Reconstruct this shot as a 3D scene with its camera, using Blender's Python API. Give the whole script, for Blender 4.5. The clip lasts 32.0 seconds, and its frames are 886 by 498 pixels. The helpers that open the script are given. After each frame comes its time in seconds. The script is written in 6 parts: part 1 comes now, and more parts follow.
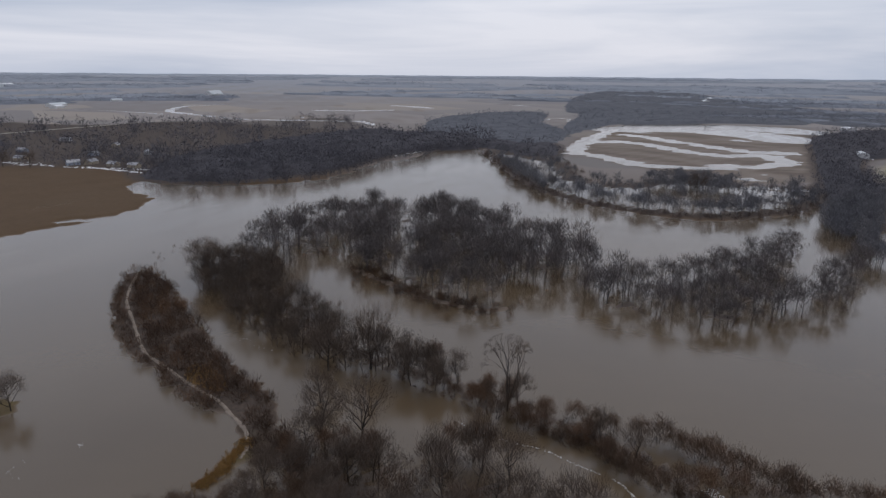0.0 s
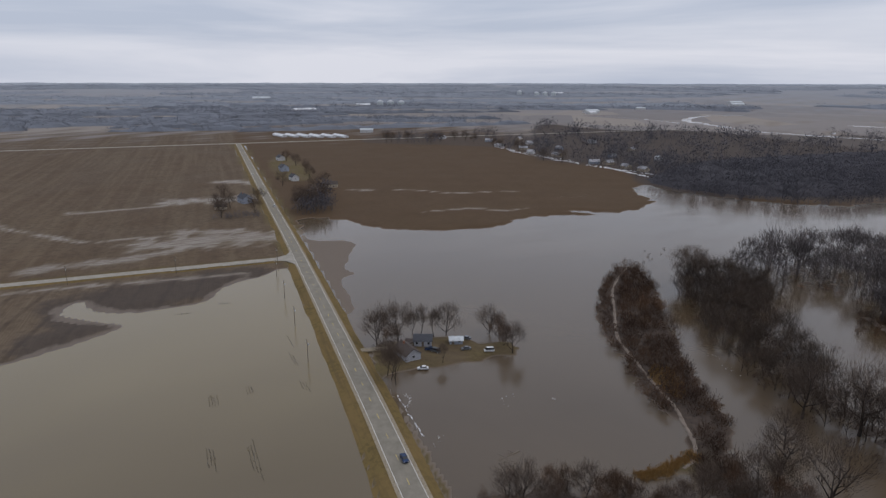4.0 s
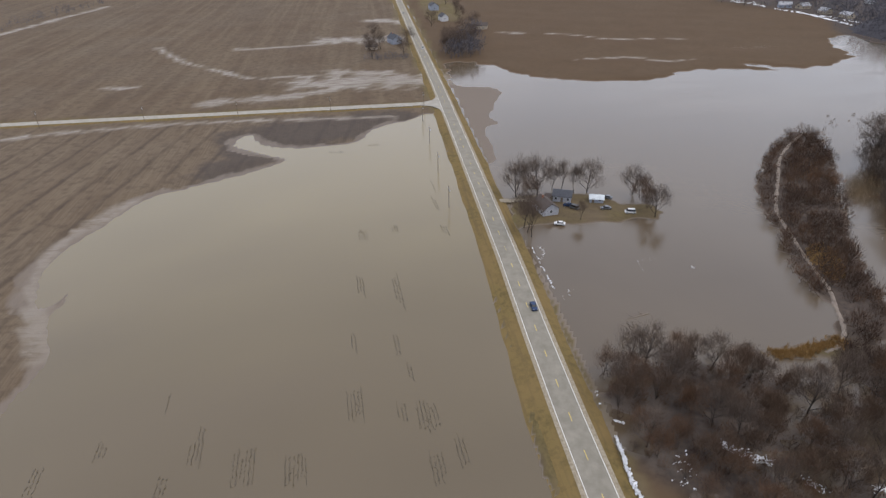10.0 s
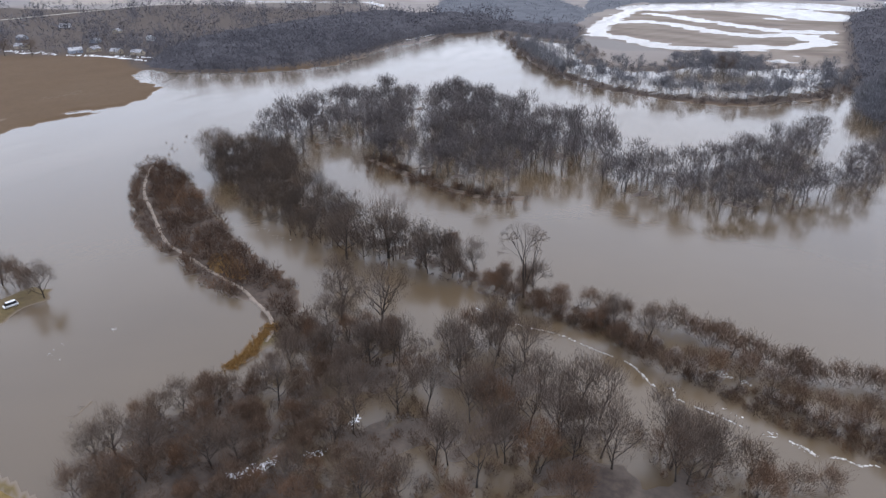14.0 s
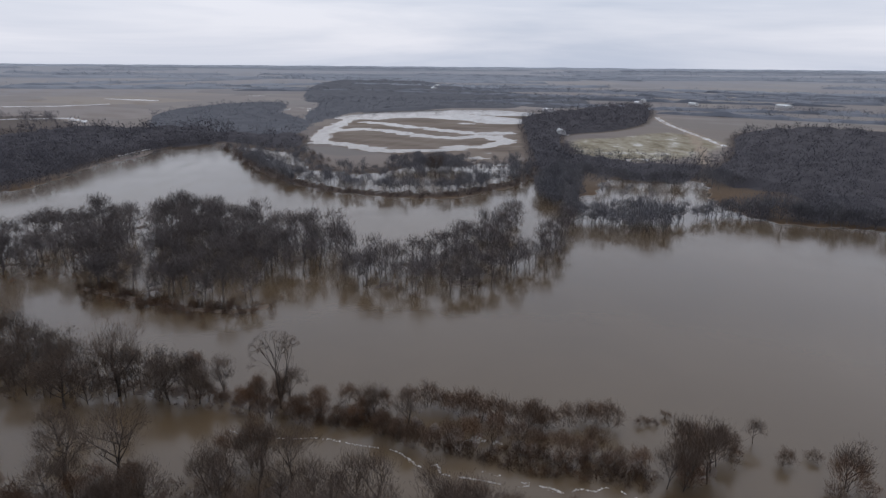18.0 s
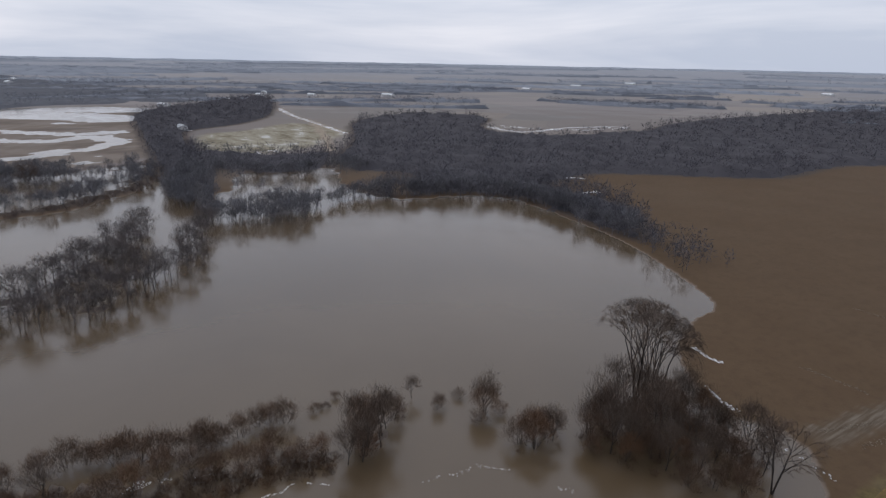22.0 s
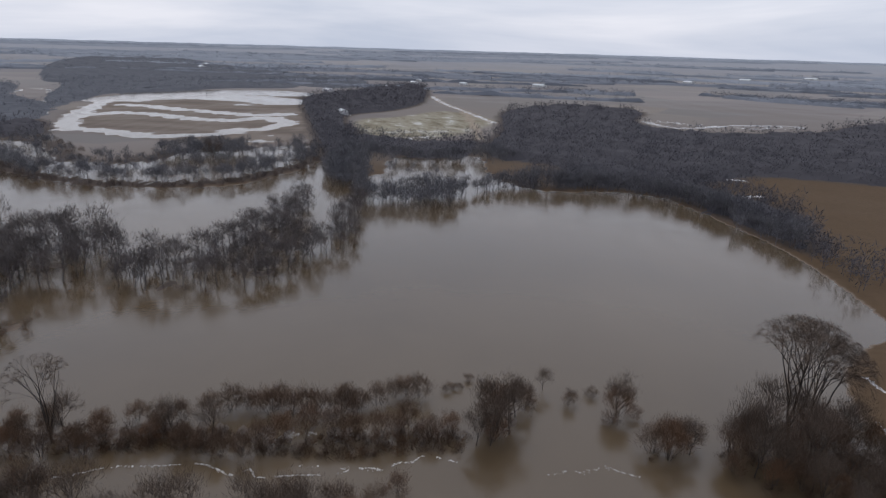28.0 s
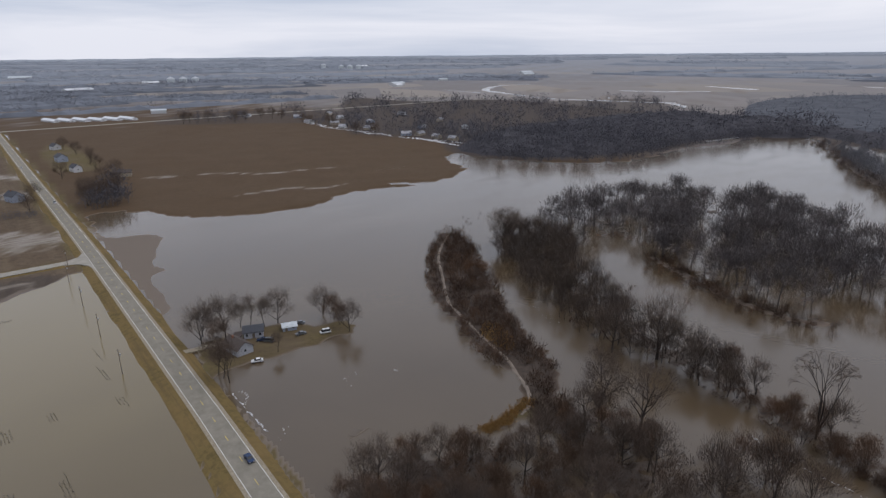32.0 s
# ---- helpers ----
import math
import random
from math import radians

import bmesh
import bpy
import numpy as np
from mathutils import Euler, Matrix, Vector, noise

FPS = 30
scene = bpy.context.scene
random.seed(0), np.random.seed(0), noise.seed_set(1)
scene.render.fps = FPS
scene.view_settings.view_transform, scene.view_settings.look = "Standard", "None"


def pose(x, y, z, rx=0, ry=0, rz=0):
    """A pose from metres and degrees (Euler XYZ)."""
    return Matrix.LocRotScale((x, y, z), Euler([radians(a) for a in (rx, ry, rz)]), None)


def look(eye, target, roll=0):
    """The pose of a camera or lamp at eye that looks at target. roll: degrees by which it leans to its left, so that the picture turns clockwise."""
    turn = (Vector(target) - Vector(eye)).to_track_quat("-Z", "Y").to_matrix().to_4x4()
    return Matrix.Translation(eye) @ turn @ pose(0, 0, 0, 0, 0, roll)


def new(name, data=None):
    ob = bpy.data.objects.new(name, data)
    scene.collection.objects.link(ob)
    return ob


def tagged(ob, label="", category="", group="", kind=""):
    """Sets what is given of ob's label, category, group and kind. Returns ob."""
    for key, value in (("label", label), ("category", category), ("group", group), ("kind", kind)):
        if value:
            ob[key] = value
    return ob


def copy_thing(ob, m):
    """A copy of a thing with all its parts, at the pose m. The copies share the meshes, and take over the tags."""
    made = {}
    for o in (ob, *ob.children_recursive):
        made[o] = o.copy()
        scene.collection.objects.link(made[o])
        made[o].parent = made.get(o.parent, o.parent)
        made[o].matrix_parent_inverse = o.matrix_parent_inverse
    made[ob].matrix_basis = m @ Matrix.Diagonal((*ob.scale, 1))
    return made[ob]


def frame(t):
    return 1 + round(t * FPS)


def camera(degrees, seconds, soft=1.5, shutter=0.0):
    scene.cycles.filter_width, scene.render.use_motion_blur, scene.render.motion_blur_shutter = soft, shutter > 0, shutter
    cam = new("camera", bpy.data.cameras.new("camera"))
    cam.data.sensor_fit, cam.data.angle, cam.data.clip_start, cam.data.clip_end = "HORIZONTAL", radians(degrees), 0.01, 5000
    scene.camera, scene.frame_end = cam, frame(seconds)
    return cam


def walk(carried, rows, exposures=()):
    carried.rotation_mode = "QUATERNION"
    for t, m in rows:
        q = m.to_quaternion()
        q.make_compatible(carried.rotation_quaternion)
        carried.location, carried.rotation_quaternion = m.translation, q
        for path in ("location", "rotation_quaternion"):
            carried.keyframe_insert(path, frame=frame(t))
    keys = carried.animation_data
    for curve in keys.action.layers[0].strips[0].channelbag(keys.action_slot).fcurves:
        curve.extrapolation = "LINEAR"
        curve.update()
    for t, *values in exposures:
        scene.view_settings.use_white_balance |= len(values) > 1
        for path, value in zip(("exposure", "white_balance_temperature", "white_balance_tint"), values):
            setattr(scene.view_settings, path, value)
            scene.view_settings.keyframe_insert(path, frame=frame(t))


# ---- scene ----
cam = camera(72.56, 32.0, 1.35)
PATH = [
    (0, pose(1.20, -1.44, 110.88, 73.76, 0, -156.32) @ pose(0, 0, 0, 0, 0, 0.50)),
    (0.5, pose(0.93, -0.87, 110.82, 73.86, 0, -150.84) @ pose(0, 0, 0, 0, 0, 0.31)),
    (1, pose(0.84, -0.38, 110.79, 73.93, 0, -149.61) @ pose(0, 0, 0, 0, 0, 0.23)),
    (1.5, pose(0.86, 0.01, 110.75, 73.96, 0, -146.00) @ pose(0, 0, 0, 0, 0, 0.26)),
    (2, pose(0.78, 0.44, 110.69, 74.07, 0, -142.22) @ pose(0, 0, 0, 0, 0, 0.15)),
    (2.5, pose(0.49, 1.03, 110.70, 74.13, 0, -137.11) @ pose(0, 0, 0, 0, 0, 0.15)),
    (3, pose(-0.02, 1.71, 110.81, 74.19, 0, -130.87) @ pose(0, 0, 0, 0, 0, 0.10)),
    (3.5, pose(-0.65, 2.29, 110.92, 74.28, 0, -120.70) @ pose(0, 0, 0, 0, 0, 0.03)),
    (4, pose(-1.21, 2.78, 110.99, 74.41, 0, -110.85) @ pose(0, 0, 0, 0, 0, 0.12)),
    (4.5, pose(-1.60, 3.21, 111.15, 74.51, 0, -104.97) @ pose(0, 0, 0, 0, 0, 0.10)),
    (5, pose(-1.88, 3.50, 111.51, 73.02, 0, -99.25) @ pose(0, 0, 0, 0, 0, -0.13)),
    (5.5, pose(-2.16, 3.64, 111.99, 69.47, 0, -94.23) @ pose(0, 0, 0, 0, 0, -0.36)),
    (6, pose(-2.45, 3.73, 112.48, 65.49, 0, -90.46) @ pose(0, 0, 0, 0, 0, -0.59)),
    (6.5, pose(-2.77, 3.76, 112.89, 62.74, 0, -88.49) @ pose(0, 0, 0, 0, 0, -0.82)),
    (7, pose(-3.09, 3.72, 113.17, 61.16, 0, -87.61) @ pose(0, 0, 0, 0, 0, -0.75)),
    (7.5, pose(-3.29, 3.61, 113.32, 61.21, 0, -86.69) @ pose(0, 0, 0, 0, 0, -0.81)),
    (8, pose(-3.23, 3.45, 113.29, 61.31, 0, -86.45) @ pose(0, 0, 0, 0, 0, -0.76)),
    (8.5, pose(-2.91, 3.31, 113.08, 61.43, 0, -88.83) @ pose(0, 0, 0, 0, 0, -0.91)),
    (9, pose(-2.50, 3.30, 112.77, 61.49, 0, -91.97) @ pose(0, 0, 0, 0, 0, -1.00)),
    (9.5, pose(-2.15, 3.39, 112.50, 61.56, 0, -94.76) @ pose(0, 0, 0, 0, 0, -1.00)),
    (10, pose(-1.94, 3.37, 112.36, 60.30, 0, -96.54) @ pose(0, 0, 0, 0, 0, -1.03)),
    (10.5, pose(-1.78, 3.12, 112.31, 60.23, 0, -98.48) @ pose(0, 0, 0, 0, 0, -1.08)),
    (11, pose(-1.42, 2.68, 112.19, 60.18, 0, -103.15) @ pose(0, 0, 0, 0, 0, -1.10)),
    (11.5, pose(-0.74, 2.10, 111.93, 60.13, 0, -110.57) @ pose(0, 0, 0, 0, 0, -1.12)),
    (12, pose(0.10, 1.39, 111.49, 60.02, 0, -119.58) @ pose(0, 0, 0, 0, 0, -1.11)),
    (12.5, pose(0.88, 0.60, 110.90, 62.91, 0, -129.32) @ pose(0, 0, 0, 0, 0, -0.90)),
    (13, pose(1.54, -0.31, 110.28, 63.05, 0, -138.78) @ pose(0, 0, 0, 0, 0, -0.73)),
    (13.5, pose(2.14, -1.28, 109.84, 62.99, 0, -145.87) @ pose(0, 0, 0, 0, 0, -0.56)),
    (14, pose(2.71, -2.13, 109.78, 63.42, 0, -154.97) @ pose(0, 0, 0, 0, 0, -0.30)),
    (14.5, pose(3.18, -2.69, 110.07, 63.40, 0, -161.22) @ pose(0, 0, 0, 0, 0, 0.04)),
    (15, pose(3.42, -2.86, 110.48, 69.22, 0, -164.68) @ pose(0, 0, 0, 0, 0, -0.06)),
    (15.5, pose(3.27, -2.53, 110.76, 71.12, 0, -166.22) @ pose(0, 0, 0, 0, 0, 0.05)),
    (16, pose(2.73, -1.84, 110.93, 72.48, 0, -168.08) @ pose(0, 0, 0, 0, 0, 0.13)),
    (16.5, pose(1.98, -1.02, 111.08, 73.01, 0, -170.52) @ pose(0, 0, 0, 0, 0, 0.21)),
    (17, pose(1.21, -0.24, 111.23, 73.06, 0, -173.42) @ pose(0, 0, 0, 0, 0, 0.28)),
    (17.5, pose(0.57, 0.30, 111.33, 72.99, 0, -176.67) @ pose(0, 0, 0, 0, 0, 0.36)),
    (18, pose(0.12, 0.46, 111.30, 72.97, 0, -180.06) @ pose(0, 0, 0, 0, 0, 0.47)),
    (18.5, pose(-0.15, 0.29, 111.21, 72.97, 0, -184.82) @ pose(0, 0, 0, 0, 0, 0.63)),
    (19, pose(-0.37, -0.10, 111.14, 72.95, 0, -187.99) @ pose(0, 0, 0, 0, 0, 0.64)),
    (19.5, pose(-0.65, -0.68, 111.09, 72.87, 0, -190.83) @ pose(0, 0, 0, 0, 0, 0.77)),
    (20, pose(-0.91, -1.36, 111.01, 72.90, 0, -197.21) @ pose(0, 0, 0, 0, 0, 0.88)),
    (20.5, pose(-1.07, -1.96, 110.95, 72.87, 0, -203.23) @ pose(0, 0, 0, 0, 0, 0.96)),
    (21, pose(-1.14, -2.36, 110.97, 72.81, 0, -207.39) @ pose(0, 0, 0, 0, 0, 1.01)),
    (21.5, pose(-1.19, -2.63, 111.02, 72.78, 0, -211.54) @ pose(0, 0, 0, 0, 0, 1.07)),
    (22, pose(-1.22, -2.90, 111.02, 72.73, 0, -214.15) @ pose(0, 0, 0, 0, 0, 1.14)),
    (22.5, pose(-1.24, -3.15, 110.95, 72.65, 0, -214.92) @ pose(0, 0, 0, 0, 0, 1.22)),
    (23, pose(-1.24, -3.31, 110.86, 72.59, 0, -215.53) @ pose(0, 0, 0, 0, 0, 1.25)),
    (23.5, pose(-1.36, -3.43, 110.77, 72.53, 0, -216.03) @ pose(0, 0, 0, 0, 0, 1.36)),
    (24, pose(-1.65, -3.67, 110.65, 72.55, 0, -218.79) @ pose(0, 0, 0, 0, 0, 1.45)),
    (24.5, pose(-1.87, -4.11, 110.52, 72.66, 0, -227.13) @ pose(0, 0, 0, 0, 0, 1.62)),
    (25, pose(-1.76, -4.58, 110.46, 72.72, 0, -234.40) @ pose(0, 0, 0, 0, 0, 1.70)),
    (25.5, pose(-1.39, -4.94, 110.47, 72.69, 0, -238.03) @ pose(0, 0, 0, 0, 0, 1.79)),
    (26, pose(-0.92, -5.15, 110.53, 72.52, 0, -235.84) @ pose(0, 0, 0, 0, 0, 1.87)),
    (26.5, pose(-0.35, -4.90, 110.64, 72.20, 0, -225.63) @ pose(0, 0, 0, 0, 0, 1.96)),
    (27, pose(0.29, -3.99, 110.84, 71.78, 0, -210.66) @ pose(0, 0, 0, 0, 0, 1.80)),
    (27.5, pose(0.90, -2.89, 111.06, 71.66, 0, -205.38) @ pose(0, 0, 0, 0, 0, 1.72)),
    (28, pose(1.46, -2.06, 111.18, 71.54, 0, -200.55) @ pose(0, 0, 0, 0, 0, 1.67)),
    (28.5, pose(1.91, -1.46, 111.14, 71.39, 0, -192.66) @ pose(0, 0, 0, 0, 0, 1.55)),
    (29, pose(2.18, -1.03, 111.03, 71.39, 0, -189.76) @ pose(0, 0, 0, 0, 0, 1.79)),
    (29.5, pose(2.25, -0.72, 110.98, 71.29, 0, -182.86) @ pose(0, 0, 0, 0, 0, 1.37)),
    (30, pose(2.16, -0.21, 111.02, 71.40, 0, -172.19) @ pose(0, 0, 0, 0, 0, 0.61)),
    (30.5, pose(2.07, 0.70, 111.05, 71.45, 0, -166.02) @ pose(0, 0, 0, 0, 0, 0.29)),
    (31, pose(2.09, 1.76, 110.96, 71.57, 0, -156.14) @ pose(0, 0, 0, 0, 0, -0.13)),
    (31.5, pose(2.29, 2.75, 110.73, 71.74, 0, -141.25) @ pose(0, 0, 0, 0, 0, -0.51)),
    (32, pose(2.70, 3.70, 110.40, 72.01, 0, -128.43) @ pose(0, 0, 0, 0, 0, -0.53)),
]
# the camera brightens its picture while it looks down at the flooded fields
EXPOSURE = [(0, 0.05, 6500, 10), (4.5, 0.0, 6500, 10), (6.5, 0.7, 6700, 10), (8, 0.8, 6650, 10), (11, 0.83, 6500, 10), (13, 1.05, 6300, 10), (14.5, 1.26, 6150, 10), (15.5, 1.1, 6050, 8), (17.5, 0.16, 6500, 10), (32, 0.2, 6500, 10)]
walk(cam, PATH, EXPOSURE)

# World: x runs along the highway, the flooded river lies on the -y side, z = 0 is the water's level.


# ---------------------------------------------------------------- sky and light
def nodes_of(tree):
    return tree.nodes, tree.links


world = bpy.data.worlds.new("overcast_sky")
scene.world = world
world.use_nodes = True
wn, wl = nodes_of(world.node_tree)
wn.clear()
w_out = wn.new("ShaderNodeOutputWorld")
w_bg = wn.new("ShaderNodeBackground")
w_sky = wn.new("ShaderNodeTexSky")
w_sky.sky_type = "NISHITA"
w_sky.sun_disc = False
w_sky.sun_elevation = radians(60)
w_sky.sun_rotation = radians(200)
w_sky.dust_density = 4.0
w_gain = wn.new("ShaderNodeVectorMath")
w_gain.operation = "SCALE"
w_gain.inputs["Scale"].default_value = 0.10
wl.new(w_sky.outputs[0], w_gain.inputs[0])
w_co = wn.new("ShaderNodeTexCoord")
w_map = wn.new("ShaderNodeMapping")
w_map.inputs["Scale"].default_value = (0.8, 0.8, 8.0)
wl.new(w_co.outputs["Generated"], w_map.inputs[0])
w_noise = wn.new("ShaderNodeTexNoise")
w_noise.inputs["Scale"].default_value = 1.7
w_noise.inputs["Detail"].default_value = 5
w_noise.inputs["Roughness"].default_value = 0.55
w_noise.inputs["Distortion"].default_value = 0.4
wl.new(w_map.outputs[0], w_noise.inputs["Vector"])
w_ramp = wn.new("ShaderNodeValToRGB")
w_ramp.color_ramp.elements[0].position = 0.36
w_ramp.color_ramp.elements[0].color = (0.51, 0.565, 0.69, 1)
w_ramp.color_ramp.elements[1].position = 0.64
w_ramp.color_ramp.elements[1].color = (0.768, 0.785, 0.87, 1)
wl.new(w_noise.outputs[0], w_ramp.inputs[0])
w_mix = wn.new("ShaderNodeMix")
w_mix.data_type = "RGBA"
w_mix.inputs[0].default_value = 0.88
wl.new(w_gain.outputs[0], w_mix.inputs[6])
wl.new(w_ramp.outputs[0], w_mix.inputs[7])
wl.new(w_mix.outputs[2], w_bg.inputs[0])
w_bg.inputs[1].default_value = 1.0
wl.new(w_bg.outputs[0], w_out.inputs[0])

sun = new("sun", bpy.data.lights.new("sun", "SUN"))
sun.data.energy = 0.55
sun.data.angle = radians(25)
sun.data.color = (1.0, 0.98, 0.95)
sun.matrix_world = look((0, 0, 300), (math.sin(radians(20)) * 100, math.cos(radians(20)) * 100, 127))


# ---------------------------------------------------------------- materials
class Mat:
    """A node material with short helpers."""

    def __init__(self, name, rough=0.8, metal=0.0, spec=0.3):
        self.m = bpy.data.materials.new(name)
        self.m.use_nodes = True
        self.n, self.l = nodes_of(self.m.node_tree)
        self.b = self.n["Principled BSDF"]
        self.b.inputs["Roughness"].default_value = rough
        self.b.inputs["Metallic"].default_value = metal
        self.b.inputs["Specular IOR Level"].default_value = spec
        self.geo = None

    def pos(self, scale=(1, 1, 1), turn=0.0):
        if self.geo is None:
            self.geo = self.n.new("ShaderNodeNewGeometry")
        mp = self.n.new("ShaderNodeMapping")
        mp.inputs["Scale"].default_value = scale
        mp.inputs["Rotation"].default_value = (0, 0, turn)
        self.l.new(self.geo.outputs["Position"], mp.inputs[0])
        return mp.outputs[0]

    def noise(self, scale, detail=4, vec=None, rough=0.6, dist=0.0):
        t = self.n.new("ShaderNodeTexNoise")
        t.inputs["Scale"].default_value = scale
        t.inputs["Detail"].default_value = detail
        t.inputs["Roughness"].default_value = rough
        t.inputs["Distortion"].default_value = dist
        self.l.new(vec if vec is not None else self.pos(), t.inputs["Vector"])
        return t.outputs[0]

    def ramp(self, fac, stops):
        r = self.n.new("ShaderNodeValToRGB")
        e = r.color_ramp.elements
        while len(e) < len(stops):
            e.new(0.5)
        for el, (p, c) in zip(e, stops):
            el.position = p
            el.color = (*c, 1) if len(c) == 3 else c
        self.l.new(fac, r.inputs[0])
        return r.outputs[0]

    def mix(self, fac, a, b):
        x = self.n.new("ShaderNodeMix")
        x.data_type = "RGBA"
        for sock, v in ((x.inputs[0], fac), (x.inputs[6], a), (x.inputs[7], b)):
            if hasattr(v, "is_linked"):
                self.l.new(v, sock)
            elif isinstance(v, tuple):
                sock.default_value = (*v, 1)
            else:
                sock.default_value = v
        return x.outputs[2]

    def math(self, op, a, b=0.0):
        x = self.n.new("ShaderNodeMath")
        x.operation = op
        for sock, v in zip(x.inputs, (a, b)):
            if hasattr(v, "is_linked"):
                self.l.new(v, sock)
            else:
                sock.default_value = v
        return x.outputs[0]

    def attr(self, name):
        a = self.n.new("ShaderNodeAttribute")
        a.attribute_name = name
        return a.outputs["Fac"]

    def random(self):
        o = self.n.new("ShaderNodeObjectInfo")
        return o.outputs["Random"]

    def island(self):
        if self.geo is None:
            self.geo = self.n.new("ShaderNodeNewGeometry")
        return self.geo.outputs["Random Per Island"]

    def color(self, c):
        if hasattr(c, "is_linked"):
            self.l.new(c, self.b.inputs["Base Color"])
        else:
            self.b.inputs["Base Color"].default_value = (*c, 1)
        return self

    def bump(self, h, strength=0.4, dist=0.1):
        b = self.n.new("ShaderNodeBump")
        b.inputs["Strength"].default_value = strength
        b.inputs["Distance"].default_value = dist
        self.l.new(h, b.inputs["Height"])
        self.l.new(b.outputs[0], self.b.inputs["Normal"])
        return self

    def rough(self, r):
        self.l.new(r, self.b.inputs["Roughness"])
        return self


def plain(name, a, b, scale=3.0, rough=0.8, metal=0.0, spec=0.3, bump=0.15):
    m = Mat(name, rough, metal, spec)
    n = m.noise(scale, 5)
    m.color(m.ramp(n, [(0.3, a), (0.7, b)])).bump(m.noise(scale * 6, 3), bump, 0.03)
    return m.m


def ground_material():
    m = Mat("ground_earth", 0.95, 0, 0.15)
    big = m.noise(0.004, 5)
    mid = m.noise(0.035, 5)
    fine = m.noise(0.6, 5)
    # ploughed soil with crop rows
    east = m.attr("rows_across")
    rows = m.mix(east, m.noise(1.0, 2, m.pos((0.03, 1.1, 0.05), radians(6)), 0.5), m.noise(1.0, 2, m.pos((1.1, 0.03, 0.05), radians(4)), 0.5))
    bands = m.mix(east, m.noise(1.0, 3, m.pos((0.004, 0.11, 0.05), radians(6)), 0.5), m.noise(1.0, 3, m.pos((0.05, 0.006, 0.05), radians(4)), 0.5))
    soil = m.ramp(mid, [(0.25, (0.086, 0.059, 0.037)), (0.5, (0.116, 0.081, 0.051)), (0.8, (0.145, 0.104, 0.067))])
    soil = m.mix(m.math("MULTIPLY", rows, 0.45), soil, (0.062, 0.043, 0.032))
    soil = m.mix(m.math("MULTIPLY", m.ramp(bands, [(0.42, (0, 0, 0)), (0.66, (0.6, 0.6, 0.6))]), m.math("SUBTRACT", 1.0, east)), soil, (0.152, 0.114, 0.074))
    soil = m.mix(m.ramp(m.noise(0.011, 4), [(0.45, (0, 0, 0)), (0.75, (0.5, 0.5, 0.5))]), soil, (0.130, 0.102, 0.074))
    flat = m.n.new("ShaderNodeSeparateXYZ")
    m.l.new(m.pos(), flat.inputs[0])
    across = m.math("ADD", m.math("ADD", flat.outputs[1], m.math("MULTIPLY", flat.outputs[0], 0.155)), m.math("MULTIPLY", m.noise(0.03, 3), 3.5))
    lane = m.math("FRACT", m.math("DIVIDE", across, 15.8))
    furrow = m.math("MULTIPLY", m.ramp(lane, [(0.38, (0, 0, 0)), (0.46, (0.95, 0.95, 0.95)), (0.52, (0.95, 0.95, 0.95)), (0.64, (0, 0, 0))]), m.ramp(m.noise(0.05, 4), [(0.32, (0.25, 0.25, 0.25)), (0.6, (1, 1, 1))]))
    soil = m.mix(m.math("MULTIPLY", m.attr("furrows"), 0.5), soil, m.ramp(m.noise(1.0, 4, m.pos((0.03, 1.6, 0.05)), 0.6), [(0.35, (0.108, 0.079, 0.052)), (0.65, (0.190, 0.150, 0.108))]))
    soil = m.mix(m.math("MULTIPLY", furrow, m.attr("furrows")), soil, (0.066, 0.048, 0.035))
    clods = m.ramp(m.noise(0.22, 6, None, 0.7), [(0.38, (0.5, 0.5, 0.5)), (0.52, (0, 0, 0))])
    soil = m.mix(clods, soil, (0.060, 0.043, 0.031))
    soil = m.mix(m.math("MULTIPLY", east, 0.62), soil, (0.080, 0.048, 0.024))
    # open farmland far away, haze put into its paled, cooled colours
    cells = m.n.new("ShaderNodeTexVoronoi")
    cells.inputs["Scale"].default_value = 0.0028
    m.l.new(m.pos((1, 1.7, 1), 0.1), cells.inputs["Vector"])
    sep = m.n.new("ShaderNodeSeparateColor")
    m.l.new(cells.outputs["Color"], sep.inputs[0])
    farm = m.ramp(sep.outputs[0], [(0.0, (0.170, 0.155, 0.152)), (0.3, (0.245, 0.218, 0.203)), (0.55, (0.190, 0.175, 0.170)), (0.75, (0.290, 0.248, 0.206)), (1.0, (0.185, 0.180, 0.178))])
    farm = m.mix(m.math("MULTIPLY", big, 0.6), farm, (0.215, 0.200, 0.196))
    # aerial haze painted in: fields fade to pale blue-grey with distance
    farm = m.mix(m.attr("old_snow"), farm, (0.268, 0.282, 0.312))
    grass = m.ramp(fine, [(0.3, (0.075, 0.058, 0.026)), (0.55, (0.125, 0.095, 0.042)), (0.8, (0.105, 0.098, 0.042))])
    grass = m.mix(m.ramp(mid, [(0.4, (0, 0, 0)), (0.65, (1, 1, 1))]), grass, (0.125, 0.094, 0.056))
    litter = m.ramp(fine, [(0.3, (0.046, 0.037, 0.033)), (0.55, (0.074, 0.058, 0.049)), (0.8, (0.108, 0.082, 0.064))])
    meadow = m.ramp(m.noise(1.0, 7, m.pos((0.045, 0.02, 1), 0.6), 0.7), [(0.34, (0.120, 0.096, 0.066)), (0.46, (0.215, 0.190, 0.136)), (0.57, (0.28, 0.258, 0.203)), (0.68, (0.52, 0.51, 0.49))])
    sand = m.ramp(fine, [(0.3, (0.215, 0.172, 0.130)), (0.7, (0.33, 0.275, 0.215))])
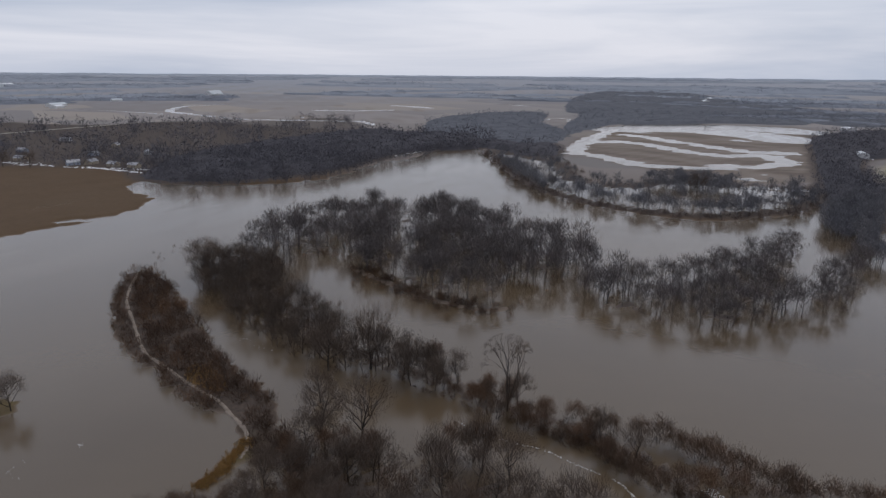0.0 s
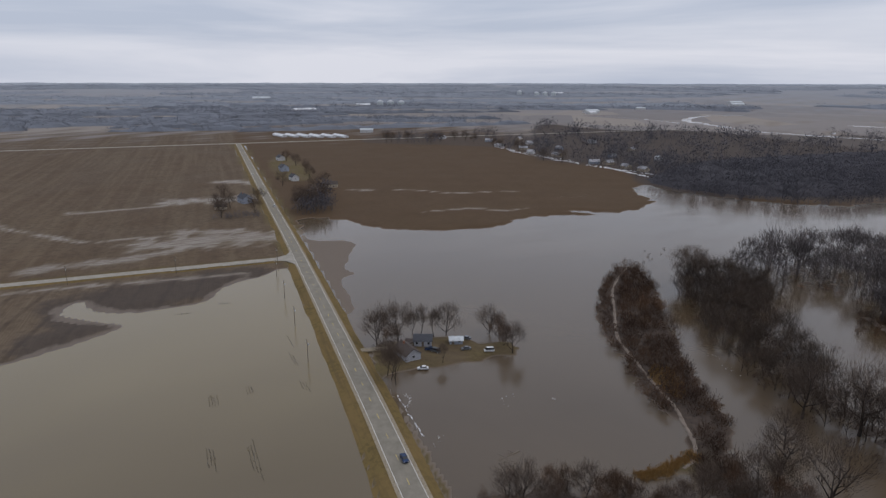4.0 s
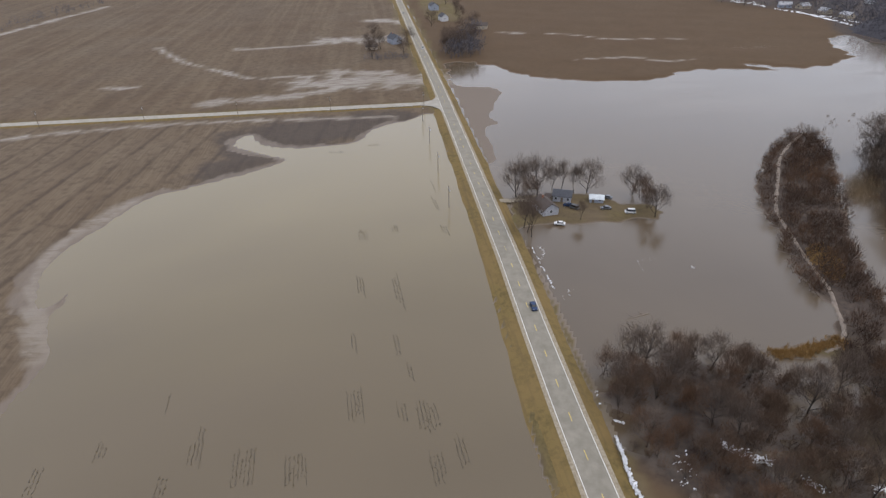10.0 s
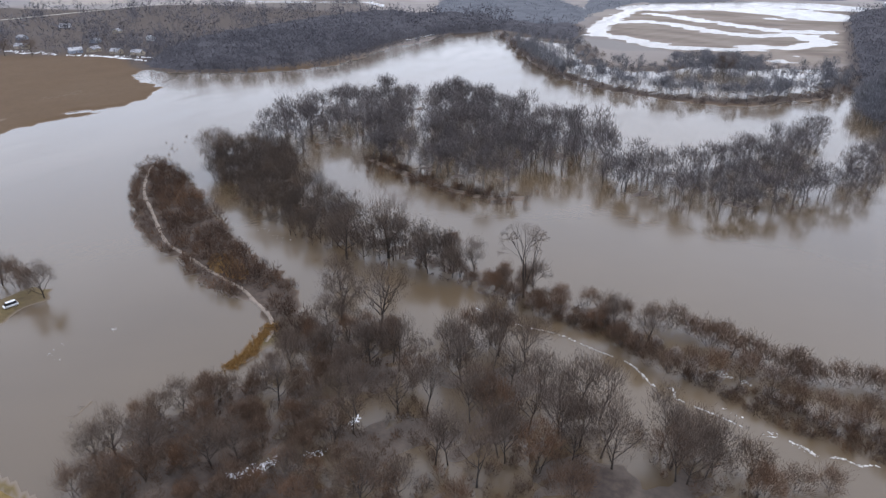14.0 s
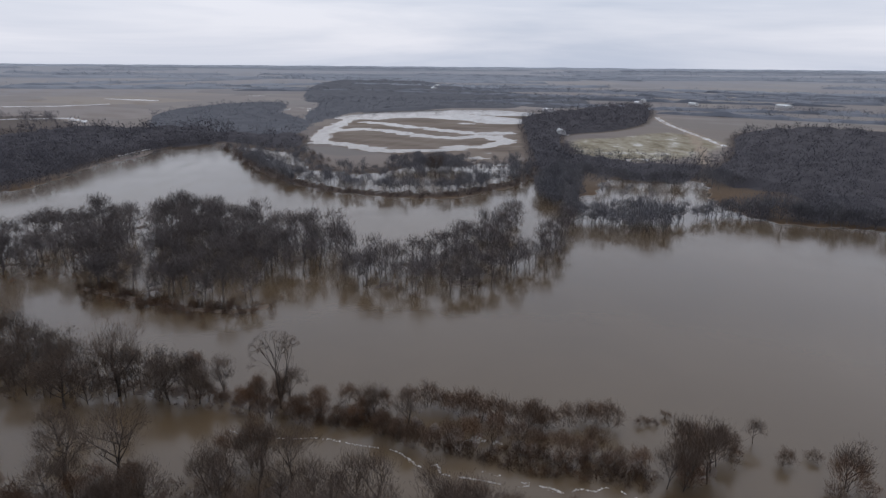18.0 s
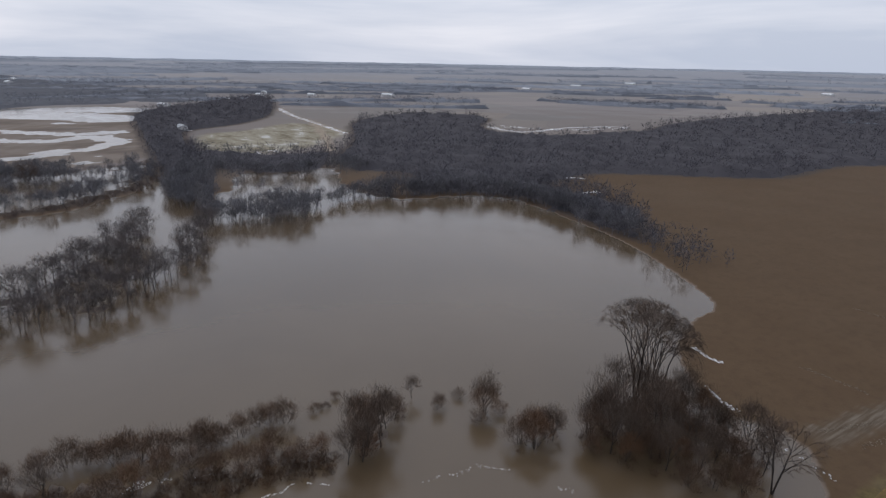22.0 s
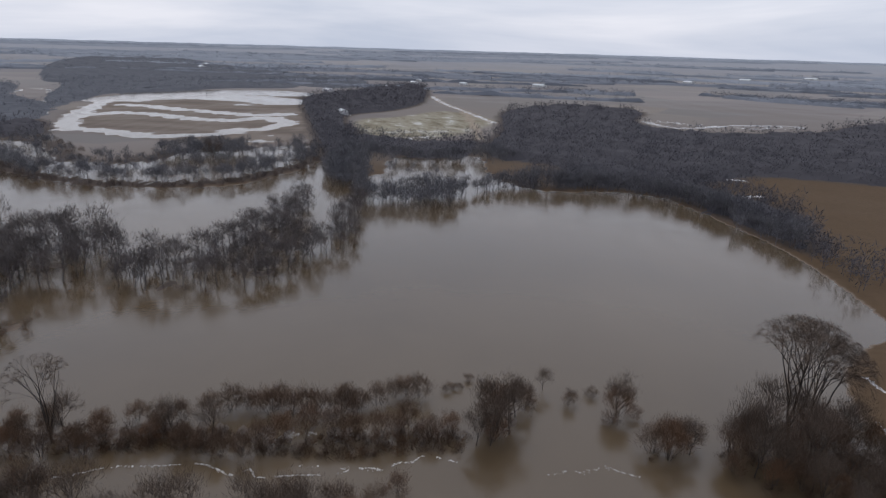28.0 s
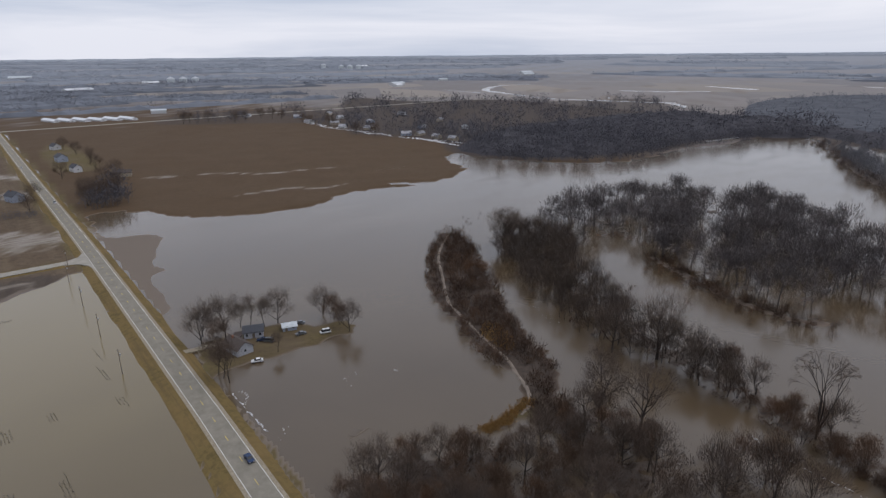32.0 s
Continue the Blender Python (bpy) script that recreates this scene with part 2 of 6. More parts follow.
    stub = m.ramp(m.noise(1.0, 4, m.pos((0.06, 0.9, 1))), [(0.42, (0.085, 0.062, 0.042)), (0.66, (0.155, 0.128, 0.098))])
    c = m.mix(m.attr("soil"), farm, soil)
    c = m.mix(m.math("MULTIPLY", m.attr("soaked"), 0.75), c, (0.062, 0.050, 0.044))
    c = m.mix(m.attr("meadow"), c, meadow)
    c = m.mix(m.attr("litter"), c, litter)
    c = m.mix(m.attr("grass"), c, grass)
    c = m.mix(m.attr("stubble"), c, stub)
    c = m.mix(m.attr("sand"), c, sand)
    # mud left wet along the waterline
    xyz = m.n.new("ShaderNodeSeparateXYZ")
    m.l.new(m.pos(), xyz.inputs[0])
    lap = m.math("ADD", xyz.outputs[2], m.math("MULTIPLY", m.noise(0.10, 4), -0.22))
    wet = m.ramp(lap, [(0.0, (1, 1, 1)), (0.22, (0.0, 0.0, 0.0))])
    c = m.mix(m.math("MULTIPLY", wet, m.math("SUBTRACT", 0.8, m.math("MULTIPLY", m.attr("litter"), 0.55))), c, (0.172, 0.140, 0.114))
    # rain films break up along the crop rows
    broken = m.math("MULTIPLY", m.attr("film"), m.ramp(m.noise(1.0, 4, m.pos((0.5, 0.06, 1), radians(4)), 0.6), [(0.30, (0.35, 0.35, 0.35)), (0.55, (1, 1, 1))]))
    c = m.mix(broken, c, (0.20, 0.165, 0.128))
    m.rough(m.mix(broken, m.ramp(wet, [(0.0, (0.95, 0.95, 0.95)), (1.0, (0.72, 0.72, 0.72))]), (0.34, 0.34, 0.34)))
    m.color(c)
    m.bump(fine, 0.5, 0.25)
    return m.m


def water_material():
    m = Mat("muddy_flood_water", 0.06, 0, 0.5)
    m.b.inputs["IOR"].default_value = 1.56
    silt = m.noise(0.006, 4, None, 0.55, 0.6)
    swirl = m.noise(1.0, 4, m.pos((0.03, 0.012, 1), 0.5), 0.6, 1.2)
    c = m.ramp(silt, [(0.3, (0.073, 0.051, 0.029)), (0.7, (0.098, 0.069, 0.040))])
    c = m.mix(m.math("MULTIPLY", swirl, 0.3), c, (0.094, 0.066, 0.041))
    c = m.mix(m.attr("silt"), c, (0.172, 0.132, 0.062))
    m.color(c)
    m.rough(m.ramp(swirl, [(0.35, (0.09, 0.09, 0.09)), (0.7, (0.20, 0.20, 0.20))]))
    m.bump(m.math("ADD", m.noise(0.9, 3, m.pos((1, 0.6, 1), 0.4)), m.math("MULTIPLY", m.noise(0.12, 3), 2.0)), 0.06, 0.25)
    return m.m


def bark_material(name, dark, light, spread=0.5, warm=None):
    m = Mat(name, 0.9, 0, 0.15)
    n = m.noise(2.5, 4, m.pos((1, 1, 0.25)))
    c = m.ramp(n, [(0.3, dark), (0.7, light)])
    c = m.mix(m.math("MULTIPLY", m.random(), spread), c, tuple(0.5 * (a + b) * 0.6 for a, b in zip(dark, light)))
    if warm:
        pick = m.ramp(m.math("FRACT", m.math("MULTIPLY", m.random(), 7.3)), [(0.6, (0, 0, 0)), (0.95, (0.55, 0.55, 0.55))])
        c = m.mix(pick, c, warm)
    m.color(c)
    return m.m


def wood_mass_material(name, dark, light, warm):
    m = Mat(name, 0.95, 0, 0.1)
    c = m.ramp(m.math("ADD", m.math("MULTIPLY", m.attr("tone"), 0.75), m.math("MULTIPLY", m.island(), 0.25)), [(0.0, dark), (0.6, light), (1.0, warm)])
    c = m.mix(m.ramp(m.noise(0.02, 3), [(0.4, (0, 0, 0)), (0.7, (0.7, 0.7, 0.7))]), c, dark)
    m.color(c)
    return m.m


M_GROUND = ground_material()
M_WATER = water_material()


def verge_material():
    m = Mat("dead_grass_verge", 0.95, 0, 0.15)
    c = m.ramp(m.noise(0.5, 5), [(0.3, (0.090, 0.068, 0.028)), (0.55, (0.155, 0.110, 0.043)), (0.8, (0.138, 0.106, 0.042))])
    c = m.mix(m.ramp(m.noise(0.05, 4), [(0.4, (0, 0, 0)), (0.65, (0.8, 0.8, 0.8))]), c, (0.175, 0.118, 0.05))
    c = m.mix(m.ramp(m.noise(1.0, 3, m.pos((0.03, 0.5, 1))), [(0.5, (0, 0, 0)), (0.7, (0.6, 0.6, 0.6))]), c, (0.10, 0.072, 0.036))
    m.color(c).bump(m.noise(3.0, 4), 0.5, 0.15)
    return m.m


M_VERGE_GRASS = verge_material()
M_BARK = bark_material("grey_bark", (0.034, 0.027, 0.023), (0.072, 0.058, 0.049))
M_DARK = bark_material("dark_furrowed_bark", (0.028, 0.022, 0.019), (0.058, 0.047, 0.040), 0.2)
M_TWIG = bark_material("brown_twigs", (0.078, 0.058, 0.046), (0.145, 0.107, 0.083))
M_RED = bark_material("reddish_twigs", (0.084, 0.055, 0.039), (0.152, 0.098, 0.066), 0.5, (0.165, 0.086, 0.045))
M_BRUSH = wood_mass_material("brown_brush", (0.050, 0.033, 0.025), (0.095, 0.059, 0.040), (0.160, 0.089, 0.048))
M_WOODS = wood_mass_material("bare_woods", (0.080, 0.070, 0.069), (0.120, 0.104, 0.101), (0.158, 0.134, 0.121))
# lightened and blued so that the twig colour carries some haze
M_FAR = wood_mass_material("hazed_bare_woods", (0.080, 0.078, 0.090), (0.102, 0.098, 0.109), (0.124, 0.115, 0.120))
M_LEVEE = wood_mass_material("levee_trees", (0.048, 0.037, 0.031), (0.082, 0.063, 0.051), (0.115, 0.080, 0.058))
# copies for the farther banks, with haze mixed into the base colours
M_WOODS_HAZE = wood_mass_material("hazed_grey_woods", (0.112, 0.111, 0.122), (0.150, 0.146, 0.156), (0.180, 0.170, 0.172))
M_BRUSH_HAZE = wood_mass_material("hazed_brown_brush", (0.085, 0.068, 0.063), (0.120, 0.093, 0.081), (0.165, 0.118, 0.090))
M_THICK = wood_mass_material("dense_far_twigs", (0.052, 0.050, 0.057), (0.070, 0.066, 0.073), (0.085, 0.079, 0.083))
# the same twigs farther off, haze painted in as a paler blue-grey
M_THICK_HAZE = wood_mass_material("dense_hazed_twigs", (0.092, 0.096, 0.110), (0.112, 0.115, 0.128), (0.125, 0.126, 0.136))
M_ASPHALT = plain("worn_asphalt", (0.178, 0.160, 0.128), (0.248, 0.226, 0.184), 0.35, 0.9)
M_PATCH = plain("dark_asphalt_patch", (0.085, 0.085, 0.09), (0.12, 0.12, 0.125), 0.6, 0.9)
M_CONCRETE = plain("pale_concrete_road", (0.25, 0.23, 0.195), (0.34, 0.315, 0.27), 0.3, 0.9)
M_GRAVEL = plain("gravel_shoulder", (0.19, 0.155, 0.105), (0.33, 0.285, 0.215), 1.4, 0.95)
M_PATH = plain("trodden_sand", (0.15, 0.12, 0.097), (0.26, 0.215, 0.175), 0.7, 0.95)
M_STRAW = plain("washed_up_straw", (0.155, 0.125, 0.092), (0.27, 0.23, 0.18), 1.5, 0.95)
M_WHITE = plain("white_road_paint", (0.58, 0.56, 0.52), (0.78, 0.76, 0.72), 2.0, 0.7)
M_YELLOW = plain("yellow_road_paint", (0.52, 0.38, 0.09), (0.68, 0.52, 0.16), 2.0, 0.7)
M_SNOW = plain("old_snow", (0.55, 0.55, 0.56), (0.82, 0.83, 0.85), 0.8, 0.7)
# distance haze is painted into these three, stronger towards the skyline
M_FAR_HAZE = wood_mass_material("hazed_far_woods", (0.140, 0.147, 0.168), (0.176, 0.182, 0.202), (0.200, 0.203, 0.218))
M_HEDGE = wood_mass_material("hazed_far_hedges", (0.165, 0.178, 0.206), (0.198, 0.210, 0.238), (0.215, 0.224, 0.246))
M_SKY_HEDGE = wood_mass_material("hazed_skyline_hedges", (0.222, 0.240, 0.272), (0.250, 0.267, 0.298), (0.265, 0.280, 0.308))
M_DIRTY_SNOW = plain("thin_dirty_snow", (0.20, 0.20, 0.21), (0.50, 0.50, 0.52), 0.5, 0.75)
M_REED = plain("tan_reeds", (0.22, 0.125, 0.042), (0.38, 0.235, 0.085), 1.0)
M_ICE = plain("thin_river_ice", (0.42, 0.40, 0.37), (0.66, 0.65, 0.63), 0.8, 0.4)
M_DEBRIS = plain("floating_stalks", (0.045, 0.036, 0.024), (0.12, 0.095, 0.06), 2.0)
M_SIDING = plain("white_siding", (0.42, 0.42, 0.42), (0.60, 0.60, 0.61), 1.2, 0.6)
M_PALE_SIDING = plain("pale_blue_siding", (0.30, 0.31, 0.34), (0.42, 0.43, 0.46), 1.2, 0.6)
M_GREY_SIDING = plain("blue_grey_siding", (0.24, 0.27, 0.33), (0.32, 0.35, 0.41), 1.2, 0.6)
M_TAN_SIDING = plain("tan_siding", (0.33, 0.28, 0.21), (0.42, 0.36, 0.28), 1.2, 0.7)
M_ROOF = plain("dark_shingles", (0.045, 0.047, 0.055), (0.085, 0.088, 0.10), 1.5, 0.85)
M_ROOF_B = plain("brown_shingles", (0.060, 0.047, 0.042), (0.10, 0.080, 0.070), 1.5, 0.85)
M_METAL_ROOF = plain("pale_metal_roof", (0.42, 0.45, 0.47), (0.58, 0.61, 0.62), 0.6, 0.35, 0.3)
M_POLY = plain("white_film_roof", (0.54, 0.55, 0.57), (0.74, 0.75, 0.77), 0.4, 0.5)
M_GLASS = plain("dark_window_glass", (0.015, 0.018, 0.022), (0.03, 0.034, 0.04), 1.0, 0.06, 0, 0.6, 0.0)
M_WOOD = plain("weathered_wood", (0.11, 0.085, 0.062), (0.20, 0.16, 0.12), 2.0, 0.85)
M_STEEL = plain("galvanised_steel", (0.42, 0.43, 0.44), (0.58, 0.59, 0.6), 2.0, 0.35, 0.7)
M_RUST = plain("rusty_red_paint", (0.11, 0.045, 0.028), (0.19, 0.08, 0.045), 2.0, 0.7)
M_TYRE = plain("black_rubber", (0.012, 0.012, 0.012), (0.025, 0.025, 0.025), 4, 0.85)
M_BLUE = plain("dark_blue_car_paint", (0.018, 0.035, 0.085), (0.025, 0.05, 0.115), 1, 0.25, 0.3, 0.5, 0)
M_CARWHITE = plain("white_car_paint", (0.62, 0.62, 0.62), (0.7, 0.7, 0.7), 1, 0.25, 0, 0.5, 0)
M_CARGREY = plain("grey_car_paint", (0.16, 0.165, 0.175), (0.2, 0.205, 0.215), 1, 0.25, 0.4, 0.5, 0)
M_LAMP = plain("lamp_lens", (0.6, 0.55, 0.5), (0.7, 0.65, 0.6), 1, 0.15)
M_BRICK = plain("chimney_brick", (0.2, 0.09, 0.06), (0.3, 0.15, 0.1), 3)


# ---------------------------------------------------------------- mesh helpers
def mesh_np(name, verts, faces, material, smooth=False):
    """A mesh from arrays of vertices and of triangles or quads."""
    verts = np.asarray(verts, np.float32)
    faces = np.asarray(faces, np.int32)
    k = faces.shape[1]
    me = bpy.data.meshes.new(name)
    me.vertices.add(len(verts))
    me.vertices.foreach_set("co", verts.ravel())
    me.loops.add(faces.size)
    me.loops.foreach_set("vertex_index", faces.ravel())
    me.polygons.add(len(faces))
    me.polygons.foreach_set("loop_start", np.arange(0, faces.size, k, dtype=np.int32))
    me.polygons.foreach_set("use_smooth", np.full(len(faces), smooth))
    me.materials.append(material)
    me.update(calc_edges=True)
    return me


def part(name, bm, material, parent=None, label=""):
    """Links a bmesh as one mesh object under a thing or a part."""
    me = bpy.data.meshes.new(name)
    bmesh.ops.recalc_face_normals(bm, faces=bm.faces)
    bm.to_mesh(me)
    bm.free()
    me.materials.append(material)
    ob = new(name, me)
    ob.parent = parent
    if label:
        ob["label"] = label
    return ob


def data_part(name, me, parent, label=""):
    ob = new(name, me)
    ob.parent = parent
    if label:
        ob["label"] = label
    return ob


def box(sx, sy, sz, x=0, y=0, z=0, bevel=0.0, turn=0.0):
    """A block of that size standing on z, turned about its middle."""
    bm = bmesh.new()
    bmesh.ops.create_cube(bm, size=1, matrix=Matrix.Translation((x, y, z + sz / 2)) @ Matrix.Rotation(turn, 4, "Z") @ Matrix.Diagonal((sx, sy, sz, 1)))
    if bevel:
        bmesh.ops.bevel(bm, geom=bm.edges[:], offset=bevel, segments=1, affect="EDGES")
    return bm


def rod(r1, r2, h, x=0, y=0, z=0, n=8, axis="Z"):
    bm = bmesh.new()
    rot = {"Z": Matrix(), "X": Matrix.Rotation(radians(90), 4, "Y"), "Y": Matrix.Rotation(radians(90), 4, "X")}[axis]
    bmesh.ops.create_cone(bm, cap_ends=True, segments=n, radius1=r1, radius2=r2, depth=h, matrix=Matrix.Translation((x, y, z)) @ rot @ Matrix.Translation((0, 0, h / 2 if axis == "Z" else 0)))
    return bm


def prism(profile, x0, x1):
    """A profile in y and z drawn out from x0 to x1."""
    bm = bmesh.new()
    a = [bm.verts.new((x0, y, z)) for y, z in profile]
    b = [bm.verts.new((x1, y, z)) for y, z in profile]
    bm.faces.new(a)
    bm.faces.new(b[::-1])
    for i in range(len(a)):
        j = (i + 1) % len(a)
        bm.faces.new((a[i], b[i], b[j], a[j]))
    return bm


def smooth_loop(pts, step=3, closed=True):
    """A rounded line through the corners of a plan."""
    p = np.array(pts, float)
    n = len(p)
    out = []
    for i in range(n if closed else n - 1):
        q = [p[(i + k) % n] if closed else p[min(max(i + k, 0), n - 1)] for k in (-1, 0, 1, 2)]
        for s in np.arange(step) / step:
            out.append(0.5 * (2 * q[1] + (q[2] - q[0]) * s + (2 * q[0] - 5 * q[1] + 4 * q[2] - q[3]) * s * s + (3 * q[1] - q[0] - 3 * q[2] + q[3]) * s ** 3))
    if not closed:
        out.append(p[-1])
    return np.array(out)


def line_distance(px, py, line, closed):
    d2 = np.full(px.shape, 1e18)
    n = len(line)
    for i in range(n if closed else n - 1):
        a, b = line[i], line[(i + 1) % n]
        e = b - a
        s = np.clip(((px - a[0]) * e[0] + (py - a[1]) * e[1]) / max(e @ e, 1e-9), 0, 1)
        d2 = np.minimum(d2, (px - a[0] - s * e[0]) ** 2 + (py - a[1] - s * e[1]) ** 2)
    return np.sqrt(d2)


def inside(px, py, line):
    c = np.zeros(px.shape, bool)
    n = len(line)
    for i in range(n):
        (x1, y1), (x2, y2) = line[i], line[(i + 1) % n]
        if y1 != y2:
            c ^= ((y1 > py) != (y2 > py)) & (px < (x2 - x1) * (py - y1) / (y2 - y1) + x1)
    return c


def depth_in(px, py, line, reach=60.0):
    """How deep points lie inside a closed line (negative outside)."""
    out = np.full(px.shape, -reach)
    lo, hi = line.min(0) - reach, line.max(0) + reach
    m = (px > lo[0]) & (px < hi[0]) & (py > lo[1]) & (py < hi[1])
    if m.any():
        d = line_distance(px[m], py[m], line, True)
        out[m] = np.where(inside(px[m], py[m], line), d, -d)
    return out


def step01(v, a, b):
    s = np.clip((v - a) / (b - a), 0, 1)
    return s * s * (3 - 2 * s)


def wave_noise(px, py, size, seed):
    """Soft noise from a few crossed waves, -1 to 1."""
    rng = np.random.RandomState(seed)
    out = np.zeros(px.shape)
    for k in range(9):
        a = rng.uniform(0, 2 * np.pi)
        f = 2 * np.pi / (size * rng.uniform(0.35, 1.6))
        out += np.sin(px * f * np.cos(a) + py * f * np.sin(a) + rng.uniform(0, 6.28))
    return out / 4.0



# ---------------------------------------------------------------- the plan, in metres
PLAN = {}
PLAN["shore_field"] = [(346, -50), (415, -54), (482, -58), (501, -70), (479, -94), (451, -110), (433, -126), (420, -159), (417, -200), (432, -228), (439, -267), (423, -303), (448, -287), (427, -325), (440, -360), (469, -392), (509, -406), (537, -444)]
PLAN["river_far_bank"] = [(484, -450), (438, -472), (399, -505), (378, -549), (381, -609), (388, -685), (371, -728), (374, -807), (353, -857), (317, -865), (238, -717), (176, -611), (131, -559), (89, -530), (24, -512), (-22, -524), (-73, -579), (-90, -614), (-97, -577), (-112, -520), (-138, -539), (-159, -600), (-201, -619)]
PLAN["shore_south"] = [(-258, -600), (-235, -518), (-234, -468), (-252, -434), (-298, -421), (-333, -389), (-330, -345), (-319, -281), (-312, -250), (-299, -217), (-281, -180), (-265, -154), (-238, -148), (-210, -136), (-191, -118), (-181, -103), (-180, -94), (-185, -83), (-182, -71), (-171, -62), (-162, -55)]
PLAN["shore_highway"] = [(-144, -54), (79, -60), (91, -51), (112, -51), (149, -51), (187, -51), (210, -49), (207, -48), (239, -49), (294, -50)]
PLAN["flood_east"] = PLAN["shore_field"] + PLAN["river_far_bank"] + PLAN["shore_south"] + PLAN["shore_highway"]
PLAN["flood_west"] = [(362, -33), (350, -16), (335, 3), (316, 11), (312, 35), (311, 47), (320, 67), (337, 74), (325, 77), (311, 62), (297, 46), (279, 66), (268, 85), (260, 101), (250, 108), (232, 114), (216, 121), (201, 123), (186, 119), (177, 114.5), (188, 111), (178, 107), (166, 108), (146, 99), (122, 102), (103, 95), (84, 88), (62, 80), (42, 60), (40, -28), (88, -28), (117, -30), (152, -31), (223, -33), (295, -33)]
PLAN["bank_islet"] = [(206, -48), (206, -54), (205, -67), (205, -80), (204, -94), (206, -100), (204, -109), (212, -114), (221, -110), (221, -100), (227, -97), (233, -89), (236, -78), (237, -61), (230, -53)]
PLAN["dike_path"] = [(291, -231), (273, -210), (256, -194), (234, -179), (212, -164), (200, -157), (187, -153), (172, -148), (158, -144), (147, -141), (138, -137), (128, -132), (121, -126), (118, -119)]
PLAN["dike_outer"] = [(296, -227), (268, -196), (244, -176), (221, -161), (202, -152), (186, -148), (164, -138), (149, -136), (138, -135), (127, -129), (117, -119), (106, -116), (109, -130), (125, -146), (144, -158), (171, -170), (194, -183), (228, -204), (261, -226), (286, -235)]
PLAN["front_wood"] = [(117, -52), (126, -67), (129, -75), (120, -89), (108, -110), (111, -129), (101, -137), (89, -142), (77, -140), (69, -147), (60, -154), (47, -150), (36, -143), (24, -135), (10, -131), (-2, -131), (-16, -128), (-24, -120), (-14, -110), (8, -99), (34, -90), (58, -76), (73, -64), (91, -51)]
PLAN["island"] = [(298, -331), (314, -391), (292, -436), (266, -452), (226, -466), (189, -475), (142, -450), (102, -432), (72, -407), (57, -357), (47, -317), (57, -303), (82, -304), (88, -289), (87, -265), (108, -263), (133, -265), (162, -279), (177, -294), (197, -298), (226, -291), (225, -273), (234, -261), (234, -235), (258, -242), (276, -270), (293, -312)]
PLAN["island_b"] = [(49, -290), (44, -318), (47, -348), (24, -371), (-4, -385), (-22, -409), (-51, -455), (-75, -488), (-73, -445), (-55, -385), (-60, -375), (-75, -410), (-84, -399), (-70, -332), (-42, -300), (-15, -286), (12, -283), (34, -284)]
PLAN["penin_bank"] = [(312, -853), (238, -717), (176, -611), (131, -559), (89, -530), (25, -516), (-22, -529), (-73, -579), (-93, -621), (-105, -707), (-82, -711), (-39, -698), (10, -711), (47, -701), (79, -653), (122, -653), (152, -739), (196, -806), (265, -850)]
PLAN["oval_field"] = [(169, -909), (202, -1010), (208, -1147), (157, -1286), (73, -1418), (-53, -1552), (-185, -1574), (-152, -1239), (-110, -816), (-80, -751), (-34, -724), (10, -732), (67, -786), (116, -827)]
PLAN["tongue"] = [(-152, -1239), (-117, -871), (-92, -593), (-90, -501), (-102, -495), (-126, -577), (-168, -789), (-202, -996), (-303, -1073), (-422, -1256), (-577, -1732), (-493, -1774), (-305, -1532), (-185, -1375)]
PLAN["clearing"] = [(-183, -877), (-218, -955), (-277, -974), (-390, -1057), (-422, -932), (-406, -879), (-334, -793), (-288, -751), (-241, -731), (-199, -733), (-173, -769)]
PLAN["whiteroad"] = [(-477, -1379), (-443, -1209), (-427, -1053), (-406, -879)]
PLAN["whiteroad2"] = [(-420, -1036), (-349, -817), (-309, -718)]
PLAN["treeline_inlet"] = [(-91, -436), (-117, -415), (-147, -399), (-174, -426), (-210, -447), (-251, -440), (-258, -471), (-206, -457), (-181, -453), (-152, -465), (-120, -449), (-97, -458)]
PLAN["se_wood"] = [(-498, -1041), (-676, -1139), (-790, -1005), (-676, -877), (-648, -727), (-847, -685), (-1045, -758), (-1415, -786), (-2079, -748), (-2140, -323), (-1172, -170), (-945, -253), (-795, -326), (-649, -320), (-563, -376), (-494, -430), (-436, -423), (-397, -415), (-401, -322), (-348, -259), (-321, -243), (-325, -287), (-333, -347), (-336, -392), (-303, -428), (-258, -443), (-311, -531), (-272, -572), (-287, -656), (-376, -798)]
PLAN["residential"] = [(1103, -260), (1253, -368), (1190, -547), (1095, -629), (1039, -836), (995, -1039), (832, -1303), (407, -652), (484, -514), (594, -490), (663, -478), (776, -446), (949, -458)]
PLAN["farmstead"] = [(-644, -171), (-783, -176), (-899, -126), (-679, -91)]
PLAN["farwood0"] = [(1414, -807), (1205, -866), (1100, -1050), (850, -1040), (659, -1044), (506, -1033), (377, -1045), (315, -872), (386, -789), (396, -600), (439, -478), (530, -437), (640, -490), (757, -466), (827, -465)]
PLAN["wood_mid"] = [(470, -960), (560, -1150), (642, -1371), (631, -1547), (597, -1690), (468, -1780), (410, -1650), (372, -1436), (270, -1240), (232, -1010), (265, -937), (341, -966), (405, -921)]
PLAN["spit"] = [(397, -749), (394, -771), (395, -806), (398, -836), (381, -792), (379, -765)]
PLAN["homestead_e2"] = [(859, -70), (717, -68), (695, -97), (755, -109), (883, -107), (949, -90)]
PLAN["fields_l"] = [(1315, -1204), (1466, -1521), (1444, -1888), (1292, -2199), (972, -2073), (726, -1780), (639, -1357), (721, -1266), (652, -1057), (959, -1150)]
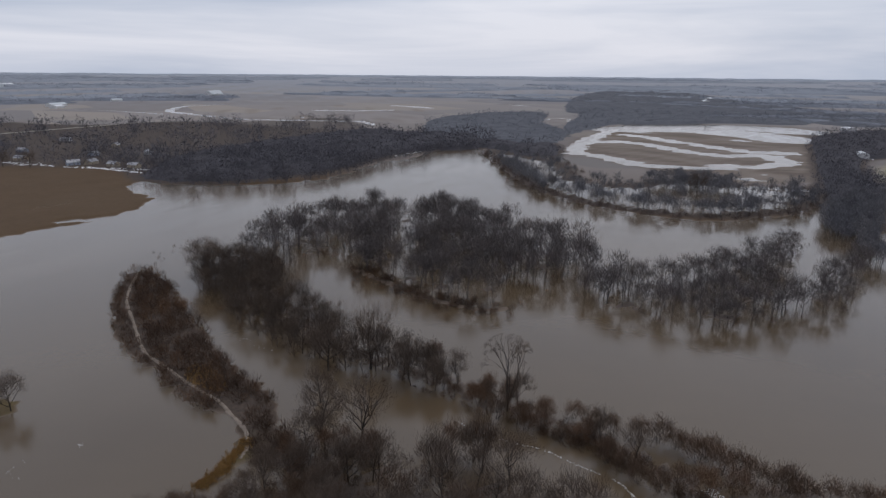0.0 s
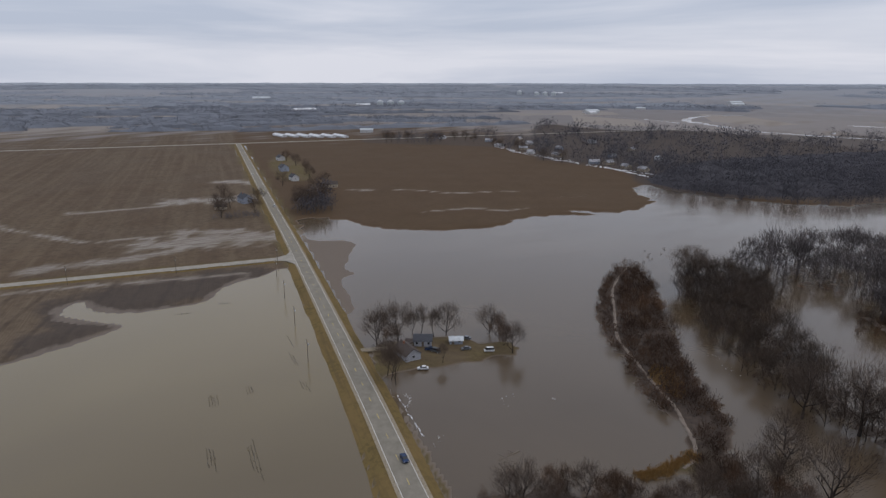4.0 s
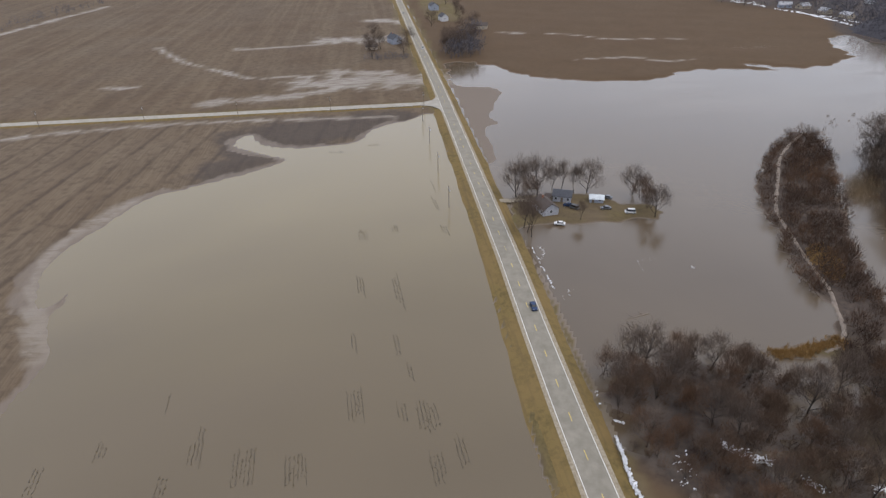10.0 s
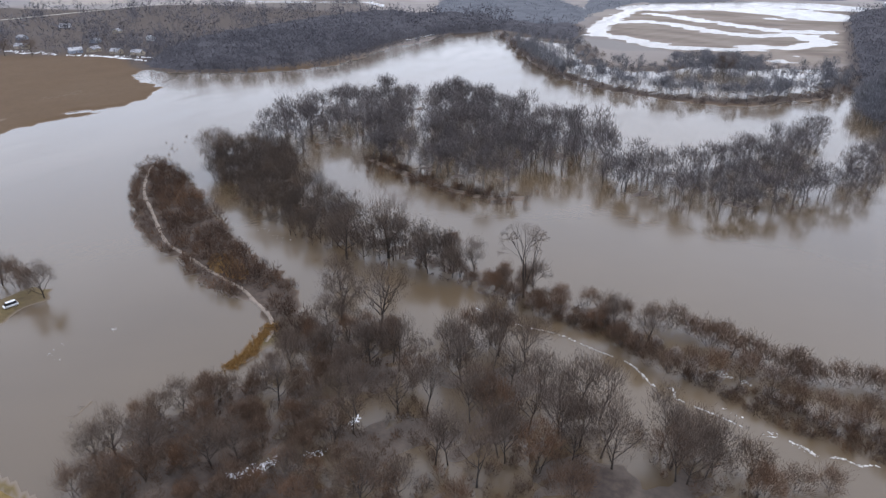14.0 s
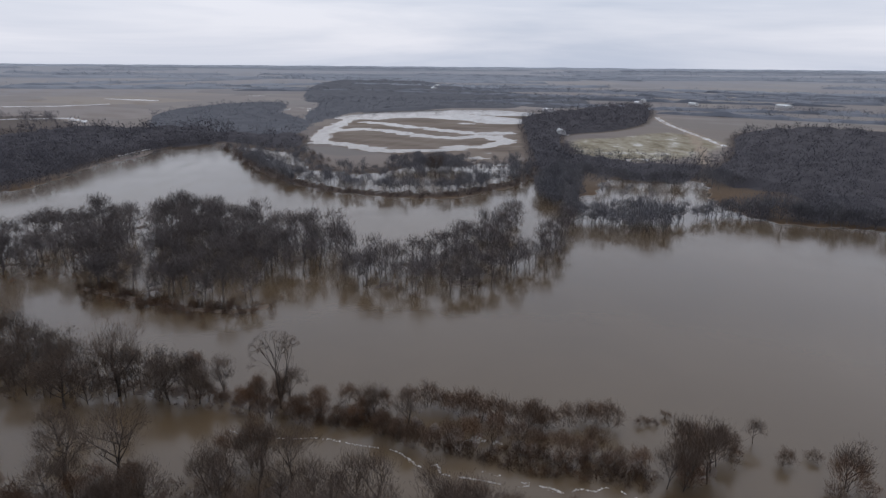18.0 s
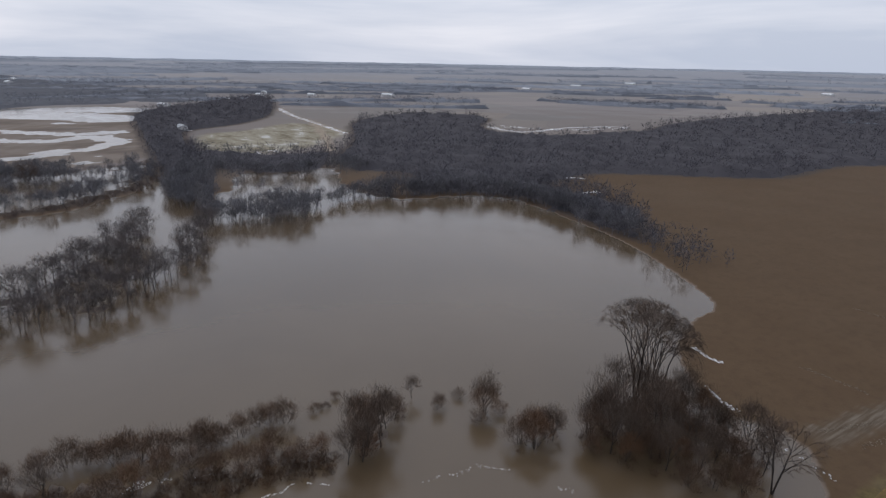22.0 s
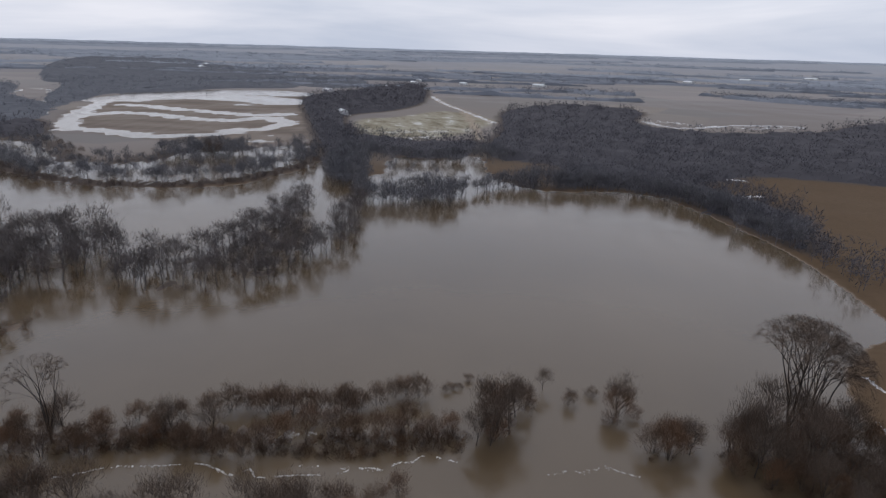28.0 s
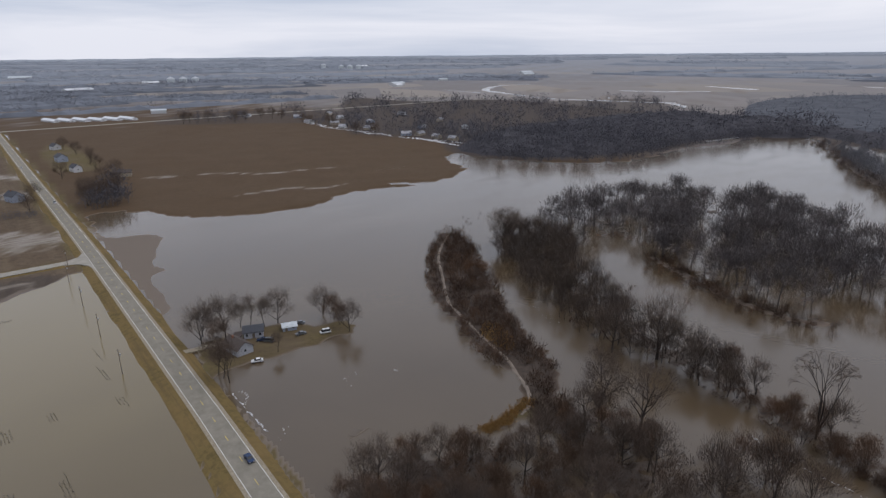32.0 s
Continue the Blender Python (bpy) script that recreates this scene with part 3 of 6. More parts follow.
PLAN["river_far"] = [(396, -1490), (387, -1584), (339, -1568), (298, -1396), (282, -1269), (262, -1152), (240, -1037)]
PLAN["levee"] = [(262, -275), (215, -245), (175, -218), (140, -200), (105, -190), (80, -187), (55, -178), (34, -176), (14, -172), (0, -165), (-20, -158), (-45, -153), (-75, -148)]
PLAN["river_wood"] = [(495, -830), (480, -935), (405, -940), (341, -985), (265, -957), (232, -1000), (190, -850), (230, -815), (275, -850), (339, -880), (420, -860)]
PLAN["oval_wood"] = [(236, -1080), (232, -1300), (196, -1450), (85, -1525), (-50, -1625), (-200, -1650), (-231, -1900), (-232, -2300), (-14, -2450), (227, -2500), (396, -2400), (440, -2203), (352, -1700), (318, -1400), (278, -1220)]
PLAN["clearing_wood"] = [(-162, -795), (-230, -699), (-307, -714), (-280, -637), (-239, -590), (-176, -612), (-140, -653), (-129, -693)]
PLAN["north_wood"] = [(600, -2977), (249, -3401), (-249, -2476), (-476, -2130), (-372, -1690), (-230, -1700), (-99, -2031), (128, -2334), (315, -1900), (429, -1891)]

ROAD_Z = 1.35
# the highway swings gently: x along it and y of its middle
ROAD_BEND = [(-2300, -42.0), (-600, -41.2), (-280, -41.0), (-180, -42.0), (-60, -41.3), (60, -39.5), (105, -39.8), (140, -40.5), (180, -41.6), (240, -42.3), (310, -43.0), (382, -43.6), (450, -43.8), (600, -43.2), (900, -42.8), (1200, -42.5)]
SIDE_X, SIDE_Z = 382.0, 1.0
PLAN["soaked"] = [(337, 93), (354, 70), (366, 37), (369, -10), (360, -28), (343, -30), (325, 0), (318, 20), (302, 40), (280, 66), (262, 90), (286, 92), (310, 84)]
PLAN["mud_flat"] = [(430, -50), (424, -66), (419, -84), (404, -88), (388, -82), (370, -75), (350, -70), (336, -72), (326, -62), (296, -61), (277, -57), (280, -48), (340, -48)]
LOOP = {k: smooth_loop(v) for k, v in PLAN.items() if k not in ("field_track", "dike_path", "whiteroad", "whiteroad2", "levee", "river_far", "shore_field", "river_far_bank", "shore_south", "shore_highway")}
PLAN["field_track"] = [(615, 207), (580, 165), (538, 148), (505, 123), (472, 90), (460, 60)]
LINE = {k: smooth_loop(PLAN[k], 4, False) for k in ("field_track", "dike_path", "whiteroad", "whiteroad2", "levee", "river_far")}
# wet hollows that run through the oval field and the far fields: line, half width
HOLLOWS = [
    (smooth_loop([(181, -889), (200, -997), (202, -1121), (195, -1280), (183, -1422)], 4, False), 15),
    (smooth_loop([(181, -889), (152, -876), (117, -843), (85, -809), (53, -808), (10, -817), (-24, -850)], 4, False), 16),
    (smooth_loop([(189, -1052), (154, -1084), (100, -1063), (54, -1004), (8, -975), (-20, -962), (-59, -990), (-82, -974), (-92, -915), (-70, -880), (-45, -850), (-24, -860)], 4, False), 15),
    (smooth_loop([(155, -1214), (103, -1182), (62, -1122), (36, -1114), (-5, -1066), (-50, -1033), (-110, -1037)], 4, False), 15),
    (smooth_loop([(193, -1333), (121, -1380), (19, -1390), (-76, -1330), (-131, -1260)], 4, False), 62),
    (smooth_loop([(133, -1470), (79, -1500), (7, -1512), (-69, -1520), (-169, -1456)], 4, False), 70),
    (smooth_loop([(-34, -680), (-51, -700), (-92, -700)], 4, False), 12),
    (smooth_loop([(127, -637), (110, -634)], 4, False), 11),
    (smooth_loop([(84, -620), (60, -618), (27, -622)], 4, False), 11),
    (LINE["river_far"], 9),
    # creeks and sheets of melt water in the far fields
    (smooth_loop([(1330, -1250), (1466, -1336), (1590, -1520), (1580, -1660), (1660, -1980), (1900, -2450), (1870, -2700)], 4, False), 17),
    (smooth_loop([(1341, -1260), (1067, -1175), (917, -1199), (815, -1237), (760, -1249), (689, -1179)], 4, False), 10),
    (smooth_loop([(1108, -1561), (1007, -1591), (920, -1680)], 4, False), 15),
    (smooth_loop([(1032, -1926), (870, -1861)], 4, False), 20),
    (smooth_loop([(1176, -2180), (1100, -2330), (869, -2300), (640, -2180)], 4, False), 30),
    (smooth_loop([(1738, -1165), (1623, -1237), (1313, -1195)], 4, False), 9),
    (smooth_loop([(2500, -1700), (2175, -1505), (1920, -1385)], 4, False), 16),
    (smooth_loop([(-685, -872), (-690, -780), (-814, -800), (-927, -770)], 4, False), 10),
]


# rain lying in films between the crop rows: line, half width
FILMS = [
    (smooth_loop([(258, 110), (234, 122), (216, 128), (194, 126), (178, 119), (166, 113), (148, 104)], 4, False), 4),
    (smooth_loop([(409, 112), (412, 82), (417, 52), (428, 30)], 4, False), 8),
    (smooth_loop([(446, 42), (447, 14), (447, -8), (446, -32)], 4, False), 22),
    (smooth_loop([(478, 30), (470, -8)], 4, False), 9),
    (smooth_loop([(606, 50), (606, 16), (606, -26)], 4, False), 17),
    (smooth_loop([(718, -8), (706, -32)], 4, False), 15),
    (smooth_loop([(583, 122), (590, 50)], 4, False), 4),
    (smooth_loop([(470, 94), (471, 69), (466, 26)], 4, False), 3),
    (smooth_loop([(690, 390), (780, 372), (908, 345)], 4, False), 6),
    (smooth_loop([(464, 339), (468, 320), (462, 296)], 4, False), 9),
    (smooth_loop([(413, 324), (402, 310), (398, 332)], 4, False), 7),
    (smooth_loop([(607, 197), (545, 162), (504, 125), (471, 94)], 4, False), 3.2),
    (smooth_loop([(600, -174), (587, -197), (561, -223), (554, -269), (544, -288)], 4, False), 2.4),
    (smooth_loop([(486, -166), (486, -196), (482, -216), (468, -231), (468, -256)], 4, False), 2.4),
    (smooth_loop([(615, -130), (608, -150)], 4, False), 5),
    (smooth_loop([(610, 455), (640, 432), (668, 404)], 4, False), 13),
    (smooth_loop([(463, 197), (458, 172)], 4, False), 4),
    (smooth_loop([(352, 214), (360, 186), (363, 160), (366, 110), (362, 40), (358, -10)], 4, False), 3),
]


# pale washed-out lines in the ploughed soil: line, half width
STREAKS = [
    (smooth_loop([(512, -310), (500, -323), (505, -345)], 4, False), 6.0),
    (smooth_loop([(-318, -116), (-317, -95), (-315, -80), (-314, -61), (-315, -52)], 4, False), 1.3),
    (smooth_loop([(-299, -66), (-287, -58), (-269, -56), (-243, -56), (-215, -58), (-197, -62)], 4, False), 1.5),
    (smooth_loop([(-405, -54), (-361, -54), (-338, -55), (-307, -57), (-287, -58)], 4, False), 1.6),
    (smooth_loop([(-233, -103), (-235, -90), (-234, -75)], 4, False), 1.2),
    (smooth_loop([(-245, -61), (-225, -63), (-208, -68), (-194, -74)], 4, False), 1.1),
]


SPIT_BANK = smooth_loop([(181, -288), (151, -274), (120, -263), (95, -261), (85, -267)], 4, False)


def road_y(x):
    return np.interp(x, [p[0] for p in ROAD_BEND], [p[1] for p in ROAD_BEND])


def far_rise(d):
    return 78.0 * step01(d, 2200, 4900)


def terrain(px, py):
    """Height of the ground and the share of each surface at points of the plan."""
    px, py = np.asarray(px, float), np.asarray(py, float)
    dist = np.hypot(px, py)
    n1, n2, n3 = wave_noise(px, py, 120, 3), wave_noise(px, py, 38, 5), wave_noise(px, py, 14, 7)
    h = 0.9 + 0.25 * n1 + 0.12 * n2
    zone = {k: np.zeros(px.shape) for k in ("soil", "grass", "litter", "meadow", "sand", "stubble", "rows_across", "old_snow", "furrows", "film", "soaked")}
    deep = {}

    def d(k, reach=60.0):
        if k not in deep:
            deep[k] = depth_in(px, py, LOOP[k], reach)
        return deep[k]

    def paint(weight, value):
        nonlocal h
        h = h * (1 - weight) + value * weight

    # ploughed soil gives way with distance to the haze-paled farm colours
    far_soil = step01(d("oval_field", 80), -20, 10)
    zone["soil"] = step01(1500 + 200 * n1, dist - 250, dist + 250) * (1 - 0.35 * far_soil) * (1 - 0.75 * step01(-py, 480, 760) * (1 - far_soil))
    # rain-soaked fields: shallow sheets of water between the rows
    wet = step01(d("fields_l", 200), -60, 60)
    paint(wet, 0.46 + 0.30 * wave_noise(px + 0.4 * py, 0.3 * py, 160, 11))
    oval = step01(d("oval_field", 80), -20, 10)
    paint(oval, 0.20 + 0.10 * n2 + 0.16 * wave_noise(px * 0.45, py, 90, 21))
    for line, half in HOLLOWS:
        lo, hi = line.min(0) - 60, line.max(0) + 60
        m = (px > lo[0]) & (px < hi[0]) & (py > lo[1]) & (py < hi[1])
        if m.any():
            w = np.zeros(px.shape)
            w[m] = 1 - step01(line_distance(px[m], py[m], line, False) + 6 * n2[m], half * 0.55, half * 1.3)
            paint(w, -0.5)
    paint(step01(d("penin_bank", 80) + 9 * n3 + 6 * n2, 8, 26), -0.38 + 0.35 * n2 + 0.1 * n1)
    paint(step01(d("flood_east", 40) + (2.5 * n3 + 3 * n2) * step01(dist, 380, 520), -4, 5), -1.2)
    apron = step01(d("flood_west", 40) + 2 * n3 + 3 * n2, -13, -5) * step01(py, -22, -8)
    paint(0.95 * apron, 0.07 + 0.025 * n3)
    paint(step01(d("flood_west", 40), -2.5, 2.5), -1.2)
    paint(step01(py + 29, 0, 3) * step01(45 - py, 0, 5) * step01(px - 40, 0, 10) * step01(150 - px, 0, 10), -1.2)
    paint(step01(d("mud_flat") + 1.5 * n2, -8, 4), 0.07)
    isl = np.maximum(step01(d("island"), -6, 8), step01(d("island_b"), -6, 8))
    paint(isl, -0.42 + 0.42 * n2 + 0.22 * n3)
    spit = step01(d("spit"), -4, 4)
    paint(spit, 0.3)
    dike = step01(d("dike_outer") + 2 * n3, -4, 4)
    paint(dike, 0.75 + 0.2 * n3)
    lo, hi = LINE["levee"].min(0) - 40, LINE["levee"].max(0) + 40
    near = (px > lo[0]) & (px < hi[0]) & (py > lo[1]) & (py < hi[1])
    lev = np.zeros(px.shape)
    if near.any():
        lev[near] = 1 - step01(line_distance(px[near], py[near], LINE["levee"], False) + 3 * n3[near], 4, 13)
    paint(lev, 0.02 + 0.30 * n3)
    near = (px > 60) & (px < 200) & (py > -310) & (py < -240)
    if near.any():
        rim = np.zeros(px.shape)
        rim[near] = 1 - step01(line_distance(px[near], py[near], SPIT_BANK, False) + n3[near], 2, 6)
        paint(rim, 0.18 + 0.1 * n3)
    front = step01(d("front_wood") + 3 * n3, -5, 4)
    paint(front, -0.10 + 0.30 * n2 + 0.15 * n3 + 0.35 * np.exp(-((px - 95) / 30) ** 2 - ((py + 75) / 22) ** 2))
    paint(np.exp(-(((px - 119) / 5) ** 2 + ((py + 114) / 13) ** 2)), 0.4)
    islet = step01(d("bank_islet") + 1.2 * n3, -3, 3)
    paint(islet, 0.55 + 0.1 * n3)
    # highway bank
    off = np.abs(py - road_y(px))
    road_on = step01(1160 - px, 0, 30)
    paint((1 - step01(off, 6, 9)) * road_on, -0.9)
    paint((1 - step01(np.abs(px - SIDE_X), 4.0, 6.5)) * step01(py + 44, 0, 6) * step01(1200 - py, 0, 60), 0.0)
    h = h + far_rise(dist)
    # surfaces
    flood = np.maximum(step01(d("flood_east"), 3, 12), step01(d("flood_west"), 2, 8))
    for k, w in (("front_wood", 1.0), ("island", 1.0), ("island_b", 1.0), ("tongue", 1.0), ("se_wood", 1.0), ("farwood0", 1.0), ("penin_bank", 1.0), ("treeline_inlet", 1.0), ("river_wood", 1.0), ("clearing_wood", 1.0), ("residential", 0.7), ("dike_outer", 0.9)):
        zone["litter"] = np.maximum(zone["litter"], w * step01(d(k), -6, 4))
    zone["litter"] = np.maximum(zone["litter"], lev)
    zone["litter"] = np.maximum(zone["litter"], 0.5 * step01(d("bank_islet"), -3, 3))
    zone["meadow"] = step01(d("clearing", 80), -10, 10)
    for k in ("bank_islet", "farmstead", "homestead_e2"):
        zone["grass"] = np.maximum(zone["grass"], step01(d(k), -3, 3) * (0.7 + 0.3 * n3 if k == "bank_islet" else 1.0))
    zone["grass"] = np.maximum(zone["grass"], (1 - step01(off + n3, 9.5, 12.5)) * road_on)
    # share of the painted haze, growing with distance
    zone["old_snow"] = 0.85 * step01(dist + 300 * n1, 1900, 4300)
    zone["furrows"] = 0.8 * step01(374 - px, 0, 10) * step01(py + 30, 0, 6) + 0.12 * step01(-150 - px, 0, 20) * step01(-50 - py, 0, 6)
    zone["soaked"] = step01(d("soaked") + 4 * n3 + 4 * n2, -6, 6)
    for line, half in FILMS:
        lo, hi = line.min(0) - 45, line.max(0) + 45
        m = (px > lo[0]) & (px < hi[0]) & (py > lo[1]) & (py < hi[1])
        if m.any():
            w = np.zeros(px.shape)
            w[m] = 1 - step01(line_distance(px[m], py[m], line, False) + 0.35 * half * (n2[m] + n3[m]), half * 0.35, half * 1.25)
            zone["film"] = np.maximum(zone["film"], w)
    zone["rows_across"] = (py < road_y(px)).astype(float)
    zone["grass"] = np.maximum(zone["grass"], np.exp(-(((px - 119) / 6) ** 2 + ((py + 114) / 12) ** 2)))
    zone["grass"] = np.maximum(zone["grass"], (1 - step01(np.abs(px - SIDE_X) + n3, 5.5, 8)) * step01(py + 44, 0, 6))
    zone["grass"] = np.maximum(zone["grass"], 0.8 * step01(py + 31, 0, 2) * step01(-12 - py, 0, 4) * step01(-px - 120, 0, 20))
    for k, half in (("whiteroad", 5), ("whiteroad2", 5)):
        lo, hi = LINE[k].min(0) - 30, LINE[k].max(0) + 30
        m = (px > lo[0]) & (px < hi[0]) & (py > lo[1]) & (py < hi[1])
        if m.any():
            w = np.zeros(px.shape)
            w[m] = 1 - step01(line_distance(px[m], py[m], LINE[k], False) + 0.5 * n3[m], half * 0.8, half * 1.7)
            zone["sand"] = np.maximum(zone["sand"], w)
    zone["sand"] = np.maximum(zone["sand"], 0.6 * spit)
    s = (px + 228) * -0.985 + (py + 65) * 0.17
    tt = np.abs((px + 228) * 0.17 + (py + 65) * 0.985)
    zone["stubble"] = step01(45 - np.abs(s), 0, 12) * step01(7 + 2 * n3 - tt, 0, 4)
    return h, zone


def ground_z(px, py):
    return terrain(np.atleast_1d(px), np.atleast_1d(py))[0]


def polar_sheet(radii, angles):
    """Vertices and quads of a sheet of rings about the origin, closed in the middle."""
    nr, na = len(radii), len(angles)
    rr, aa = np.meshgrid(radii, angles, indexing="ij")
    v = np.stack([rr * np.sin(aa), rr * np.cos(aa)], -1).reshape(-1, 2)
    i = np.arange(nr - 1)[:, None] * na
    j = np.arange(na)[None]
    k = (j + 1) % na
    f = np.stack([i + j, i + k, i + na + k, i + na + j], -1).reshape(-1, 4)
    return v, f


def build_ground():
    radii = np.concatenate([14.0 * 1.018 ** np.arange(149), 200.0 * 1.0105 ** np.arange(112), 640.0 * 1.0105 ** np.arange(196)])
    radii = np.concatenate([[0.02, 7.0], radii[radii < 4880], [4890.0]])
    a = np.concatenate([np.arange(48, 282, 0.45), np.arange(282, 408, 3.0)])
    v, f = polar_sheet(radii, np.radians(a))
    h, zone = terrain(v[:, 0], v[:, 1])
    me = mesh_np("ground", np.column_stack([v, h]), f, M_GROUND, True)
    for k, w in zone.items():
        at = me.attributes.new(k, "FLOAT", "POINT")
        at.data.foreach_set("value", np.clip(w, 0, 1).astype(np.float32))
    tagged(new("ground", me), "brown ploughed fields and wooded banks round a flooded river", "ground", kind="structure")


def build_water():
    radii = np.concatenate([[0.02], 16.0 * 1.06 ** np.arange(87)])
    v, f = polar_sheet(radii, np.radians(np.arange(0, 360, 1.5)))
    me = mesh_np("water", np.column_stack([v, np.zeros(len(v))]), f, M_WATER, True)
    at = me.attributes.new("silt", "FLOAT", "POINT")
    # the tan share drops towards small x, so that water is darker
    at.data.foreach_set("value", (step01(v[:, 1], -44, -36) * step01(660 - v[:, 0], 0, 120) * (0.25 + 0.75 * step01(v[:, 0] + 14 * wave_noise(v[:, 0], v[:, 1], 60, 19), 85, 290))).astype(np.float32))
    tagged(new("water", me), "muddy brown flood water lying still over fields", "water", kind="structure")


build_ground()
build_water()


def strip(name, x0, x1, y0, y1, z, thick, material, parent=None, bevel=0.0):
    return part(name, box(abs(x1 - x0), abs(y1 - y0), thick, (x0 + x1) / 2, (y0 + y1) / 2, z - thick, bevel), material, parent)


def ribbon(name, x0, x1, off0, off1, z, thick, material, parent):
    """A slab that follows the highway between two distances from its middle."""
    xs = np.linspace(x0, x1, max(2, int((x1 - x0) / 9)))
    mid = road_y(xs)
    v = np.concatenate([np.column_stack([xs, mid + o, np.full(len(xs), q)]) for o, q in ((off0, z - thick), (off0, z), (off1, z), (off1, z - thick))])
    n = len(xs)
    i = np.arange(n - 1)[:, None]
    j = np.arange(3)[None] * n
    f = np.stack([i + j, i + j + n, i + j + n + 1, i + j + 1], -1).reshape(-1, 4)
    return data_part(name, mesh_np(name, v, f if off0 > off1 else f[:, ::-1], material), parent)


def build_roads():
    road = tagged(new("road"), "two-lane asphalt highway on a low grassy bank between floods", "road", kind="structure")
    ribbon("pavement", -2200, 1150, -3.5, 3.5, ROAD_Z, 0.3, M_ASPHALT, road)
    for s in (-1, 1):
        ribbon("shoulder", -2200, 1150, *sorted((s * 3.5, s * 4.6)), ROAD_Z - 0.03, 0.28, M_GRAVEL, road)
        ribbon("edge_line", -2200, 1150, *sorted((s * 3.22, s * 3.38)), ROAD_Z + 0.008, 0.03, M_WHITE, road)
    me = None
    for i in range(120):
        x = -420.9 + 12.19 * i
        if me is None:
            ob = strip("centre_dash", -1.52, 1.52, -0.08, 0.08, 0.008, 0.03, M_YELLOW, road)
            me = ob.data
        else:
            ob = data_part("centre_dash", me, road)
        ob.matrix_world = pose(x, float(road_y(x)), ROAD_Z, 0, 0, math.degrees(math.atan2(float(road_y(x + 3) - road_y(x - 3)), 6)))
    ribbon("asphalt_patch", -186, -175, -3.45, 3.45, ROAD_Z + 0.004, 0.04, M_PATCH, road)
    lane = tagged(new("road"), "pale concrete side road joining the highway", "road", kind="structure")
    edge = float(road_y(SIDE_X)) + 3.5
    strip("pavement", SIDE_X - 3.4, SIDE_X + 3.4, edge + 0.9, 900, SIDE_Z, 0.3, M_CONCRETE, lane)
    bm = bmesh.new()
    pts = [(SIDE_X - 27, edge), (SIDE_X - 14, edge + 1.9), (SIDE_X - 6.5, edge + 5.5), (SIDE_X - 3.4, edge + 13), (SIDE_X + 3.4, edge + 11), (SIDE_X + 6, edge + 4), (SIDE_X + 15, edge)]
    top = [bm.verts.new((x, y, ROAD_Z - 0.01 if y < edge + 4.5 else SIDE_Z + 0.02)) for x, y in pts]
    low = [bm.verts.new((x, y, ROAD_Z - 0.6)) for x, y in pts]
    bm.faces.new(top)
    for i in range(len(pts)):
        j = (i + 1) % len(pts)
        bm.faces.new((top[i], low[i], low[j], top[j]))
    part("apron", bm, M_CONCRETE, lane)
    cross = tagged(new("road"), "distant gravel road crossing between the fields", "road", kind="structure")
    part("pavement", box(10, 2600, 0.5, 1158, 150, 0.75), M_CONCRETE, cross)




def bank(name, x0, x1, y, z, along_y=False, low=-0.8):
    """A grassy embankment with uneven edges under a road."""
    rng = np.random.RandomState(4)
    n = int(abs(x1 - x0) / 4)
    xs = np.linspace(x0, x1, n)
    offs = np.array([-12.0, -9.6, -7.0, -4.5, 4.5, 7.0, 9.6, 12.0]) * (0.8 if along_y else 1.0)
    zs = np.array([low, -0.06, 0.55, z - 0.06, z - 0.06, 0.55, -0.06, low])
    v = []
    for x in xs:
        w = wave_noise(np.full(8, x) + offs * 3, offs * 2, 26, 17) * np.array([0.35, 0.35, 0.25, 0.02, 0.02, 0.25, 0.35, 0.35])
        if not along_y:
            w = w + np.array([0, 0, 0, 0, 0, 0.8, 1.6, 2.0]) * float(step01(x, 215, 85)) - np.array([-0.9, -0.9, 0, 0, 0, 0, 0, 0])
        zz = zs
        for o, dw, q in zip(offs, w, zz):
            v.append((y + o + dw, x, q) if along_y else (x, float(road_y(x)) + o + dw, q))
    i = np.arange(n - 1)[:, None] * 8
    j = np.arange(7)[None]
    f = np.stack([i + j, i + j + 1, i + j + 9, i + j + 8], -1).reshape(-1, 4)
    if not along_y:
        f = f[:, ::-1]
    me = mesh_np(name, v, f, M_VERGE_GRASS, True)
    tagged(new(name, me), "grassy embankment of dead yellow-brown turf carrying the road", "embankment", kind="structure")


def build_path():
    """The trodden sandy path along the crest of the dike."""
    line = smooth_loop(LINE["dike_path"], 6, False)
    n = len(line)
    t = np.gradient(line, axis=0)
    t /= np.linalg.norm(t, axis=1)[:, None] + 1e-9
    side = np.column_stack([-t[:, 1], t[:, 0]])
    w = 1.0 + 0.35 * wave_noise(line[:, 0] * 3, line[:, 1] * 3, 20, 31)
    off = np.array([-1.5, -1.0, 0.0, 1.0, 1.5])
    gz0 = np.maximum(ground_z(line[:, 0], line[:, 1]), 0.25)
    gz0 = np.convolve(np.pad(gz0, 6, mode="edge"), np.ones(13) / 13, mode="valid") + 0.10
    v = np.concatenate([np.column_stack([line + side * (w * o)[:, None] * 0.65, gz0 + 0.03 * (abs(o) < 0.5) - 0.6 * (abs(o) > 1.2)]) for o in off])
    i = np.arange(n - 1)[:, None]
    j = np.arange(4)[None] * n
    f = np.stack([i + j, i + 1 + j, i + 1 + j + n, i + j + n], -1).reshape(-1, 4)[:, ::-1]
    tagged(new("path", mesh_np("path", v, f, M_PATH, True)), "pale sandy footpath trodden along the brushy dike", "path", kind="structure")


build_path()
build_roads()
bank("verge", -1500, 1150, 0, ROAD_Z)
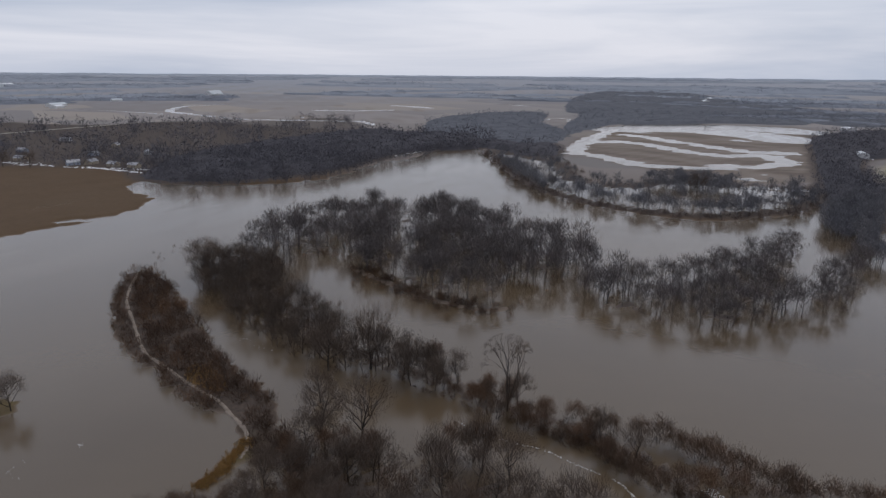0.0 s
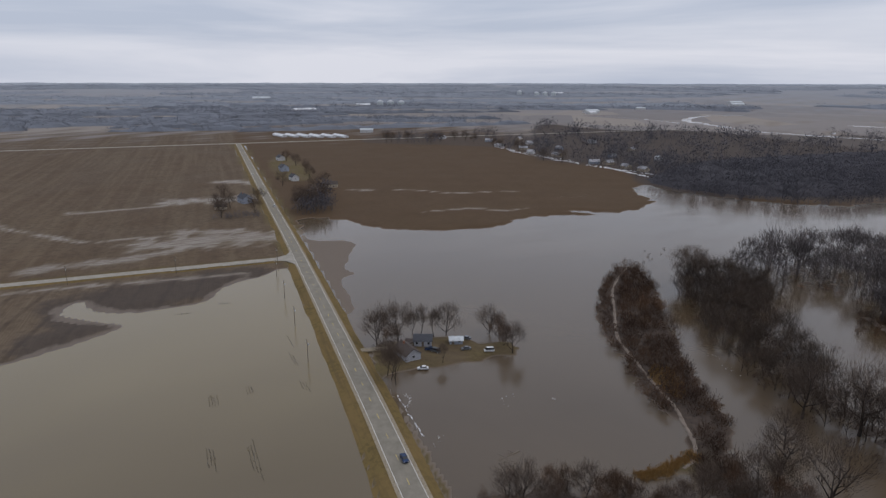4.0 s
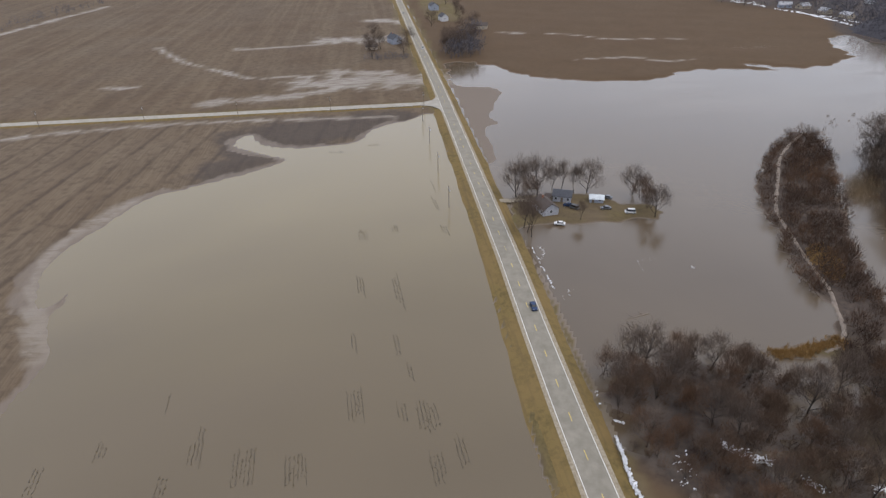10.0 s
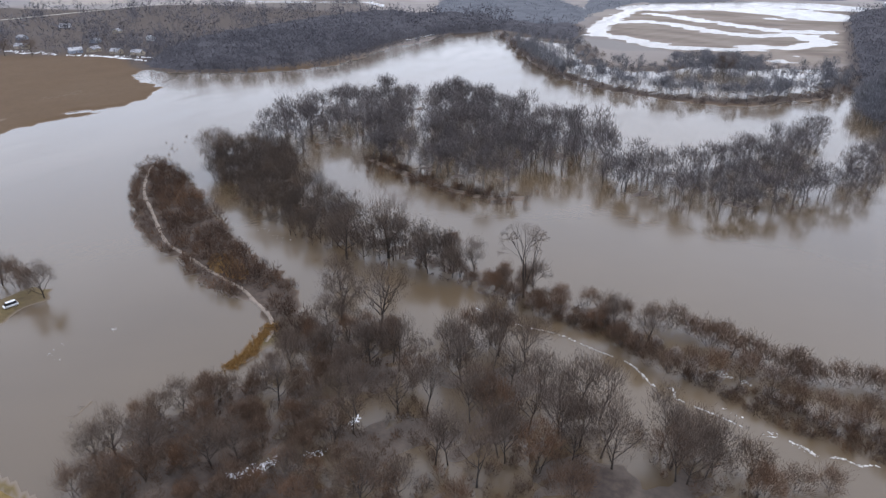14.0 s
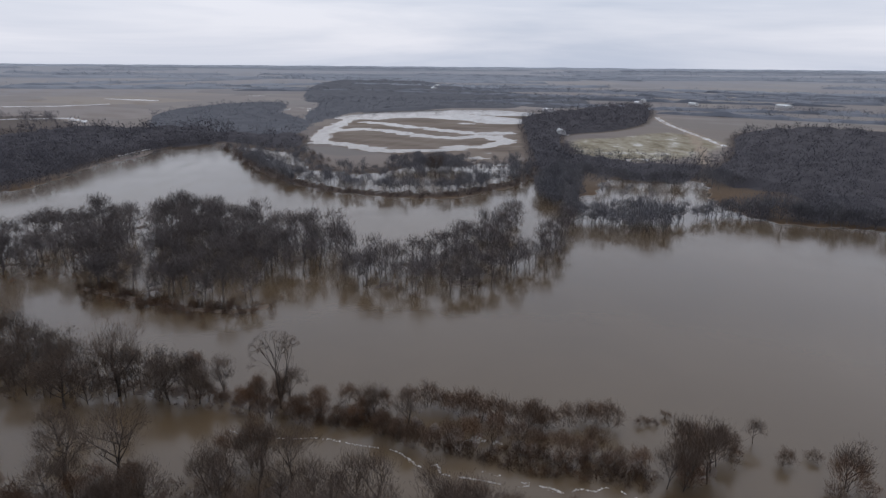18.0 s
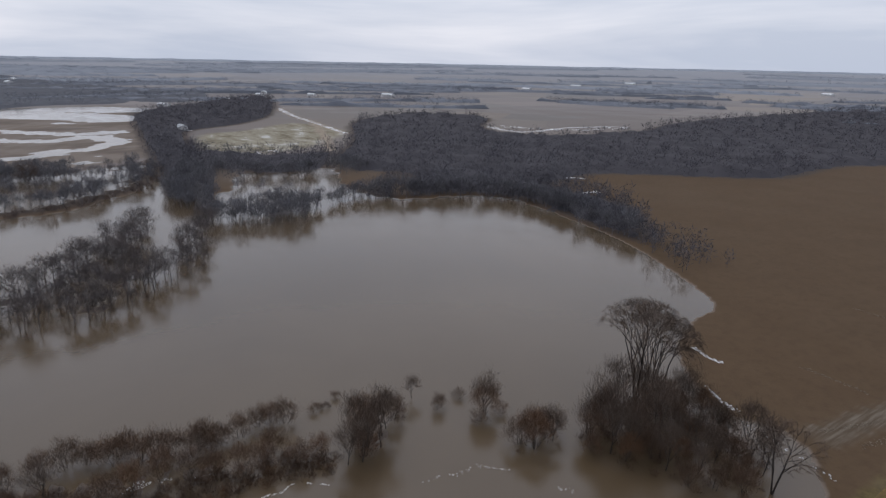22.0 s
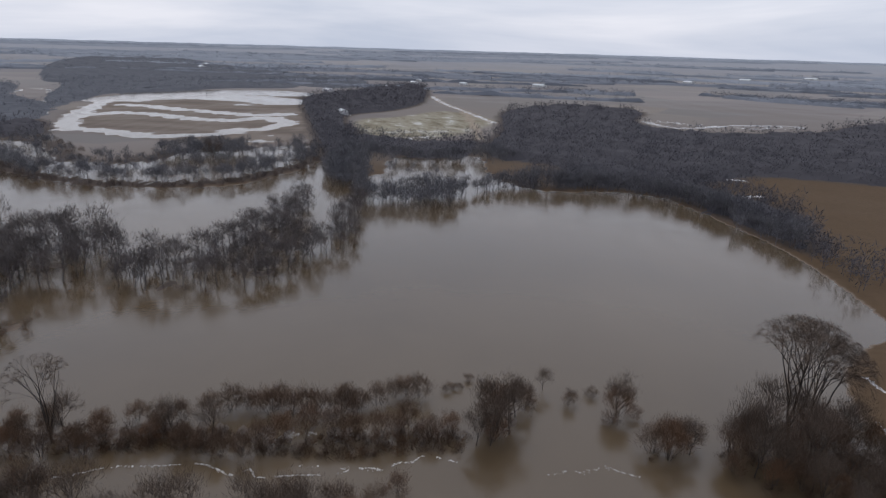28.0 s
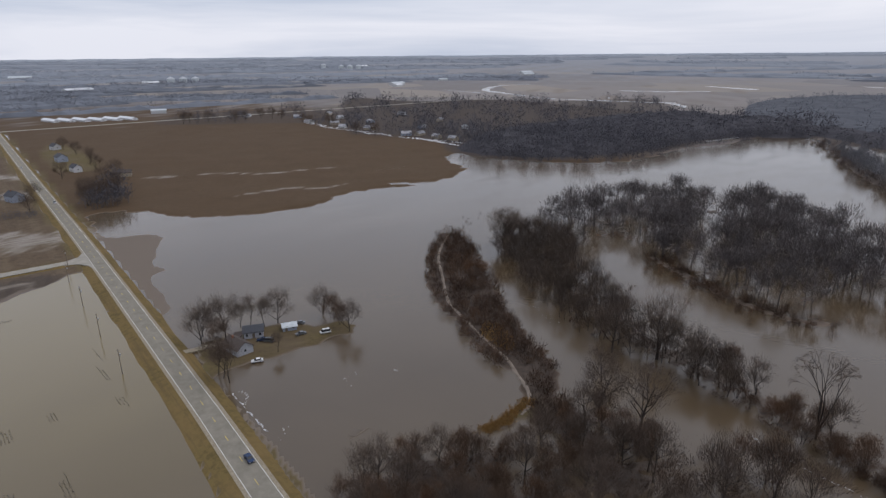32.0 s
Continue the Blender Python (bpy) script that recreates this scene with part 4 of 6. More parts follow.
bank("verge", -33, 700, SIDE_X, SIDE_Z, True)



# ---------------------------------------------------------------- trees
def tube(p0, p1, r0, r1, n):
    """A tapered piece of branch: vertices and triangles."""
    d = p1 - p0
    d = d / (np.linalg.norm(d) + 1e-9)
    u = np.cross(d, (0.3, 0.9, 0.2))
    u = u / (np.linalg.norm(u) + 1e-9)
    w = np.cross(d, u)
    a = np.arange(n) * 2 * np.pi / n
    ring = np.cos(a)[:, None] * u + np.sin(a)[:, None] * w
    if r1 <= 0:
        return np.vstack([p0 + ring * r0, p1[None]]), [(i, (i + 1) % n, n) for i in range(n)]
    f = []
    for i in range(n):
        j = (i + 1) % n
        f += [(i, j, n + j), (i, n + j, n + i)]
    return np.vstack([p0 + ring * r0, p1 + ring * r1]), f


def blade(o, e, w, rng):
    """A hair-thin tapering twig."""
    d = e - o
    u = np.cross(d, rng.normal(size=3))
    u = u / (np.linalg.norm(u) + 1e-9) * w
    return np.vstack([o - u, o + u, e]), [(0, 1, 2)]


class Growth:
    def __init__(self):
        self.v, self.f, self.n = [], [], 0

    def add(self, vf):
        v, f = vf
        self.v.append(v)
        self.f.append(np.array(f) + self.n)
        self.n += len(v)

    def arrays(self):
        return np.vstack(self.v), np.vstack(self.f)


def turned(rng, d, spread):
    r = rng.normal(size=3)
    r -= d * (r @ d)
    r /= np.linalg.norm(r) + 1e-9
    return d * math.cos(spread) + r * math.sin(spread)


def grow_round(seed, height, spread=0.36, base=0.28, stems=1, limbs=8, forks=4, twigs=1200, reach=0.07, twig=0.035, girth=0.014, clump=0.075, lean=0.05, sides=5, rise=0.3):
    """A bare tree whose limbs carry rounded tufts of fine twigs: (trunk with limbs, crown of twigs)."""
    rng = np.random.RandomState(seed)
    wood, crown = Growth(), Growth()
    tips = []
    mid = np.array([0, 0, height * (base + 1) / 2])
    half = np.array([spread, spread, (1 - base) / 2]) * height
    for s in range(stems):
        d = turned(rng, np.array([0, 0, 1.0]), lean if stems == 1 else rng.uniform(0.10, 0.30))
        p = np.array([0, 0, -1.2]) if stems == 1 else np.array([*(rng.normal(size=2) * 0.045 * height), -1.2])
        r = height * girth * (1 if stems == 1 else 0.65)
        k = 5
        line = [p.copy()]
        for i in range(k):
            p = p + d * (height * 0.74 + 1.2) / k
            d = turned(rng, d, 0.11)
            d[2] = abs(d[2]) + 0.12
            d /= np.linalg.norm(d)
            line.append(p.copy())
        for i in range(k):
            wood.add(tube(line[i], line[i + 1], r * (1 - 0.17 * i) * (1.25 if i == 0 else 1), r * (1 - 0.17 * (i + 1)), sides))
        tips += [line[-1], line[-1] + rng.normal(size=3) * 0.05 * height]
        spin = rng.uniform(0, 6.28)
        for i in range(limbs):
            u = (i + rng.uniform(0, 0.8)) / limbs
            a = np.clip((base * 0.7 + (0.74 - base * 0.7) * u) / 0.74, 0.02, 0.98) * k
            j = int(a)
            o = line[j] + (line[j + 1] - line[j]) * (a - j)
            az, el = spin + 2.4 * i + rng.normal() * 0.3, -0.35 + 1.5 * u + rng.normal() * 0.15
            out = np.array([math.cos(az) * math.cos(el), math.sin(az) * math.cos(el), math.sin(el)])
            e = mid + half * out * rng.uniform(0.55, 0.85)
            m = o + (e - o) * 0.5 + np.array([0, 0, rng.uniform(-0.10, 0.04) * np.linalg.norm(e - o)])
            q = r * (0.52 - 0.25 * u)
            wood.add(tube(o, m, q, q * 0.72, 4))
            wood.add(tube(m, e, q * 0.72, q * 0.38, 3))
            tips.append(e)
            for f in range(forks):
                b = m + (e - m) * rng.uniform(0, 0.9)
                g = b + turned(rng, (e - o) / (np.linalg.norm(e - o) + 1e-9), rng.uniform(0.3, 0.95)) * height * rng.uniform(0.10, 0.2)
                g[2] = max(g[2] + 0.03 * height, 0.3)
                crown.add(tube(b, g, q * 0.34, q * 0.12, 3))
                tips.append(g)
    tips = np.array(tips)
    q = tips[rng.randint(len(tips), size=twigs)] + rng.normal(size=(twigs, 3)) * clump * height
    q[:, 2] = np.maximum(q[:, 2], 0.2)
    d = q - np.array([0, 0, height * base])
    d /= np.linalg.norm(d, axis=1)[:, None] + 1e-9
    d = d + rng.normal(size=(twigs, 3)) * 0.38
    d[:, 2] += rise
    d *= height * reach * rng.uniform(0.5, 1.3, (twigs, 1)) / (np.linalg.norm(d, axis=1)[:, None] + 1e-9)
    o = q - d * 0.45
    o[:, 2] = np.maximum(o[:, 2], -0.1)
    u = np.cross(d, rng.normal(size=(twigs, 3)))
    u *= twig / (np.linalg.norm(u, axis=1)[:, None] + 1e-9)
    crown.add((np.stack([o - u, o + u, o + d], 1).reshape(-1, 3), np.arange(3 * twigs).reshape(-1, 3)))
    (wv, wf), (cv, cf) = wood.arrays(), crown.arrays()
    z = height / np.percentile(cv[:, 2], 99.5)
    wv[:, 2] = np.where(wv[:, 2] > 0, wv[:, 2] * z, wv[:, 2])
    cv[:, 2] *= z
    return (wv, wf), (cv, cf)


def grow_vase(seed, height, spread, stems=3, levels=5, twigs=12, girth=0.016, twig=0.03, trunk=0.0):
    """A great bare tree: stems fan out from one foot and fork again and again into drooping sprays: (limbs, sprays)."""
    rng = np.random.RandomState(seed)
    wood, spray = Growth(), Growth()
    spin = rng.uniform(0, 6.28)

    def fork(p, d, length, r, level):
        mid = p + d * length * 0.5 + rng.normal(size=3) * 0.03 * length
        out = np.array([d[0], d[1], 0.0])
        d = d + out * 0.12 + np.array([0, 0, 0.14 if level < 2 else -0.10])
        d /= np.linalg.norm(d)
        e = mid + d * length * 0.5
        grown = wood if level < 3 else spray
        sides = 6 if level < 2 else 4 if level < 3 else 3
        grown.add(tube(p, mid, r, r * 0.86, sides))
        grown.add(tube(mid, e, r * 0.86, r * 0.70, sides))
        if level >= levels - 2:
            for i in range(twigs):
                b = p + (e - p) * rng.uniform(0.1, 1.0)
                t = turned(rng, d, rng.uniform(0.15, 0.8))
                t[2] += 0.1
                spray.add(blade(b, b + t * height * rng.uniform(0.045, 0.10), twig * rng.uniform(0.7, 1.3), rng))
        if level == levels - 1:
            return
        n = 2 if level == 0 else 3 if rng.uniform() < 0.6 else 2
        for i in range(n):
            fork(e if i < 2 else mid, turned(rng, d, rng.uniform(0.32, 0.60) if i else rng.uniform(0.08, 0.24)), length * rng.uniform(0.70, 0.80), r * (0.68 if i == 0 else 0.52), level + 1)

    for s in range(stems):
        a = spin + s * 6.28 / stems + rng.normal() * 0.2
        lean = 0.06 if s == 0 and stems > 2 else rng.uniform(0.20, 0.36)
        fork(np.array([math.cos(a) * 0.012 * height, math.sin(a) * 0.012 * height, trunk * height - 1.2]), np.array([math.cos(a) * math.sin(lean), math.sin(a) * math.sin(lean), math.cos(lean)]), height * 0.33, height * girth, 0)
    if trunk:
        wood.add(tube(np.array([0, 0, -1.4]), np.array([0, 0, trunk * height - 0.9]), height * girth * 1.9, height * girth * 1.5, 7))
    (wv, wf), (cv, cf) = wood.arrays(), spray.arrays()
    # the outermost sprays fill a dome
    c, half = np.array([0, 0, 0.52 * height]), np.array([0.5, 0.5, 0.46]) * height
    for v in (wv, cv):
        out = np.maximum(np.linalg.norm((v - c) / half, axis=1), 1.0)
        high = v[:, 2] > 0.2 * height
        v[high] = c + (v[high] - c) / out[high, None] ** 0.75
    k = np.array([spread * height / np.percentile(np.hypot(cv[:, 0], cv[:, 1]), 97)] * 2 + [height / np.percentile(cv[:, 2], 98)])
    return (wv * k, wf), (cv * k, cf)


def grow_scrub(seed, height, width, shoots=90, twig=0.07):
    """A low bare shrub of many stems from one root, in one piece."""
    rng = np.random.RandomState(seed)
    v = rng.normal(size=(shoots, 3))
    v[:, 2] = np.abs(v[:, 2]) + 0.15
    v /= np.linalg.norm(v, axis=1)[:, None]
    e = v * np.array([width / 2, width / 2, height]) * rng.uniform(0.35, 1.0, (shoots, 1)) ** 0.6
    d = e * np.array([0.6, 0.6, 0.75]) + rng.normal(size=(shoots, 3)) * 0.12 * height
    d *= height * rng.uniform(0.2, 0.42, (shoots, 1)) / (np.linalg.norm(d, axis=1)[:, None] + 1e-9)
    o = e - d
    o[:, 2] = np.maximum(o[:, 2], -0.2)
    u = np.cross(d, rng.normal(size=(shoots, 3)))
    u *= twig / (np.linalg.norm(u, axis=1)[:, None] + 1e-9)
    g = Growth()
    g.add((np.stack([o - u, o + u, e], 1).reshape(-1, 3), np.arange(3 * shoots).reshape(-1, 3)))
    for i in range(5):
        a = rng.uniform(0, 6.28)
        g.add(tube(np.array([0.1 * math.cos(a), 0.1 * math.sin(a), -0.6]), np.array([math.cos(a) * width * 0.22, math.sin(a) * width * 0.22, height * 0.7]), 0.05, 0, 3))
    return g.arrays()


def grow_far(seed, height, shoots=44, width=0.34, thick=0.012, reach=0.2):
    """A small bare tree with a rounded lumpy crown for woods a long way off, in one piece."""
    rng = np.random.RandomState(seed)
    g = Growth()
    g.add(tube(np.array([0, 0, -1.0]), np.array([0, 0, height * 0.75]), height * 0.014, 0, 3))
    for i in range(shoots):
        d = rng.normal(size=3)
        d /= np.linalg.norm(d)
        lump = 1 + 0.25 * math.sin(d[0] * 4 + seed) * math.cos(d[1] * 5 + seed)
        p = np.array([0, 0, height * 0.56]) + d * np.array([width, width, 0.42]) * height * lump * rng.uniform(0.15, 1.0) ** 0.5
        p[2] = max(p[2], height * 0.05)
        e = p - np.array([0, 0, height * 0.2])
        e = turned(rng, e / np.linalg.norm(e), rng.uniform(0.0, 1.35))
        g.add(blade(p - e * height * reach * 0.6, p + e * height * reach * rng.uniform(0.2, 0.6), height * thick * rng.uniform(0.6, 1.4), rng))
    return g.arrays()


def scatter(loop, gap, seed, keep=1.0):
    """Points strewn over the inside of a closed line."""
    rng = np.random.RandomState(seed)
    lo, hi = loop.min(0), loop.max(0)
    gx, gy = np.meshgrid(np.arange(lo[0], hi[0], gap), np.arange(lo[1], hi[1], gap))
    p = np.column_stack([gx.ravel(), gy.ravel()]) + rng.uniform(-0.48, 0.48, (gx.size, 2)) * gap
    m = inside(p[:, 0], p[:, 1], loop) & (rng.uniform(size=len(p)) < keep)
    return p[m]


def along(line, gap, half, seed):
    """Points strewn along a line."""
    rng = np.random.RandomState(seed)
    out = []
    for a, b in zip(line[:-1], line[1:]):
        l = np.linalg.norm(b - a)
        for k in range(int(l / gap + rng.uniform())):
            out.append(a + (b - a) * rng.uniform() + rng.normal(size=2) * half * 0.5)
    return np.array(out)


def strewn(line, gap, half, seed):
    return along(smooth_loop(line, 4, False), gap, half, seed)


def mass(name, protos, pts, material, label, category, seed, lo=0.7, hi=1.15, parent_kind="stuff"):
    """Many plants joined into one object."""
    rng = np.random.RandomState(seed)
    z = np.maximum(ground_z(pts[:, 0], pts[:, 1]), far_rise(np.hypot(pts[:, 0], pts[:, 1])) - 0.6)
    vs, fs, tone, n = [], [], [], 0
    for (x, y), zz in zip(pts, z):
        v, f = protos[rng.randint(len(protos))]
        a, s = rng.uniform(0, 6.28), rng.uniform(lo, hi)
        c, sn = math.cos(a) * s, math.sin(a) * s
        w = np.empty((len(v), 3), np.float32)
        w[:, 0] = v[:, 0] * c - v[:, 1] * sn + x
        w[:, 1] = v[:, 0] * sn + v[:, 1] * c + y
        w[:, 2] = v[:, 2] * s * rng.uniform(0.85, 1.15) + zz
        vs.append(w)
        fs.append(f + n)
        tone.append(np.full(len(v), rng.uniform(), np.float32))
        n += len(v)
    me = mesh_np(name, np.vstack(vs), np.vstack(fs), material)
    at = me.attributes.new("tone", "FLOAT", "POINT")
    at.data.foreach_set("value", np.concatenate(tone))
    return tagged(new(name, me), label, category, kind=parent_kind)


def both(vf):
    (v1, f1), (v2, f2) = vf
    return np.vstack([v1, v2]), np.vstack([f1, f2 + len(v1)])


def canopy(loop, step, height, material, label, seed):
    """The dense lumpy twig mass of a far wood, below the tops of its trees."""
    lo, hi = loop.min(0) - step, loop.max(0) + step
    gx, gy = np.meshgrid(np.arange(lo[0], hi[0], step), np.arange(lo[1], hi[1], step), indexing="ij")
    rng = np.random.RandomState(seed)
    px = (gx + rng.uniform(-0.3, 0.3, gx.shape) * step).ravel()
    py = (gy + rng.uniform(-0.3, 0.3, gx.shape) * step).ravel()
    deep = depth_in(px, py, loop)
    dist = np.hypot(px, py)
    z = far_rise(dist) - 0.8 + step01(deep, 2, 26) * height * (0.85 + 0.16 * wave_noise(px, py, 60, seed) + rng.uniform(-0.22, 0.22, px.shape))
    ny = gx.shape[1]
    i = np.arange(gx.shape[0] - 1)[:, None] * ny
    j = np.arange(ny - 1)[None]
    f = np.stack([i + j, i + j + ny, i + j + ny + 1, i + j + 1], -1).reshape(-1, 4)
    f = f[(deep[f] > 1).any(1)]
    used, back = np.unique(f, return_inverse=True)
    me = mesh_np("far_woods", np.column_stack([px, py, z])[used], back.reshape(-1, 4), material)
    at = me.attributes.new("tone", "FLOAT", "POINT")
    at.data.foreach_set("value", rng.uniform(0, 0.6, len(used)).astype(np.float32))
    tagged(new("far_woods", me), label, "woods", kind="stuff")


class TreeKind:
    """A tree built once, then copied."""

    def __init__(self, name, vf, bark, twigs):
        self.name = name
        self.trunk = mesh_np("trunk", *vf[0], bark)
        self.crown = mesh_np("crown", *vf[1], twigs)

    def plant(self, x, y, turn=0.0, size=1.0, label="", group="", tall=1.0):
        z = max(float(ground_z(x, y)[0]), -0.9)
        ob = new(self.name)
        ob.matrix_world = Matrix.Translation((x, y, z)) @ Matrix.Rotation(turn, 4, "Z") @ Matrix.Diagonal((size, size, size * tall, 1))
        data_part("trunk", self.trunk, ob)
        data_part("crown", self.crown, ob)
        return tagged(ob, label, "shrub" if self.name == "shrub" else "tree", group)


KINDS = {
    "spread": [TreeKind("tree", grow_round(s, 18, 0.40, 0.15, 1, 13, 5, 2900, 0.095, 0.033, 0.017, 0.065, 0.05, 5, 0.15), M_BARK, M_TWIG) for s in (11, 12, 13, 14)],
    "slim": [TreeKind("tree", grow_round(s, 17, 0.25, 0.34, 1, 9, 5, 1900, 0.095, 0.030, 0.013, 0.060, 0.10), M_BARK, M_TWIG) for s in (21, 22, 23)],
    "multi": [TreeKind("tree", grow_round(s, 11, 0.36, 0.08, 3, 6, 3, 2200, 0.125, 0.032, 0.015, 0.075, 0.05, 4, 0.2), M_BARK, M_RED) for s in (31, 32, 33)],
    "round": [TreeKind("tree", grow_round(s, 9, 0.43, 0.02, 2, 8, 3, 1900, 0.135, 0.032, 0.016, 0.085, 0.05, 4, 0.0), M_BARK, M_RED) for s in (34, 35, 36, 37)],
    "cotton": [TreeKind("tree", grow_round(s, 25, 0.42, 0.24, 1, 11, 8, 4200, 0.058, 0.042, 0.022, 0.055), M_DARK, M_TWIG) for s in (41, 42, 43)],
    "great": [TreeKind("tree", grow_vase(44, 37, 0.44, 5, 7, 6, 0.010, 0.042, 0.06), M_DARK, M_TWIG)],
    "vase": [TreeKind("tree", grow_vase(q, 24, 0.50, 4, 5, 14, 0.010, 0.036, 0.10), M_DARK, M_TWIG) for q in (45, 48)],
    "bush": [TreeKind("shrub", grow_round(s, 5, 0.62, 0.06, 4, 3, 2, 900, 0.16, 0.036, 0.010, 0.11, 0.1, 3), M_BARK, M_RED) for s in (51, 52, 53, 54)],
}
LONE = TreeKind("tree", grow_vase(53, 28, 0.38, 4, 6, 6, 0.0095, 0.034, 0.20), M_DARK, M_TWIG)
LEVEE = [both(grow_round(s, 17, 0.36, 0.26, 1, 9, 4, 1000, 0.085, 0.062, 0.016, 0.070, 0.08, 4)) for s in range(260, 266)]
MID = [both(grow_round(s, 19, 0.36, 0.38, 1, 6, 2, 400, 0.105, 0.13, 0.018, 0.080, 0.08, 4)) for s in range(60, 68)]
MID_B = [both(grow_round(s, 17, 0.38, 0.26, 1, 5, 1, 210, 0.14, 0.20, 0.018, 0.095, 0.08, 3)) for s in range(160, 167)]
BRUSH = [grow_scrub(s, 6.0, 7.5) for s in range(70, 76)]
FAR = [grow_far(s, 16, 42, 0.44, 0.0145, 0.20) for s in range(80, 90)]
FAR_MID = [grow_far(s, 16, 17, 0.52, 0.027, 0.26) for s in range(180, 188)]
FAR_LOW = [grow_far(s, 15, 16, 0.8, 0.020, 0.4) for s in range(90, 96)]
# wooded parts of the flooded island and of the levee
ISLAND_NORTH = smooth_loop([(266, -286), (276, -325), (276, -378), (257, -418), (230, -428), (200, -376), (184, -336), (164, -302), (176, -290), (198, -303), (225, -296), (228, -276), (247, -270)])
ISLAND_CORE = smooth_loop([(199, -401), (205, -458), (146, -427), (96, -396), (58, -370), (52, -328), (88, -306), (118, -296), (144, -298), (172, -334)])
ISLAND_EAST = smooth_loop([(57, -325), (37, -340), (14, -346), (-8, -389), (-40, -431), (-66, -462), (-51, -402), (-39, -369), (-46, -344), (-65, -381), (-89, -436), (-87, -400), (-68, -335), (-42, -307), (-18, -290), (8, -280), (27, -293), (52, -296)])
LEVEE_WOOD = smooth_loop([(248, -231), (217, -211), (192, -198), (168, -189), (143, -180), (120, -177), (100, -177), (80, -177), (76, -190), (99, -195), (116, -199), (138, -208), (160, -219), (186, -232), (202, -247), (216, -266), (238, -274), (262, -272)])
LEVEE_NECK = smooth_loop([(84, -179), (60, -171), (40, -168), (24, -165), (12, -161), (14, -171), (40, -181), (60, -189), (77, -191)])
LEVEE_BRUSH = smooth_loop([(40, -174), (25, -172), (8, -168), (-6, -159), (-22, -156), (-36, -154), (-48, -152), (-60, -146), (-57, -137), (-47, -141), (-34, -142), (-20, -146), (-6, -152), (7, -159), (24, -165), (39, -169)])
FAR_BANK = smooth_loop([(322, -872), (392, -789), (402, -600), (445, -482), (530, -445), (590, -485), (650, -600), (670, -800), (630, -1030), (506, -1033), (377, -1045)])
THICKET = smooth_loop([(-146, -121), (-160, -117), (-175, -104), (-173, -86), (-164, -72), (-150, -66), (-138, -76), (-130, -90), (-127, -103)])


def plant_trees():
    rng = np.random.RandomState(5)

    def put(kind, x, y, size=1.0, label="", group="", tall=1.0):
        k = KINDS[kind]
        k[rng.randint(len(k))].plant(x, y, rng.uniform(0, 6.28), size, label, group, tall)

    # single trees that stand out
    LONE.plant(54, -178, 1.2, 1.0, "tall bare forked cottonwood on the flooded levee")
    put("cotton", 112, -185, 1.1, "broad bare cottonwood rising from the flooded levee")
    put("cotton", 126, -177, 0.95, "dark bare cottonwood leaning over the channel")
    put("spread", 95, -184, 0.95, "broken-topped bare tree on the flooded levee")
    put("round", 93, -203, 1.0, "small round bare tree standing in the pond")
    put("cotton", 115, -156, 0.62, "low spreading pale-limbed tree in the channel")
    put("cotton", 103.5, -139, 0.8, "pale bare cottonwood at the edge of the wood")
    put("cotton", 90, -142, 0.85, "pale bare cottonwood leaning over the channel")
    put("spread", 59, -134, 0.9, "dark round-crowned tree standing in the flooded wood")
    put("cotton", 246, -236, 1.0, "bare cottonwood at the tip of the wooded island")
    put("cotton", 252, -243, 0.95, "bare cottonwood at the tip of the wooded island")
    put("great", -161, -118, 1.0, "huge bare cottonwood with spreading limbs in the water")
    put("great", -167, -115.5, 0.86, "huge bare cottonwood with spreading limbs in the water")
    put("spread", -174, -108, 0.9, "bare tree beside the great cottonwoods")
    put("slim", -96, -160, 0.62, "slender bare tree with a round crown in the flood")
    put("round", -100, -149.5, 0.75, "low round bare bush standing in the flood")
    put("multi", -111, -138.5, 1.15, "dark bushy bare tree standing alone in the flood")
    put("slim", -112, -140, 0.95, "thin bare tree rising from a dark bush in the flood")
    put("vase", -154, -66, 0.95, "pale-limbed bare tree on the flooded bank by the highway")
    put("vase", -164, -78, 0.72, "bare tree on the flooded bank by the highway")
    put("cotton", -173, -26, 0.5, "bare tree beside the roadside pond")
    put("cotton", 8, -620, 1.0, "bare tree standing over the far river bank")
    put("spread", -5.5, -115, 0.75, "leaning bare tree at the edge of the flooded wood")
    for x, y in ((-22, -119), (-28, -123), (-34.4, -126)):
        put("round", x, y, 0.95, "round reddish-brown bare shrub standing in the flood", "thickets in the flood")
    # wood between the highway and the channel: thick by the road, open towards the channel
    pts = scatter(LOOP["front_wood"], 6.2, 6, 0.94)
    for x, y in pts:
        if y > -49 or (x > 112 and -130 < y < -98):
            continue
        open_part = x < 80 and y < -88
        k = ("slim", "slim", "spread", "multi", "slim")[rng.randint(5)] if open_part else ("multi", "round", "spread", "multi", "slim", "round")[rng.randint(6)]
        if open_part and rng.uniform() < 0.52:
            continue
        put(k, x, y, rng.uniform(0.85, 1.25) * (1.1 if k == "multi" else 0.85 if k == "spread" else 1.0) if open_part else rng.uniform(0.65, 0.95), "bare brown tree in the flooded wood", "trees of the flooded wood")
    # drowned levee: a wood at its head, round bushy trees in rows along its tail
    mass("levee_wood", LEVEE, scatter(LEVEE_WOOD, 5.9, 41, 0.92), M_LEVEE, "dark bare trees crowding the head of the drowned levee", "trees", 141, 0.5, 1.05)
    for x, y in scatter(LEVEE_NECK, 5.6, 8, 0.9):
        k = ("round", "multi", "round", "slim")[rng.randint(4)]
        put(k, x, y, rng.uniform(0.7, 1.0), "bare tree on the drowned levee", "growth along the drowned levee")
